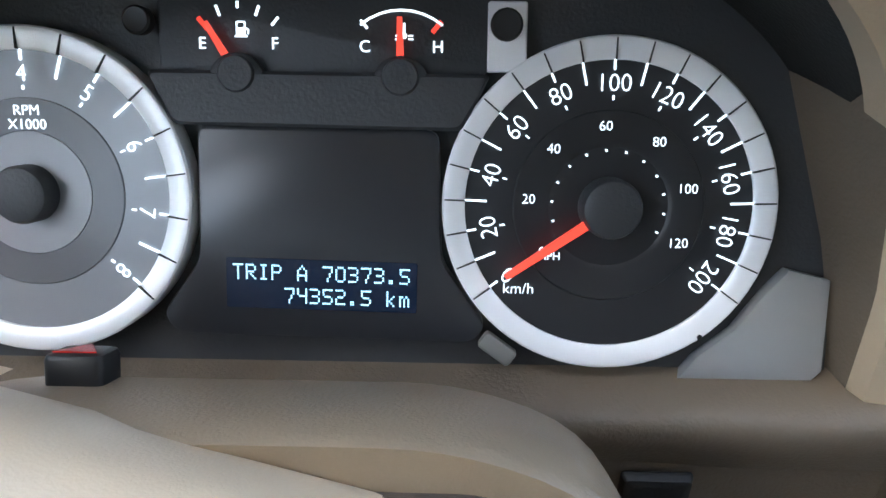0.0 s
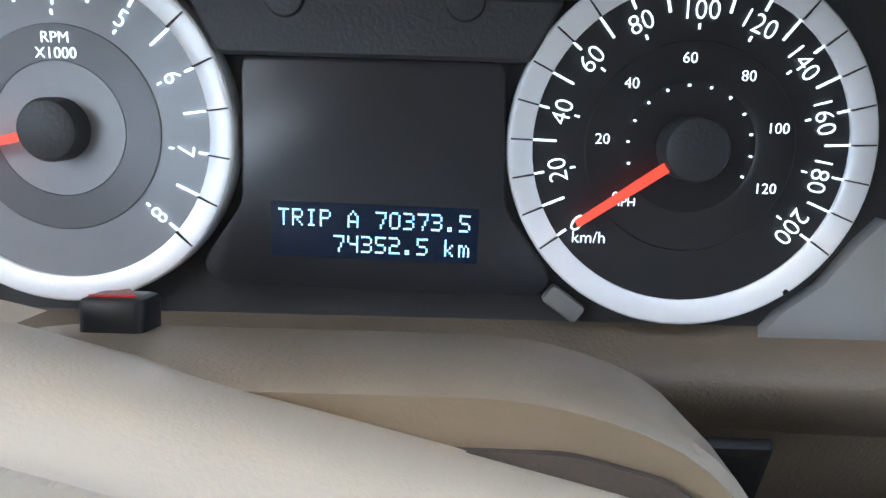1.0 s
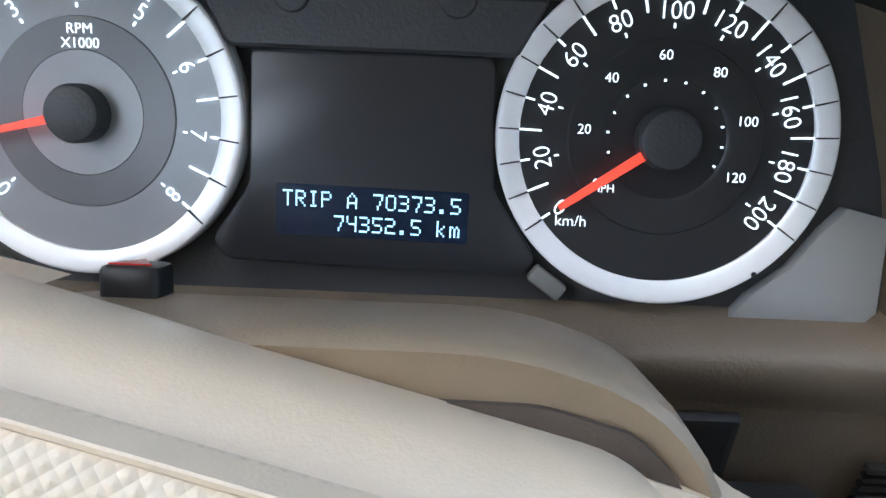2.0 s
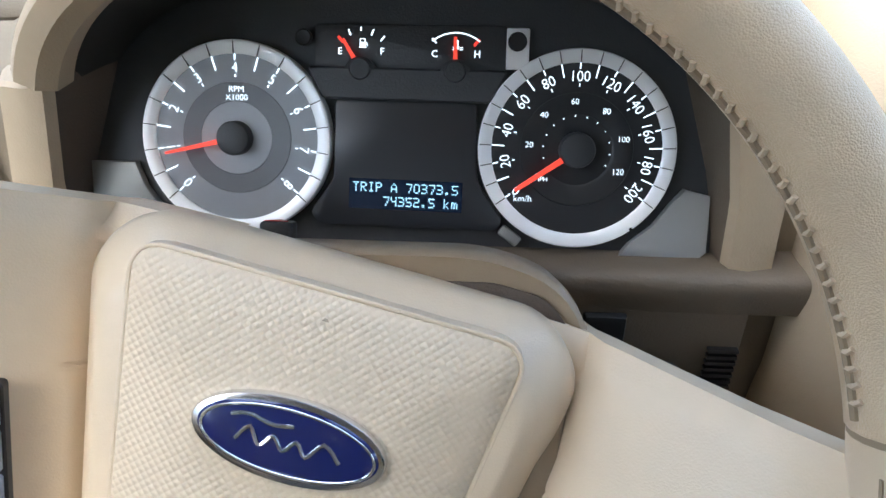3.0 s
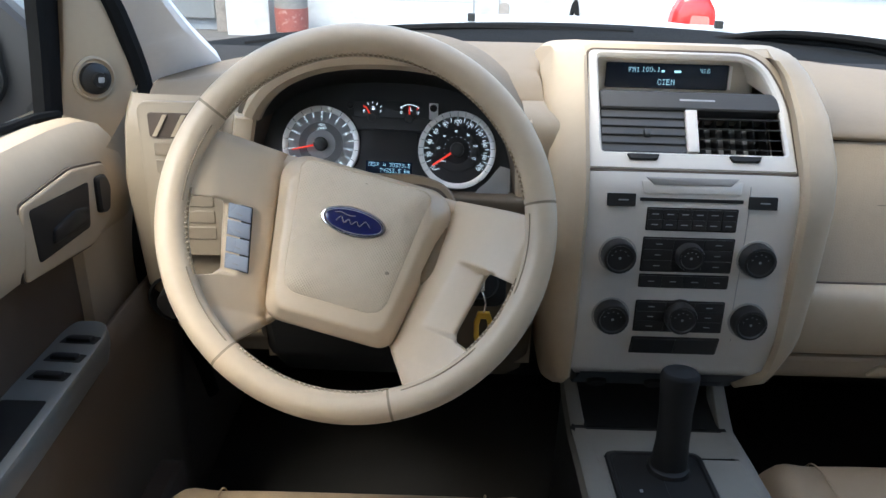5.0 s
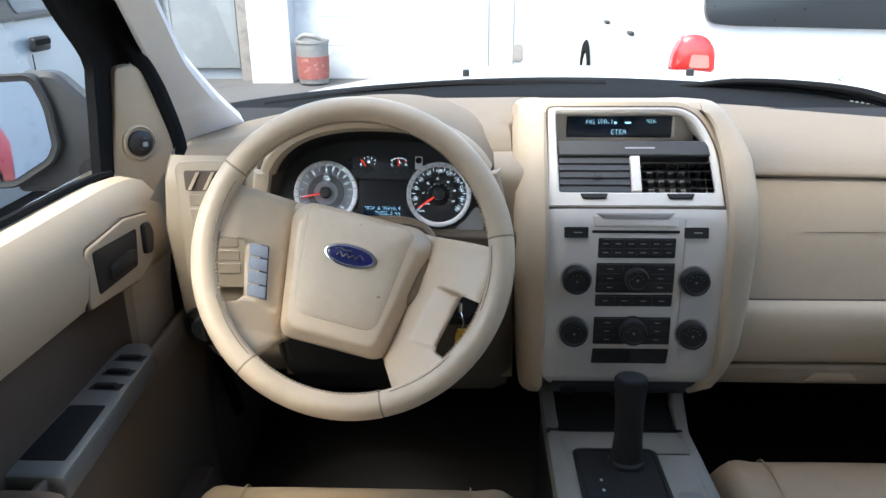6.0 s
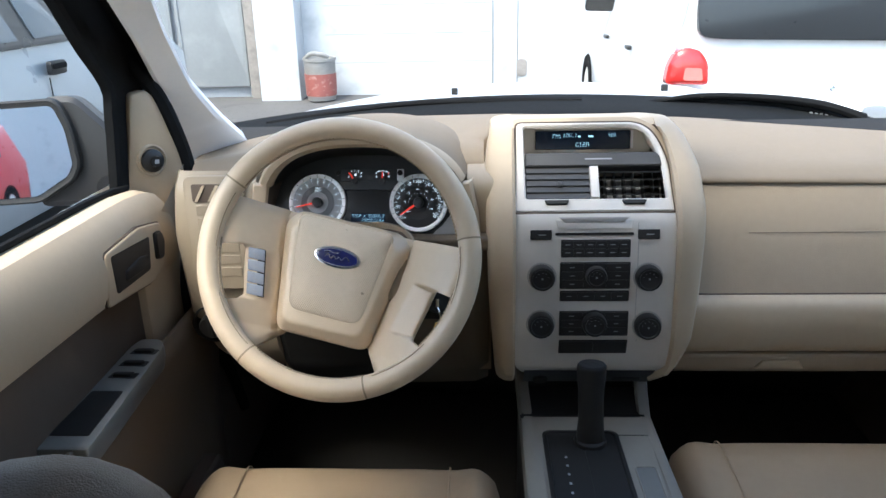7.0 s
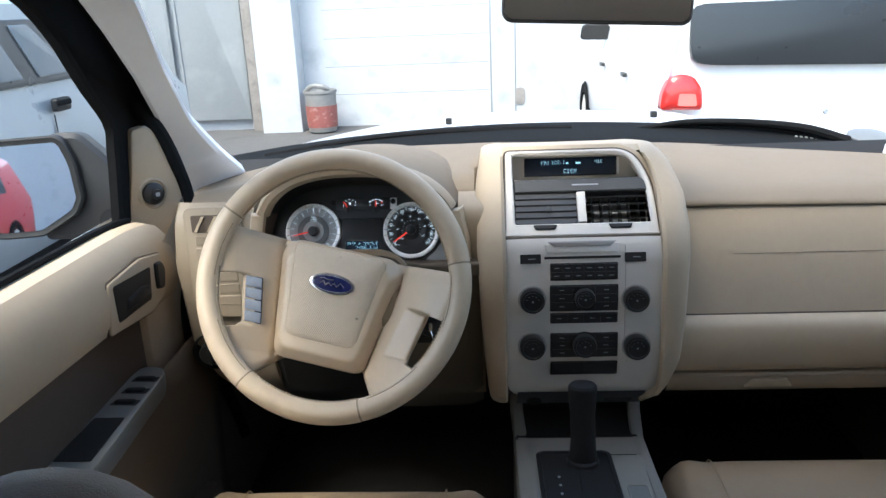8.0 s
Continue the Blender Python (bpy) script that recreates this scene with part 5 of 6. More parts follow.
for k in range(4):
    b = bmesh.new()
    slab(b, rr(0.101, 0.011, 0.001), [(0, -0.0008), (0, 0.0008)], UM @ T(0.063, 0.033 + 0.0135 * k, -0.008) @ Matrix.Rotation(radians(-66), 4, "X"))
    part("vane", b, BLACK_SATIN, vr)
for k in range(6):
    b = bmesh.new()
    slab(b, rr(0.0012, 0.052, 0.0003), [(0, -0.022), (0, 0.0)], UM @ T(0.024 + 0.0155 * k, 0.0535, -0.018))
    part("upright_vane", b, CHAR, vr)
for k in range(4):
    b = bmesh.new()
    soft_block(0.010, 0.040, 0.002, 0.001, UM @ T(0.032 + 0.0155 * k, 0.0535, -0.034), bm=b)
    part("deep_vane", b, CORNER_GREY, vr)
for x in (-0.059, 0.0645):
    b = bmesh.new()
    slab(b, rounded([(-0.016, -0.004), (0.016, -0.004), (0.02, 0.0035), (-0.02, 0.0035)], 0.002), [(0, -0.004), (0, 0.003), (0.001, 0.004)], UM @ T(x, 0.0165, 0))
    part("vent_tab", b, BLACK_SATIN, stack, "black vent shutter tab")
# disc slot with its recess
b = bmesh.new()
slab(b, rounded([(-0.058, -0.0085), (0.058, -0.0085), (0.061, 0.007), (-0.061, 0.007)], 0.002), [(0, -0.003), (0, 0.0006), (0.0006, 0.001)], SP(0.392, 1.123))
part("slot_plate", b, SILVER, stack, "silver plate over the disc slot")
b = bmesh.new()
slab(b, rounded([(-0.046, 0), (0.046, 0), (0.056, 0.009), (-0.056, 0.009)], 0.001), [(0, 0), (0, 0.0012), (0.0008, 0.0016)], SP(0.392, 1.1245, 0.0006))
part("slot_lip", b, SILVER_DARK, stack)
b = bmesh.new()
slab(b, rr(0.124, 0.0042, 0.001), [(0, -0.003), (0, 0.0014)], SP(0.392, 1.1075))
part("disc_slot", b, BLACK, stack, "black disc slot")


def keypad(x, z, w, h, name, cols, rowsn, label, marks=True):
    """A black key block with its own keys."""
    M = SP(x, z)
    b = bmesh.new()
    slab(b, rr(w, h, 0.0018), [(0, -0.004), (0, 0.0008), (0.0006, 0.0012)], M)
    k = part(name, b, BLACK, stack, label)
    for r in range(rowsn):
        for c in range(cols):
            kw, kh = (w - 0.003) / cols, (h - 0.003) / rowsn
            kx, ky = -w / 2 + 0.0015 + kw * (c + 0.5), -h / 2 + 0.0015 + kh * (r + 0.5)
            b = bmesh.new()
            slab(b, rr(kw - 0.0007, kh - 0.0007, 0.0006, kx, ky), [(0, 0.0005), (0, 0.0022), (0.0005, 0.0027)], M)
            key_ = part("key", b, BLACK_SATIN, k)
            if marks:
                b = bmesh.new()
                slab(b, rr(min(kw * 0.45, 0.008), 0.0011, 0.0002, kx, ky), [(0, 0.0026), (0, 0.0029)], M)
                part("mark", b, MARK_DIM, key_)
    return k


keypad(0.3945, 1.0845, 0.110, 0.029, "preset_keys", 6, 2, "black preset radio keys")
keypad(0.3945, 1.040, 0.112, 0.045, "menu_keys", 3, 3, "black radio menu keys")
keypad(0.3945, 1.0055, 0.111, 0.018, "narrow_keys", 4, 1, "narrow black keys")
keypad(0.3950, 0.958, 0.112, 0.043, "climate_keys", 3, 3, "black climate keys")
keypad(0.3955, 0.915, 0.112, 0.028, "lower_keys", 2, 1, "black blank keys", False)
for x, z, w in ((0.3075, 1.1065, 0.034), (0.4775, 1.1065, 0.034)):
    b = bmesh.new()
    slab(b, rr(w, 0.0155, 0.001), [(0, -0.003), (0, 0.0026), (0.0006, 0.0032)], SP(x, z))
    k = part("side_key", b, BLACK_SATIN, stack, "black load and eject key")
    b = bmesh.new()
    slab(b, rr(0.012, 0.0016, 0.0003, 0.002, 0), [(0, 0.003), (0, 0.0034)], SP(x, z))
    part("mark", b, MARK_DIM, k)


def knob(x, z, r, name, label, ring=True, tip=0.0):
    M = SP(x, z)
    b = bmesh.new()
    lathe(b, [(r + 0.003, -0.001), (r + 0.003, 0.0016), (r + 0.001, 0.0022), (r + 0.001, 0.0)], 40, M)
    part("knob_seat", b, SILVER_DARK if ring else BLACK, stack)
    b = bmesh.new()
    n = 48
    prof = [(1.0, 0.0), (1.0, 0.012), (0.93, 0.0165), (0.80, 0.0172), (0.74, 0.0150), (0.0, 0.0146)]
    rings = []
    for q, zz in prof:
        rings.append([M @ Vector(((r * q + (0.0005 if i % 2 and q > 0.9 else 0)) * math.cos(2 * math.pi * i / n), (r * q + (0.0005 if i % 2 and q > 0.9 else 0)) * math.sin(2 * math.pi * i / n), zz)) for i in range(n)])
    loft(b, rings, close_u=True, caps=True)
    k = part(name, b, BLACK_SATIN, stack, label)
    b = bmesh.new()
    a = radians(tip)
    for i in range(5):
        aa = radians(20 + 35 * i)
        slab(b, rr(0.0022, 0.0008, 0.0002, r * 0.5 * math.cos(aa), r * 0.5 * math.sin(aa)), [(0, 0.0145), (0, 0.0149)], M)
    slab(b, rr(0.003, 0.003, 0.0006), [(0, 0.0145), (0, 0.0149)], M)
    part("mark", b, MARK_DIM, k)
    return k


knob(0.3095, 1.0385, 0.0205, "volume_knob", "ribbed black volume knob")
knob(0.4790, 1.0375, 0.0205, "tune_knob", "ribbed black tuning knob")
knob(0.3090, 0.9575, 0.0210, "fan_knob", "black fan knob with white dots")
knob(0.4815, 0.9550, 0.0210, "heat_knob", "black temperature knob")
knob(0.3955, 1.0405, 0.0165, "menu_knob", "black menu ring", False)
knob(0.3955, 0.9590, 0.0195, "mode_knob", "black mode knob", False)
for x, z in ((0.522, 0.955), (0.522, 1.04)):
    b = bmesh.new()
    slab(b, rr(0.0022, 0.03, 0.001), [(0, -0.001), (0, 0.0012)], SP(x - 0.008, z))
    part("side_ridge", b, SILVER_DARK, stack)

# ---- console ----
cons = thing("centre_console", (0.395, -0.1, 0.45), "silver and black centre console with gear gate", "console")
# sockets under the panel
rows = []
for y, z in ((0.155, 0.858), (0.175, 0.835), (0.20, 0.81), (0.225, 0.80)):
    rows.append([(0.285 + 0.222 * k / 6, y, z) for k in range(7)])
part("socket_panel", loft(bmesh.new(), rows), CHAR, cons, "charcoal socket panel")
for x, r in ((0.315, 0.014), (0.395, 0.014)):
    b = bmesh.new()
    lathe(b, [(r, -0.002), (r, 0.006), (r * 0.85, 0.008), (0, 0.008)], 24, basis((x, 0.185, 0.828), (1, 0, 0), (0, -0.6, 0.8)))
    part("power_socket", b, BLACK, cons, "black power socket cap")
b = bmesh.new()
soft_block(0.05, 0.022, 0.003, 0.003, basis((0.465, 0.185, 0.828), (1, 0, 0), (0, -0.6, 0.8)), bm=b)
part("socket_lid", b, CHAR, cons)
# cubby
b = bmesh.new()
rows = []
for y, z in ((0.24, 0.80), (0.245, 0.74), (0.235, 0.725), (0.17, 0.725), (0.15, 0.735), (0.146, 0.775)):
    rows.append([(0.30 + 0.19 * k / 6, y, z) for k in range(7)])
part("cubby", loft(b, rows), BLACK, cons, "black open storage cubby")
# silver trim: a frame sheet with cheeks


def con_z(y):
    return lerp(y, (-0.5, -0.1, 0.06, 0.15, 0.22, 0.27), (0.795, 0.793, 0.785, 0.773, 0.80, 0.85))


for side in (-1, 1):
    rows = []
    for i in range(33):
        y = 0.26 - 0.72 * i / 32
        z = con_z(y)
        if side < 0:
            x0, x1 = lerp(y, (-0.46, 0.05, 0.15, 0.26), (0.276, 0.279, 0.281, 0.276)), lerp(y, (-0.46, 0.05, 0.085, 0.15, 0.26), (0.306, 0.308, 0.312, 0.300, 0.294))
        else:
            x0, x1 = lerp(y, (-0.46, 0.05, 0.15, 0.26), (0.496, 0.498, 0.503, 0.513)), lerp(y, (-0.46, 0.05, 0.085, 0.15, 0.26), (0.479, 0.480, 0.481, 0.482, 0.494))
        rows.append([(x0 - side * 0.0 + side * 0.004, y, z - 0.02), (x0 + side * 0.001, y, z - 0.003), (x0 - side * 0.004, y, z), (x1 + side * 0.003, y, z), (x1, y, z - 0.003), (x1, y, z - 0.03)])
    part("console_trim", loft(bmesh.new(), rows), SILVER_SHADED, cons, "silver console trim")
rows = []
for y in (0.1465, 0.140, 0.120, 0.095, 0.075):
    rows.append([(0.298 + 0.19 * k / 6, y, con_z(y) - (0.012 if y > 0.146 else 0.0)) for k in range(7)])
part("trim_bridge", loft(bmesh.new(), rows), SILVER_SHADED, cons, "silver bridge behind the cubby")
b = bmesh.new()
MGt = basis((0.372, -0.06, 0.786), (1, 0, 0), (0, 1, -0.02))
slab(b, rr(0.124, 0.28, 0.012), [(0, -0.02), (0, 0.004), (0.002, 0.006), (0.006, 0.0065), (0.008, 0.004)], MGt)
gate = part("gear_gate", b, BLACK, cons, "glossy black gear gate")
b = bmesh.new()
slab(b, rr(0.020, 0.20, 0.004, 0.012, 0.0), [(0, 0.0035), (0, 0.005)], MGt)
part("gate_slot", b, BLACK, gate)
for k in range(5):
    b = bmesh.new()
    slab(b, rr(0.004, 0.005, 0.001, -0.030, 0.065 - 0.022 * k), [(0, 0.0035), (0, 0.0046)], MGt)
    part("gate_mark", b, MARK_DIM, gate)
b = bmesh.new()
slab(b, rr(0.184, 0.50, 0.004, 0.0205, -0.12), [(0, -0.02), (0, 0.001), (0.001, 0.002)], MGt)
part("console_top", b, SILVER_SHADED, cons, "silver top plate of the console")
b = bmesh.new()
ring_slab(b, rr(0.034, 0.17, 0.006, 0.088, -0.04), rr(0.028, 0.164, 0.004, 0.088, -0.04), -0.01, 0.0035, MGt)
part("coin_tray", b, SILVER_SHADED, cons, "silver rim of a narrow coin tray")
# Dark patch on top of the plate paints the tray's depth.
b = bmesh.new()
slab(b, rr(0.0275, 0.1635, 0.004, 0.088, -0.04), [(0, 0.0), (0, 0.0026)], MGt)
part("tray_shade", b, GREY_TRIM, cons, "dark patch painted for the coin tray recess")
b = bmesh.new()
slab(b, rr(0.218, 0.80, 0.03), [(0, -0.33), (0, -0.016), (0.004, -0.012)], basis((0.388, -0.13, 0.786), (1, 0, 0), (0, 1, 0)))
part("console_body", b, BLACK, cons, "dark lower console body")
lev = thing("gear_lever", (0.385, 0.048, 0.79), "black leather gear lever standing in the gate", "gear lever")
pth = smooth_path([(0.385, 0.048, 0.785), (0.385, 0.050, 0.83), (0.384, 0.054, 0.87), (0.384, 0.059, 0.905), (0.384, 0.061, 0.925)], 6)
rad = [lerp(i / (len(pth) - 1), (0, 0.25, 0.5, 0.7, 0.9, 0.97, 1), (0.021, 0.0175, 0.0175, 0.0195, 0.0205, 0.017, 0.008)) for i in range(len(pth))]
part("knob", tube(bmesh.new(), pth, rad, 20, flat=1.15), BLACK_LEATHER, lev, "rounded black gear knob")
b = bmesh.new()
lathe(b, [(0.027, 0), (0.025, 0.006), (0.018, 0.009), (0, 0.009)], 24, T(0.385, 0.048, 0.788))
part("boot", b, BLACK, lev)

# ---- seats ----


def cushion(name, x0, x1, yf, zt, label, lean, wing):
    s = thing(name, ((x0 + x1) / 2, yf - 0.25, 0.45), label, "car seat", "front seats")
    w = x1 - x0
    rows = []
    for i in range(41):
        u = -1 + 2 * i / 40
        x = (x0 + x1) / 2 + w / 2 * u
        e = (1 - abs(u) ** 6) ** (1 / 3.0)
        side = 0.012 * math.exp(-((abs(u) - 0.84) / 0.10) ** 2)
        row = []
        for y, z in ((yf - 0.52, zt - 0.03), (yf - 0.40, zt - 0.028), (yf - 0.25, zt - 0.014), (yf - 0.10, zt + 0.0), (yf - 0.045, zt + 0.0), (yf - 0.015, zt - 0.012), (yf, zt - 0.045), (yf - 0.002, zt - 0.09), (yf - 0.03, zt - 0.15), (yf - 0.09, zt - 0.19)):
            row.append((x, yf - 0.27 + (y - yf + 0.27) * (0.90 + 0.10 * e), zt - 0.10 + (z + side - zt + 0.10) * (0.35 + 0.65 * e)))
        rows.append([tuple(p) for p in smooth_path(row, 3)])
    part("seat_cushion", loft(bmesh.new(), rows), SEAT, s, "tan leather seat cushion")
    for u in (-0.66, 0.66):
        x = (x0 + x1) / 2 + w / 2 * u
        b = bmesh.new()
        tube(b, smooth_path([(x, yf - 0.45, zt - 0.026), (x, yf - 0.25, zt - 0.012), (x, yf - 0.10, zt + 0.0025), (x, yf - 0.045, zt + 0.0025), (x, yf - 0.014, zt - 0.010), (x, yf - 0.001, zt - 0.045), (x, yf - 0.003, zt - 0.09)], 5), 0.0013, 6)
        part("cushion_seam", b, SEAT, s)
    b = bmesh.new()
    slab(b, rr(w * 0.85, 0.42, 0.03), [(0, 0), (0, zt - 0.16 - 0.45)], T((x0 + x1) / 2, yf - 0.3, 0.45))
    part("seat_base", b, BLACK, s, "black seat base")
    # backrest: bulging wings, set-back middle
    xm = (x0 + x1) / 2
    path = lean
    rows = []
    for i in range(25):
        t = i / 24
        p = smooth_path([Vector((0, y, z)) for y, z in path], 6)
        q = p[round(t * (len(p) - 1))]
        top = lerp(t, (0, 0.75, 0.92, 1), (1, 0.96, 0.8, 0.45))
        row = []
        for k in range(33):
            a = -1 + 2 * k / 32
            bulge = 0.055 * math.exp(-((abs(a) - 0.80) / 0.13) ** 2) - 0.02 * (1 - abs(a) ** 2)
            edge = 0.10 * max(0, abs(a) - 0.88) / 0.12
            row.append((xm + w / 2 * a * top, q.y + bulge - edge, q.z - 0.02 * abs(a)))
        rows.append(row)
    o = part("backrest", loft(bmesh.new(), rows), SEAT, s, "tan leather backrest with side wings")
    m = o.modifiers.new("thick", "SOLIDIFY")
    m.thickness, m.offset = 0.10, -1
    part("side_bolster", tube(bmesh.new(), smooth_path(wing, 7), [lerp(k / 28, (0, 0.3, 0.7, 0.82, 0.89, 0.94, 0.98, 1), (0.06, 0.080, 0.092, 0.096, 0.090, 0.075, 0.045, 0.012)) for k in range(29)], 28), SEAT_SHADED, s, "rounded leather side bolster")
    return s


cushion("driver_seat", -0.262, 0.245, 0.066, 0.742, "tan leather driver seat, tilted back", ((-0.42, 0.72), (-0.46, 0.84), (-0.52, 0.96), (-0.60, 1.07), (-0.70, 1.16), (-0.80, 1.22)), ((-0.18, -0.46, 0.72), (-0.15, -0.54, 0.90), (-0.10, -0.60, 1.04), (-0.05, -0.66, 1.14), (-0.005, -0.735, 1.222)))
cushion("passenger_seat", 0.530, 1.045, 0.155, 0.735, "tan leather passenger seat", ((-0.33, 0.72), (-0.38, 0.85), (-0.46, 1.0), (-0.55, 1.13), (-0.64, 1.24), (-0.70, 1.30)), ((1.0, -0.30, 0.76), (1.005, -0.34, 0.90), (1.01, -0.40, 1.02), (1.015, -0.46, 1.12), (1.02, -0.5, 1.18)))

# ---- driver's door ----
door = thing("driver_door", (-0.37, -0.2, 0.45), "tan driver's door trim with grey armrest and switches", "car door")


def skin(fx, ys, zs, name, material, label="", par=None):
    rows = [[(fx(y, z), y, z) for y in ys] for z in zs]
    o = part(name, loft(bmesh.new(), rows), material, par or door, label)
    m = o.modifiers.new("thick", "SOLIDIFY")
    m.thickness, m.offset = 0.008, 0
    return o


def span(a, c, n):
    return [a + (c - a) * i / n for i in range(n + 1)]


# sill and upper roll
rows = []
for i in range(31):
    y = 0.238 - 0.858 * i / 30
    zt = lerp(y, (-0.62, -0.2, 0.08, 0.13, 0.2, 0.238), (1.205, 1.191, 1.184, 1.182, 1.174, 1.160))
    zb = lerp(y, (-0.62, -0.28, -0.02, 0.1, 0.33), (1.075, 1.068, 1.056, 1.04, 1.02))
    rows.append([(-0.385, y, zt - 0.004), (-0.372, y, zt), (-0.352, y, zt - 0.004), (-0.337, y, zt - 0.02), (-0.327, y, zt - 0.05), (-0.322, y, (zt + zb) / 2 - 0.01), (-0.324, y, zb + 0.02), (-0.330, y, zb + 0.004), (-0.345, y, zb)])
part("upper_roll", loft(bmesh.new(), rows), TAN, door, "padded tan upper door trim")
skin(lambda y, z: -0.352 + 0.0 * z, span(-0.62, 0.14, 20), span(0.93, 1.075, 8), "cloth_inset", BROWN, "dark brown inset above the armrest")
skin(lambda y, z: lerp(z, (0.45, 0.6, 0.75, 0.88, 0.95), (-0.315, -0.318, -0.312, -0.300, -0.305)), span(-0.62, 0.30, 20), span(0.45, 0.95, 12), "lower_panel", TAN_DOOR_SHADED, "tan lower door panel")
# front edge panel joining sail and lower part
rows = []
for i in range(21):
    f = i / 20
    row = []
    for x, y, zt in ((-0.352, 0.11, 1.12), (-0.338, 0.125, 1.12), (-0.333, 0.16, 1.125), (-0.331, 0.22, 1.135), (-0.329, 0.285, 1.165), (-0.329, 0.32, 1.182), (-0.345, 0.33, 1.185)):
        z = 0.50 + f * (zt - 0.50)
        ye = lerp(z, (0.5, 0.74, 0.87, 0.93, 1.0, 1.1, 1.18), (0.40, 0.36, 0.262, 0.236, 0.244, 0.30, 0.335))
        row.append((x, 0.11 + (y - 0.11) * (ye - 0.11) / 0.22, z))
    rows.append(row)
part("front_panel", loft(bmesh.new(), rows), TAN, door, "smooth tan front edge of the door")
# sail with mirror switch, angled towards the seats
MS = basis((-0.366, 0.279, 0), (0.6, 0.8, 0), (0, 0, 1))
sail = [(-0.0536, 1.150), (0.004, 1.10), (0.074, 1.10), (0.065, 1.177), (0.0480, 1.251), (0.0310, 1.310), (0.010, 1.326), (-0.020, 1.322), (-0.034, 1.24)]
b = bmesh.new()
slab(b, rounded(sail, 0.008), [(0, -0.02), (0, -0.006), (0.002, -0.002), (0.006, 0.0)], MS)
sl = part("mirror_sail", b, TAN, door, "tan corner cover at the mirror")
b = bmesh.new()
lathe(b, [(0.0285, -0.002), (0.0285, 0.003), (0.0255, 0.005), (0.0225, 0.002), (0.0, 0.002)], 32, MS @ T(0, 1.205))
ks = part("knob_ring", b, TAN, sl)
b = bmesh.new()
lathe(b, [(0.0205, 0.001), (0.020, 0.008), (0.014, 0.013), (0.010, 0.014), (0.009, 0.018), (0.0, 0.018)], 28, MS @ T(0, 1.205))
ms = part("mirror_switch", b, BLACK_SATIN, ks, "black mirror adjuster knob")
b = bmesh.new()
slab(b, rounded([(-0.004, -0.003), (0.004, -0.004), (0.005, 0.003), (-0.003, 0.004)], 0.001), [(0, 0.0), (0, 0.0006)], MS @ T(0, 1.205, 0.018))
part("mark", b, MARK_DIM, ms)
# inner handle
MHn = Matrix(((0, 0, 1, -0.326), (1, 0, 0, 0), (0, 1, 0, 0), (0, 0, 0, 1)))
b = bmesh.new()
bez_o = rounded([(-0.026, 1.060), (0.12, 1.040), (0.172, 1.052), (0.186, 1.10), (0.177, 1.124), (0.10, 1.140), (-0.010, 1.136)], 0.007)
slab(b, bez_o, [(0, -0.02), (0, 0.0022), (0.0015, 0.0036), (0.003, 0.004)], MHn)
hb = part("handle_bezel", b, TAN, door, "tan bezel of the door handle")
b = bmesh.new()
slab(b, offset(bez_o, -0.0022), [(0, -0.02), (0, 0.0004)], MHn)
part("bezel_gap", b, BROWN, hb, "dark joint round the handle bezel")
b = bmesh.new()
slab(b, rounded([(0.001, 1.070), (0.117, 1.064), (0.129, 1.116), (0.0, 1.129)], 0.006), [(0, 0.002), (0, 0.0046), (0.002, 0.0050)], MHn)
part("handle_recess", b, BLACK, hb, "dark recess behind the handle")
b = bmesh.new()
slab(b, rounded([(0.03, 1.078), (0.112, 1.072), (0.116, 1.090), (0.085, 1.098), (0.035, 1.094)], 0.005), [(0, 0.0044), (0.001, 0.0072), (0.003, 0.0085)], MHn)
part("door_handle", b, BLACK, hb, "dark door handle")
b = bmesh.new()
slab(b, rounded([(0.140, 1.072), (0.163, 1.066), (0.175, 1.096), (0.166, 1.114), (0.143, 1.116)], 0.006), [(0, 0.003), (0, 0.0075), (0.003, 0.010)], MHn)
part("lock_button", b, BLACK_SATIN, hb, "black lock rocker")
# armrest
MA = basis((-0.315, -0.08, 0.952), (1, 0, 0), (0, 1, 0.0))
arm = rounded([(-0.048, -0.135), (0.033, -0.135), (0.030, -0.05), (0.020, 0.145), (0.004, 0.172), (-0.030, 0.170), (-0.044, 0.10)], [0.002, 0.004, 0.02, 0.02, 0.02, 0.01, 0.01], 5)
b = bmesh.new()
slab(b, arm, [(0.004, -0.035), (0, -0.02), (0, -0.004), (0.002, 0.0), (0.005, 0.001)], MA)
ar = part("armrest_trim", b, GREY_TRIM, door, "grey armrest plate")
b = bmesh.new()
slab(b, rr(0.10, 0.40, 0.02, -0.003, -0.345), [(0, -0.06), (0, -0.01), (0.008, -0.001), (0.02, 0.002)], MA)
part("armrest_pad", b, TAN_DOOR_SHADED, door, "padded brown rear armrest")
b = bmesh.new()
slab(b, rounded([(-0.034, -0.105), (0.020, -0.105), (0.016, 0.005), (-0.030, 0.005)], 0.004), [(0, -0.002), (0, 0.0016), (0.002, 0.0018)], MA)
part("pull_pocket", b, BLACK, ar, "black pull pocket")
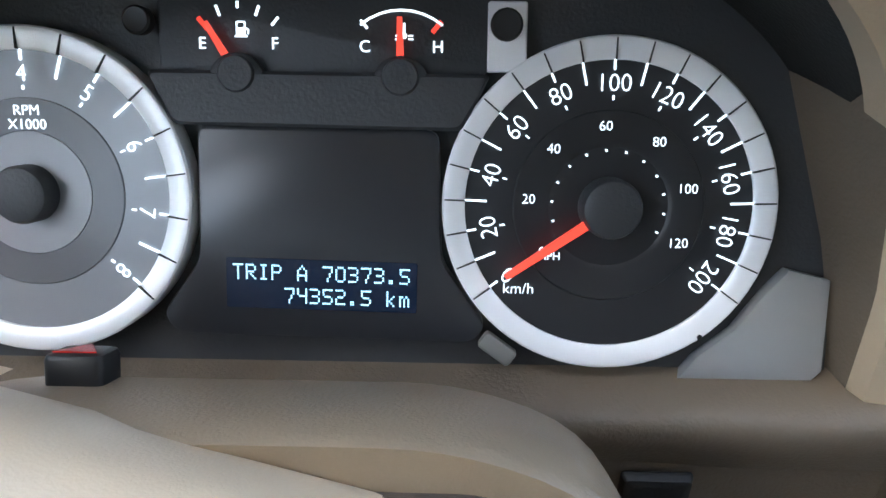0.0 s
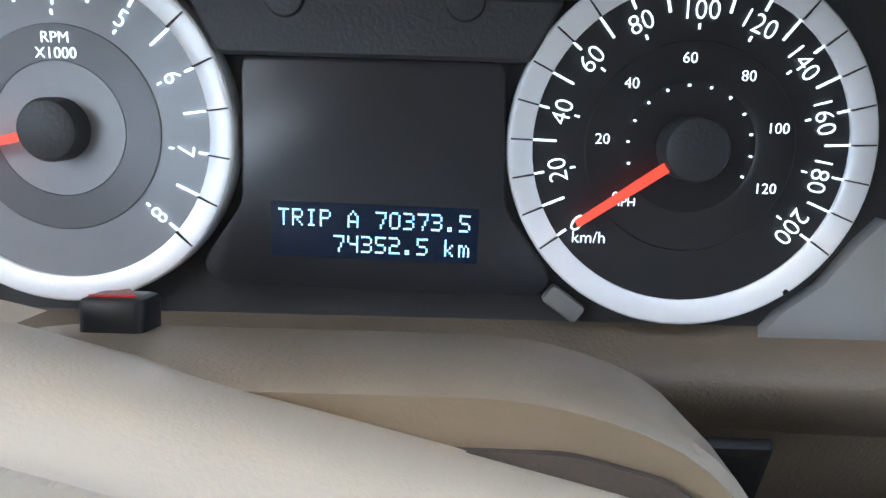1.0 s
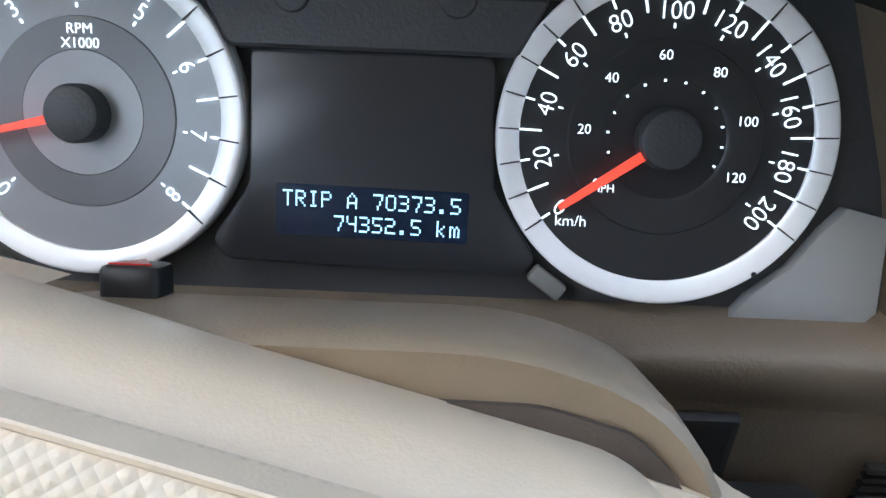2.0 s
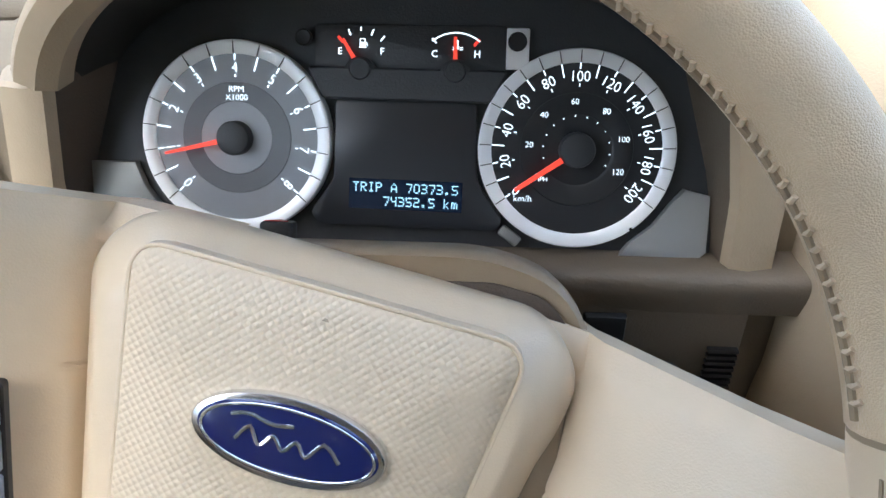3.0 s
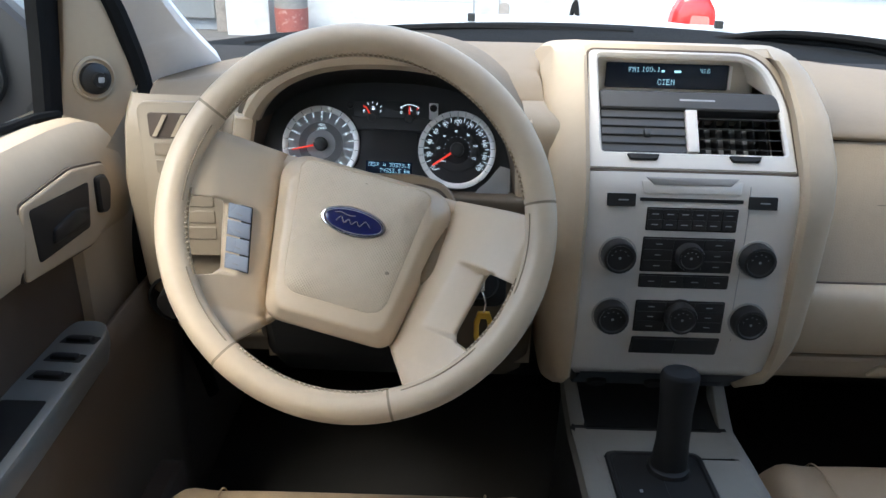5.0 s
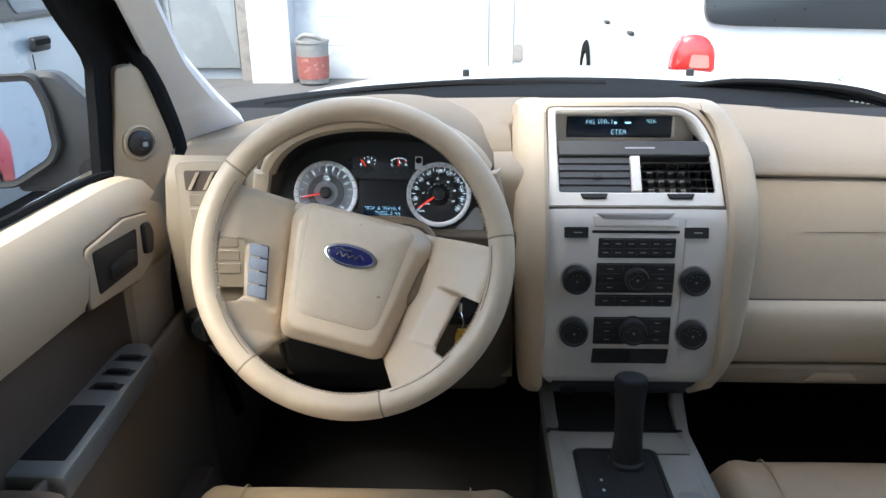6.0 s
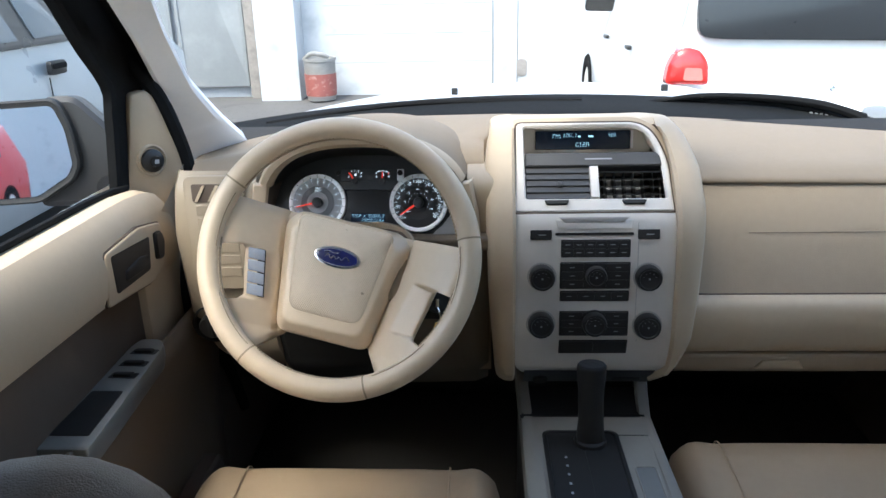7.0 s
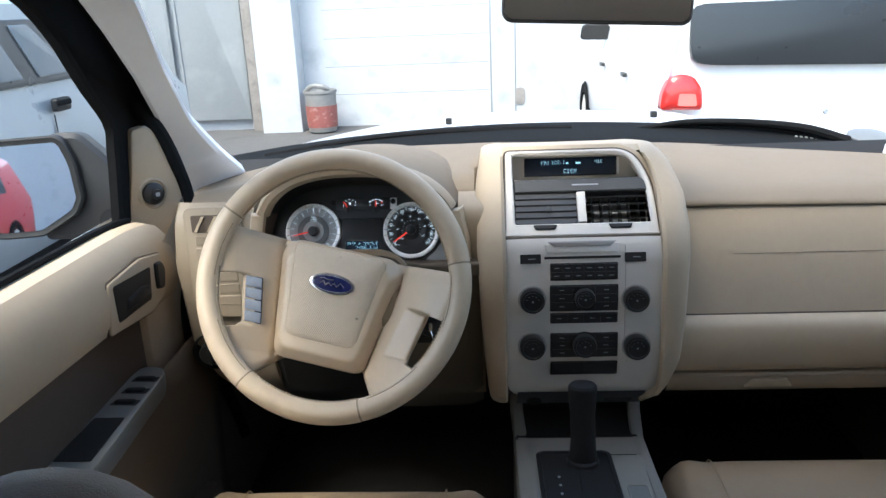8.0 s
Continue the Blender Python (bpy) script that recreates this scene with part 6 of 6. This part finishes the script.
for k, yy in enumerate((0.050, 0.086, 0.124)):
    b = bmesh.new()
    slab(b, rounded([(-0.026, yy - 0.008), (0.016, yy - 0.010), (0.018, yy + 0.006), (-0.022, yy + 0.010)], 0.003), [(0, -0.001), (0, 0.0012)], MA)
    sw = part("switch_well", b, BLACK, ar)
    b = bmesh.new()
    slab(b, rounded([(-0.020, yy - 0.005), (0.010, yy - 0.006), (0.012, yy + 0.004), (-0.017, yy + 0.006)], 0.002), [(0, 0.001), (0.001, 0.005), (0.003, 0.006)], MA)
    part("window_switch", b, BLACK_SATIN, sw, "black window switch")
b = bmesh.new()
slab(b, rr(0.50, 0.13, 0.03), [(0, 0), (0, 0.05), (0.006, 0.055)], Matrix(((0, 0, 1, -0.335), (1, 0, 0, -0.05), (0, 1, 0, 0.60), (0, 0, 0, 1))))
part("map_pocket", b, BROWN, door, "dark map pocket")
# window frame, glass and seals
rows = []
for i in range(25):
    z = 1.165 + (1.60 - 1.165) * i / 24
    yl = lerp(z, (1.17, 1.27, 1.335, 1.36, 1.41, 1.44, 1.48, 1.52, 1.537, 1.57, 1.60), (0.188, 0.203, 0.208, 0.185, 0.128, 0.098, 0.058, 0.004, -0.03, -0.11, -0.24))
    yr = lerp(z, (1.17, 1.25, 1.30, 1.34, 1.40, 1.54, 1.60), (0.250, 0.272, 0.33, 0.36, 0.36, 0.27, 0.18))
    x = lerp(z, (1.17, 1.3, 1.4, 1.54, 1.66), (-0.392, -0.387, -0.377, -0.358, -0.322))
    rows.append([(x - 0.012, yl, z), (x, yl + 0.004, z), (x + 0.002, yl + 0.016, z), (x - 0.003, yl + 0.020, z), (x - 0.003, yr - 0.004, z), (x - 0.02, yr, z)])
part("window_frame", loft(bmesh.new(), rows), BLACK_RUBBER, door, "black window frame")
b = bmesh.new()
tube(b, [(-0.388, 0.215, 1.172), (-0.388, 0.16, 1.181), (-0.388, 0.08, 1.186), (-0.388, -0.2, 1.194), (-0.388, -0.62, 1.209)], 0.006, 8)
part("window_seal", b, BLACK_RUBBER, door, "black rubber window seal")
rows = [[(-0.400, 0.29, 1.21), (-0.390, 0.24, 1.36), (-0.350, 0.06, 1.54)], [(-0.402, -0.1, 1.21), (-0.388, -0.1, 1.42), (-0.335, -0.1, 1.62)], [(-0.402, -0.62, 1.21), (-0.388, -0.62, 1.42), (-0.33, -0.62, 1.65)]]
o = part("window_glass", loft(bmesh.new(), rows), GLASS, door, "clear side window glass")
o.visible_shadow = False
# black gap seal between door and dash
b = bmesh.new()
tube(b, smooth_path([(-0.392, 0.300, 1.385), (-0.366, 0.300, 1.345), (-0.349, 0.309, 1.312), (-0.336, 0.322, 1.26), (-0.326, 0.337, 1.180), (-0.322, 0.312, 1.10), (-0.322, 0.252, 1.007), (-0.322, 0.244, 0.94), (-0.322, 0.266, 0.876), (-0.322, 0.376, 0.75), (-0.322, 0.45, 0.6)], 6), 0.014, 8)
part("door_seal", b, BLACK_RUBBER, shell, "black rubber door seal")

# outer side of our own car, seen in the door mirror
b = bmesh.new()
slab(b, rounded([(-2.4, 0.35), (0.75, 0.35), (0.95, 0.75), (0.7, 1.10), (0.3, 1.17), (-2.4, 1.20)], 0.05), [(0, -0.02), (0.01, 0.0), (0.05, 0.012)], Matrix(((0, 0, -1, -0.45), (1, 0, 0, 0), (0, 1, 0, 0), (0, 0, 0, 1))))
part("outer_side", b, PAINT, shell, "pale silver outer door skin")
for y in (-0.55, -1.6):
    b = bmesh.new()
    tube(b, smooth_path([(-0.455, y - 0.09, 1.02), (-0.50, y - 0.06, 1.02), (-0.50, y + 0.06, 1.02), (-0.455, y + 0.09, 1.02)], 5), 0.012, 10)
    part("outer_handle", b, CHROME, shell, "chrome outer door handle")

# ---- mirrors ----
mir_in = thing("rear_view_mirror", (0.40, 0.13, 1.52), "black framed rear-view mirror on the windscreen", "mirror")
MM = basis((0.402, 0.115, 1.512), (1, 0.0, -0.055), (0, 0.12, 1))
b = bmesh.new()
slab(b, rr(0.272, 0.078, 0.016), [(0.010, -0.03), (0.002, -0.012), (0, 0.0), (0.002, 0.003), (0.0045, 0.0035)], MM)
part("mirror_housing", b, BLACK_SATIN, mir_in, "black mirror housing")
b = bmesh.new()
slab(b, rr(0.262, 0.068, 0.013), [(0, 0.003), (0, 0.0042)], MM)
part("mirror_glass", b, MIRROR, mir_in, "mirror glass")
b = bmesh.new()
tube(b, [(0.402, 0.14, 1.515), (0.40, 0.19, 1.555), (0.398, 0.21, 1.575)], 0.011, 10)
part("mirror_stalk", b, BLACK_SATIN, mir_in)
mir_out = thing("door_mirror", (-0.62, 0.5, 1.1), "door mirror in a dark housing outside the window", "mirror")
MO = basis((-0.735, 0.55, 1.165), (1, 0.12, 0), (0, 0.10, 1))
b = bmesh.new()
mo = rounded([(-0.12, -0.100), (-0.010, -0.097), (0.060, -0.055), (0.073, -0.03), (0.067, 0.045), (0.048, 0.094), (-0.12, 0.088)], [0.03, 0.012, 0.01, 0.008, 0.02, 0.012, 0.03])
slab(b, offset(mo, -0.015), [(0.05, -0.10), (0.012, -0.06), (0, -0.02), (0, 0.006), (0.004, 0.010), (0.010, 0.008)], MO)
part("mirror_housing", b, BLACK, mir_out, "dark mirror housing")
b = bmesh.new()
slab(b, mo, [(0, 0.005), (0, 0.0095)], MO)
part("mirror_glass", b, MIRROR, mir_out, "mirror glass")
b = bmesh.new()
slab(b, rounded([(-0.02, -0.125), (0.17, -0.125), (0.185, -0.03), (0.150, 0.045), (0.085, 0.112), (0.02, 0.112)], 0.02), [(0.02, -0.09), (0, -0.06), (0, -0.022), (0.012, -0.012)], MO)
part("mirror_arm", b, BLACK_SATIN, mir_out, "broad dark foot of the mirror")
b = bmesh.new()
tube(b, smooth_path([(-0.60, 0.575, 1.08), (-0.50, 0.46, 1.10), (-0.41, 0.30, 1.13)], 5), 0.03, 12, flat=0.8)
part("bracket", b, BLACK_RUBBER, mir_out)

# ---- surroundings ----
GZ0 = 0.0
b = bmesh.new()
rows = [[(x, y, GZ0) for x in (-3000, -30, -8, 0, 8, 30, 3000)] for y in (-3000, -30, -8, 0, 12, 40, 3000)]
tagged(part("ground", loft(b, rows), CONCRETE), "bare grey concrete yard ground", "ground", kind="structure")
wallN = tagged(part("wall_north", slab(bmesh.new(), rr(22, 4.6, 0.01), [(0, 0), (0, 0.25)], basis((4, 9.3, 2.3), (1, 0, 0), (0, 0, 1))), WALL), "whitewashed block wall with stains", "wall", kind="structure")
tagged(part("wall_west", slab(bmesh.new(), rr(24, 4.6, 0.01), [(0, 0), (0, 0.25)], basis((-6.5, 0, 2.3), (0, -1, 0), (0, 0, 1))), WALL), "whitewashed side wall", "wall", kind="structure")
tagged(part("wall_east", slab(bmesh.new(), rr(30, 4.6, 0.01), [(0, 0), (0, 0.25)], basis((11, -1, 2.3), (0, 1, 0), (0, 0, 1))), WALL), "whitewashed side wall", "wall", kind="structure")
tagged(part("wall_south", slab(bmesh.new(), rr(20, 2.4, 0.01), [(0, 0), (0, 0.25)], basis((3, -15, 1.2), (-1, 0, 0), (0, 0, 1))), WALL), "whitewashed back wall", "wall", kind="structure")
# pillar, stained post and metal door
b = bmesh.new()
slab(b, rr(0.52, 0.4, 0.01), [(0, 0), (0, 4.5)], T(-2.33, 8.85))
tagged(part("pillar", b, WALL), "square white wall pillar", "pillar", kind="structure")
b = bmesh.new()
slab(b, rr(0.17, 0.12, 0.004), [(0, 0), (0, 4.5)], T(-2.70, 8.95))
tagged(part("trim_post", b, RUST), "brown stained upright post", "post", kind="structure")
gatep = thing("metal_gate", (-3.3, 9.0, 0), "grey painted metal gate leaf", "gate")
for k in range(2):
    b = bmesh.new()
    soft_block(0.88, 2.9, 0.04, 0.01, basis((-3.25 - 0.95 * k, 9.0, 1.60), (1, 0, 0), (0, 0, 1)), bm=b)
    part("leaf", b, WALL_GREY, gatep)
    for s in (-1, 1):
        b = bmesh.new()
        soft_block(0.04, 2.9, 0.02, 0.004, basis((-3.25 - 0.95 * k + s * 0.42, 8.96, 1.60), (1, 0, 0), (0, 0, 1)), bm=b)
        part("stile", b, WALL_GREY, gatep)
# seams in the wall's panels
for x in (0.72, 0.40):
    b = bmesh.new()
    soft_block(0.02, 4.4, 0.008, 0.002, basis((x, 9.052, 2.25), (1, 0, 0), (0, 0, 1)), bm=b)
    part("trim_joint", b, WALL_GREY, wallN)
for k in range(7):
    b = bmesh.new()
    soft_block(2.15, 0.008, 0.004, 0.002, basis((-0.70, 9.052, 0.42 + 0.36 * k), (1, 0, 0), (0, 0, 1)), 0.001, bm=b)
    part("course_joint", b, WALL_GREY, wallN)
b = bmesh.new()
soft_block(0.13, 0.22, 0.012, 0.05, basis((0.78, 9.05, 0.32), (1, 0, 0), (0, 0, 1)), bm=b)
part("lock_plate", b, RUST, wallN)
bk = thing("paint_bucket", (-1.81, 8.6, 0), "dirty white paint bucket with red label", "bucket")
b = bmesh.new()
lathe(b, [(0.175, 0), (0.18, 0.02), (0.20, 0.48), (0.212, 0.485), (0.212, 0.52), (0.19, 0.52), (0.185, 0.47), (0, 0.46)], 36, T(-1.79, 8.6, 0.02))
part("bucket_body", b, BUCKET_W, bk)
b = bmesh.new()
lathe(b, [(0.187, 0.06), (0.1935, 0.06), (0.2025, 0.33), (0.196, 0.33)], 36, T(-1.79, 8.6, 0.02))
part("bucket_label", b, BUCKET_R, bk, "faded red label")
b = bmesh.new()
tube(b, smooth_path([(-1.96, 8.5, 0.53), (-1.86, 8.45, 0.60), (-1.73, 8.45, 0.59), (-1.66, 8.5, 0.55)], 5), 0.03, 8)
part("rags", b, BUCKET_W, bk, "rags on top")


def car(name, at, turn, L, W, H, paint, label, hoods):
    """A plain parked car: body shell with a glasshouse, wheels and lamps."""
    M0 = Matrix.Translation(at) @ RZ(turn)
    c = thing(name, at, label, "car", "parked cars")
    rows = []
    stations = hoods
    for x, zb, zt, zr, wt in stations:
        hw = W / 2
        row = [(x, -hw * 0.93, 0.28), (x, -hw, 0.42), (x, -hw, zb * 0.75), (x, -hw * 0.985, zb), (x, -hw * wt, zt - 0.05), (x, -hw * wt * 0.86, zt), (x, hw * wt * 0.86, zt), (x, hw * wt, zt - 0.05), (x, hw * 0.985, zb), (x, hw, zb * 0.75), (x, hw, 0.42), (x, hw * 0.93, 0.28)]
        rows.append([M0 @ Vector(p) for p in row])
    o = part("body", loft(bmesh.new(), rows, caps=True), paint, c)
    for x in (-L * 0.30, L * 0.30):
        for s in (-1, 1):
            b = bmesh.new()
            lathe(b, [(0, -0.1), (0.30, -0.1), (0.34, -0.06), (0.34, 0.06), (0.30, 0.1), (0.2, 0.1), (0.19, 0.07), (0, 0.07)], 32, M0 @ T(x, s * (W / 2 - 0.08), 0.34) @ Matrix.Rotation(radians(-90 * s), 4, "X"))
            wh = part("wheel", b, BLACK_RUBBER, c, "black tyre")
            b = bmesh.new()
            lathe(b, [(0.19, 0.07), (0.19, 0.085), (0.12, 0.10), (0.05, 0.105), (0, 0.105)], 10, M0 @ T(x, s * (W / 2 - 0.08), 0.34) @ Matrix.Rotation(radians(-90 * s), 4, "X"))
            part("rim", b, SILVER, wh, "silver wheel rim")
    return c, M0


def pane(c, M, poly, name="window", material=TINT, label="dark tinted window", r=0.05, t=0.012):
    b = bmesh.new()
    slab(b, rounded(poly, r), [(0, -0.03), (0, t), (0.012, t + 0.004)], M)
    return part(name, b, material, c, label)


SUV = ((-2.15, 0.95, 1.05, 0, 0.95), (-2.2, 1.0, 1.62, 0, 0.86), (-2.0, 1.02, 1.78, 0, 0.84), (0.3, 1.0, 1.78, 0, 0.84), (0.75, 1.0, 1.70, 0, 0.84), (1.35, 1.0, 1.06, 0, 0.90), (2.0, 0.95, 0.98, 0, 0.9), (2.2, 0.7, 0.75, 0, 0.9))
# white car ahead, its tail towards us
van, VM = car("white_car", (2.32, 5.98, 0), 90, 4.4, 1.86, 1.78, PAINT_WHITE, "white car with tinted rear window and red tail lamps", SUV)
RV = basis((0, 3.77, 1.0), (1, 0, 0), (0, 0.09, 1))
pane(van, RV, [(1.545, 0.105), (1.70, 0.087), (3.05, 0.05), (3.08, 0.45), (2.98, 0.58), (1.66, 0.58), (1.53, 0.46), (1.53, 0.25)], r=0.10)
for x0, s in ((1.483, 1), (3.155, -1)):
    b = bmesh.new()
    slab(b, rounded([(x0 - 0.13 * s, -0.172), (x0 + 0.13 * s, -0.18), (x0 + 0.124 * s, -0.05), (x0 + 0.07 * s, 0.025), (x0 - 0.01 * s, 0.045), (x0 - 0.075 * s, 0.02), (x0 - 0.116 * s, -0.06)][::s], 0.03), [(0, -0.05), (0, 0.03), (0.02, 0.05), (0.05, 0.056)], RV)
    tl = part("tail_lamp", b, LAMP_RED, van, "rounded red tail lamp")
    b = bmesh.new()
    slab(b, rounded([(x0 - 0.03 * s, -0.150), (x0 + 0.09 * s, -0.155), (x0 + 0.08 * s, -0.08), (x0 - 0.02 * s, -0.075)][::s], 0.015), [(0, 0.05), (0, 0.058)], RV)
    part("lens", b, LAMP_CLEAR, tl, "pale clear part of the lamp")
b = bmesh.new()
lathe(b, [(0.018, 0), (0.018, 0.012), (0.012, 0.014), (0.012, 0.006), (0, 0.006)], 20, RV @ T(2.37, -0.215, 0.0))
part("tail_lock", b, CHROME, van, "round tailgate lock")
b = bmesh.new()
slab(b, rr(1.75, 0.22, 0.05, 2.32, -0.52), [(0, -0.05), (0, 0.10), (0.03, 0.13)], RV)
part("bumper", b, PAINT_WHITE, van, "white rear bumper")
LV = basis((1.40, 0, 0), (0, -1, 0), (0.07, 0, 1))
for y0, y1 in ((-4.25, -5.45), (-5.55, -6.35)):
    pane(van, LV, [(min(y0, y1), 1.08), (max(y0, y1), 1.08), (max(y0, y1) - 0.08, 1.55), (min(y0, y1) + 0.08, 1.55)], material=GLASS_GLARE, label="side window with a pale painted reflection")
for y in (5.05, 6.1):
    b = bmesh.new()
    soft_block(0.14, 0.03, 0.03, 0.01, basis((1.385, y, 0.93), (0, -1, 0), (0, 0, 1)), bm=b)
    part("door_handle", b, BLACK_SATIN, van, "dark door handle")
b = bmesh.new()
slab(b, rounded([(-0.16, -0.06), (0.10, -0.07), (0.13, 0.0), (0.10, 0.07), (-0.14, 0.075)], 0.04), [(0.03, -0.10), (0, -0.05), (0, 0.0), (0.01, 0.01)], basis((1.34, 6.2, 1.21), (1, 0, 0), (0, 0, 1)))
part("door_mirror", b, BLACK_SATIN, van, "dark door mirror")
# car beside us
HATCH = ((-2.0, 0.8, 0.9, 0, 0.92), (-2.05, 0.95, 1.1, 0, 0.88), (-1.75, 1.0, 1.55, 0, 0.80), (-1.2, 1.0, 1.66, 0, 0.78), (0.3, 0.98, 1.66, 0, 0.78), (0.65, 0.98, 1.58, 0, 0.79), (1.35, 0.97, 1.04, 0, 0.88), (1.95, 0.9, 0.94, 0, 0.88), (2.1, 0.6, 0.66, 0, 0.88))
gcar, GM = car("grey_car", (-3.08, 3.2, 0), -90, 4.2, 1.76, 1.66, PAINT_GREY, "pale grey car parked alongside", HATCH)
GS = basis((-2.19, 0, 0), (0, 1, 0), (-0.27, 0, 1))
GW = basis((-2.205, 0, 0.98), (0, 1, 0), (-0.27, 0, 1))
band = pane(gcar, GW, [(1.7, 0.20), (3.67, 0.20), (3.40, 0.56), (1.8, 0.56)], name="window_band", label="black window surround")
for quad in ([(1.8, 0.235), (3.05, 0.235), (2.95, 0.53), (1.86, 0.53)], [(3.205, 0.235), (3.56, 0.235), (3.31, 0.53), (3.12, 0.53)]):
    pane(band, GW, quad, name="pane", material=GLASS_SKY_GREY, label="side window with a grey painted sky reflection", r=0.02, t=0.022)
for y in (3.27, 2.1):
    b = bmesh.new()
    soft_block(0.16, 0.075, 0.03, 0.02, basis((-2.203, y, 1.05), (0, 1, 0), (0, 0, 1)), bm=b)
    hn = part("door_handle", b, BLACK_SATIN, gcar, "black door handle")
    b = bmesh.new()
    soft_block(0.14, 0.03, 0.01, 0.01, basis((-2.172, y, 1.06), (0, 1, 0), (0, 0, 1)), bm=b)
    part("grip", b, BLACK_RUBBER, hn)
for y in (3.20, 3.95):
    b = bmesh.new()
    soft_block(0.008, 0.6, 0.004, 0.002, basis((-2.203, y, 0.70), (0, 1, 0), (0, 0, 1)), bm=b)
    part("door_gap", b, BLACK_RUBBER, gcar)

# red car behind us, seen in the door mirror
rcar, RM = car("red_car", (-5.1, -8.0, 0), 90, 4.2, 1.76, 1.5, PAINT_RED, "red car parked behind", HATCH)
for y0, y1 in ((-9.1, -8.1), (-7.95, -6.9)):
    pane(rcar, basis((-4.215, 0, 0.98), (0, 1, 0), (-0.27, 0, 1)), [(y0, 0.07), (y1, 0.07), (y1 - 0.05, 0.5), (y0 + 0.05, 0.5)], label="dark side window")
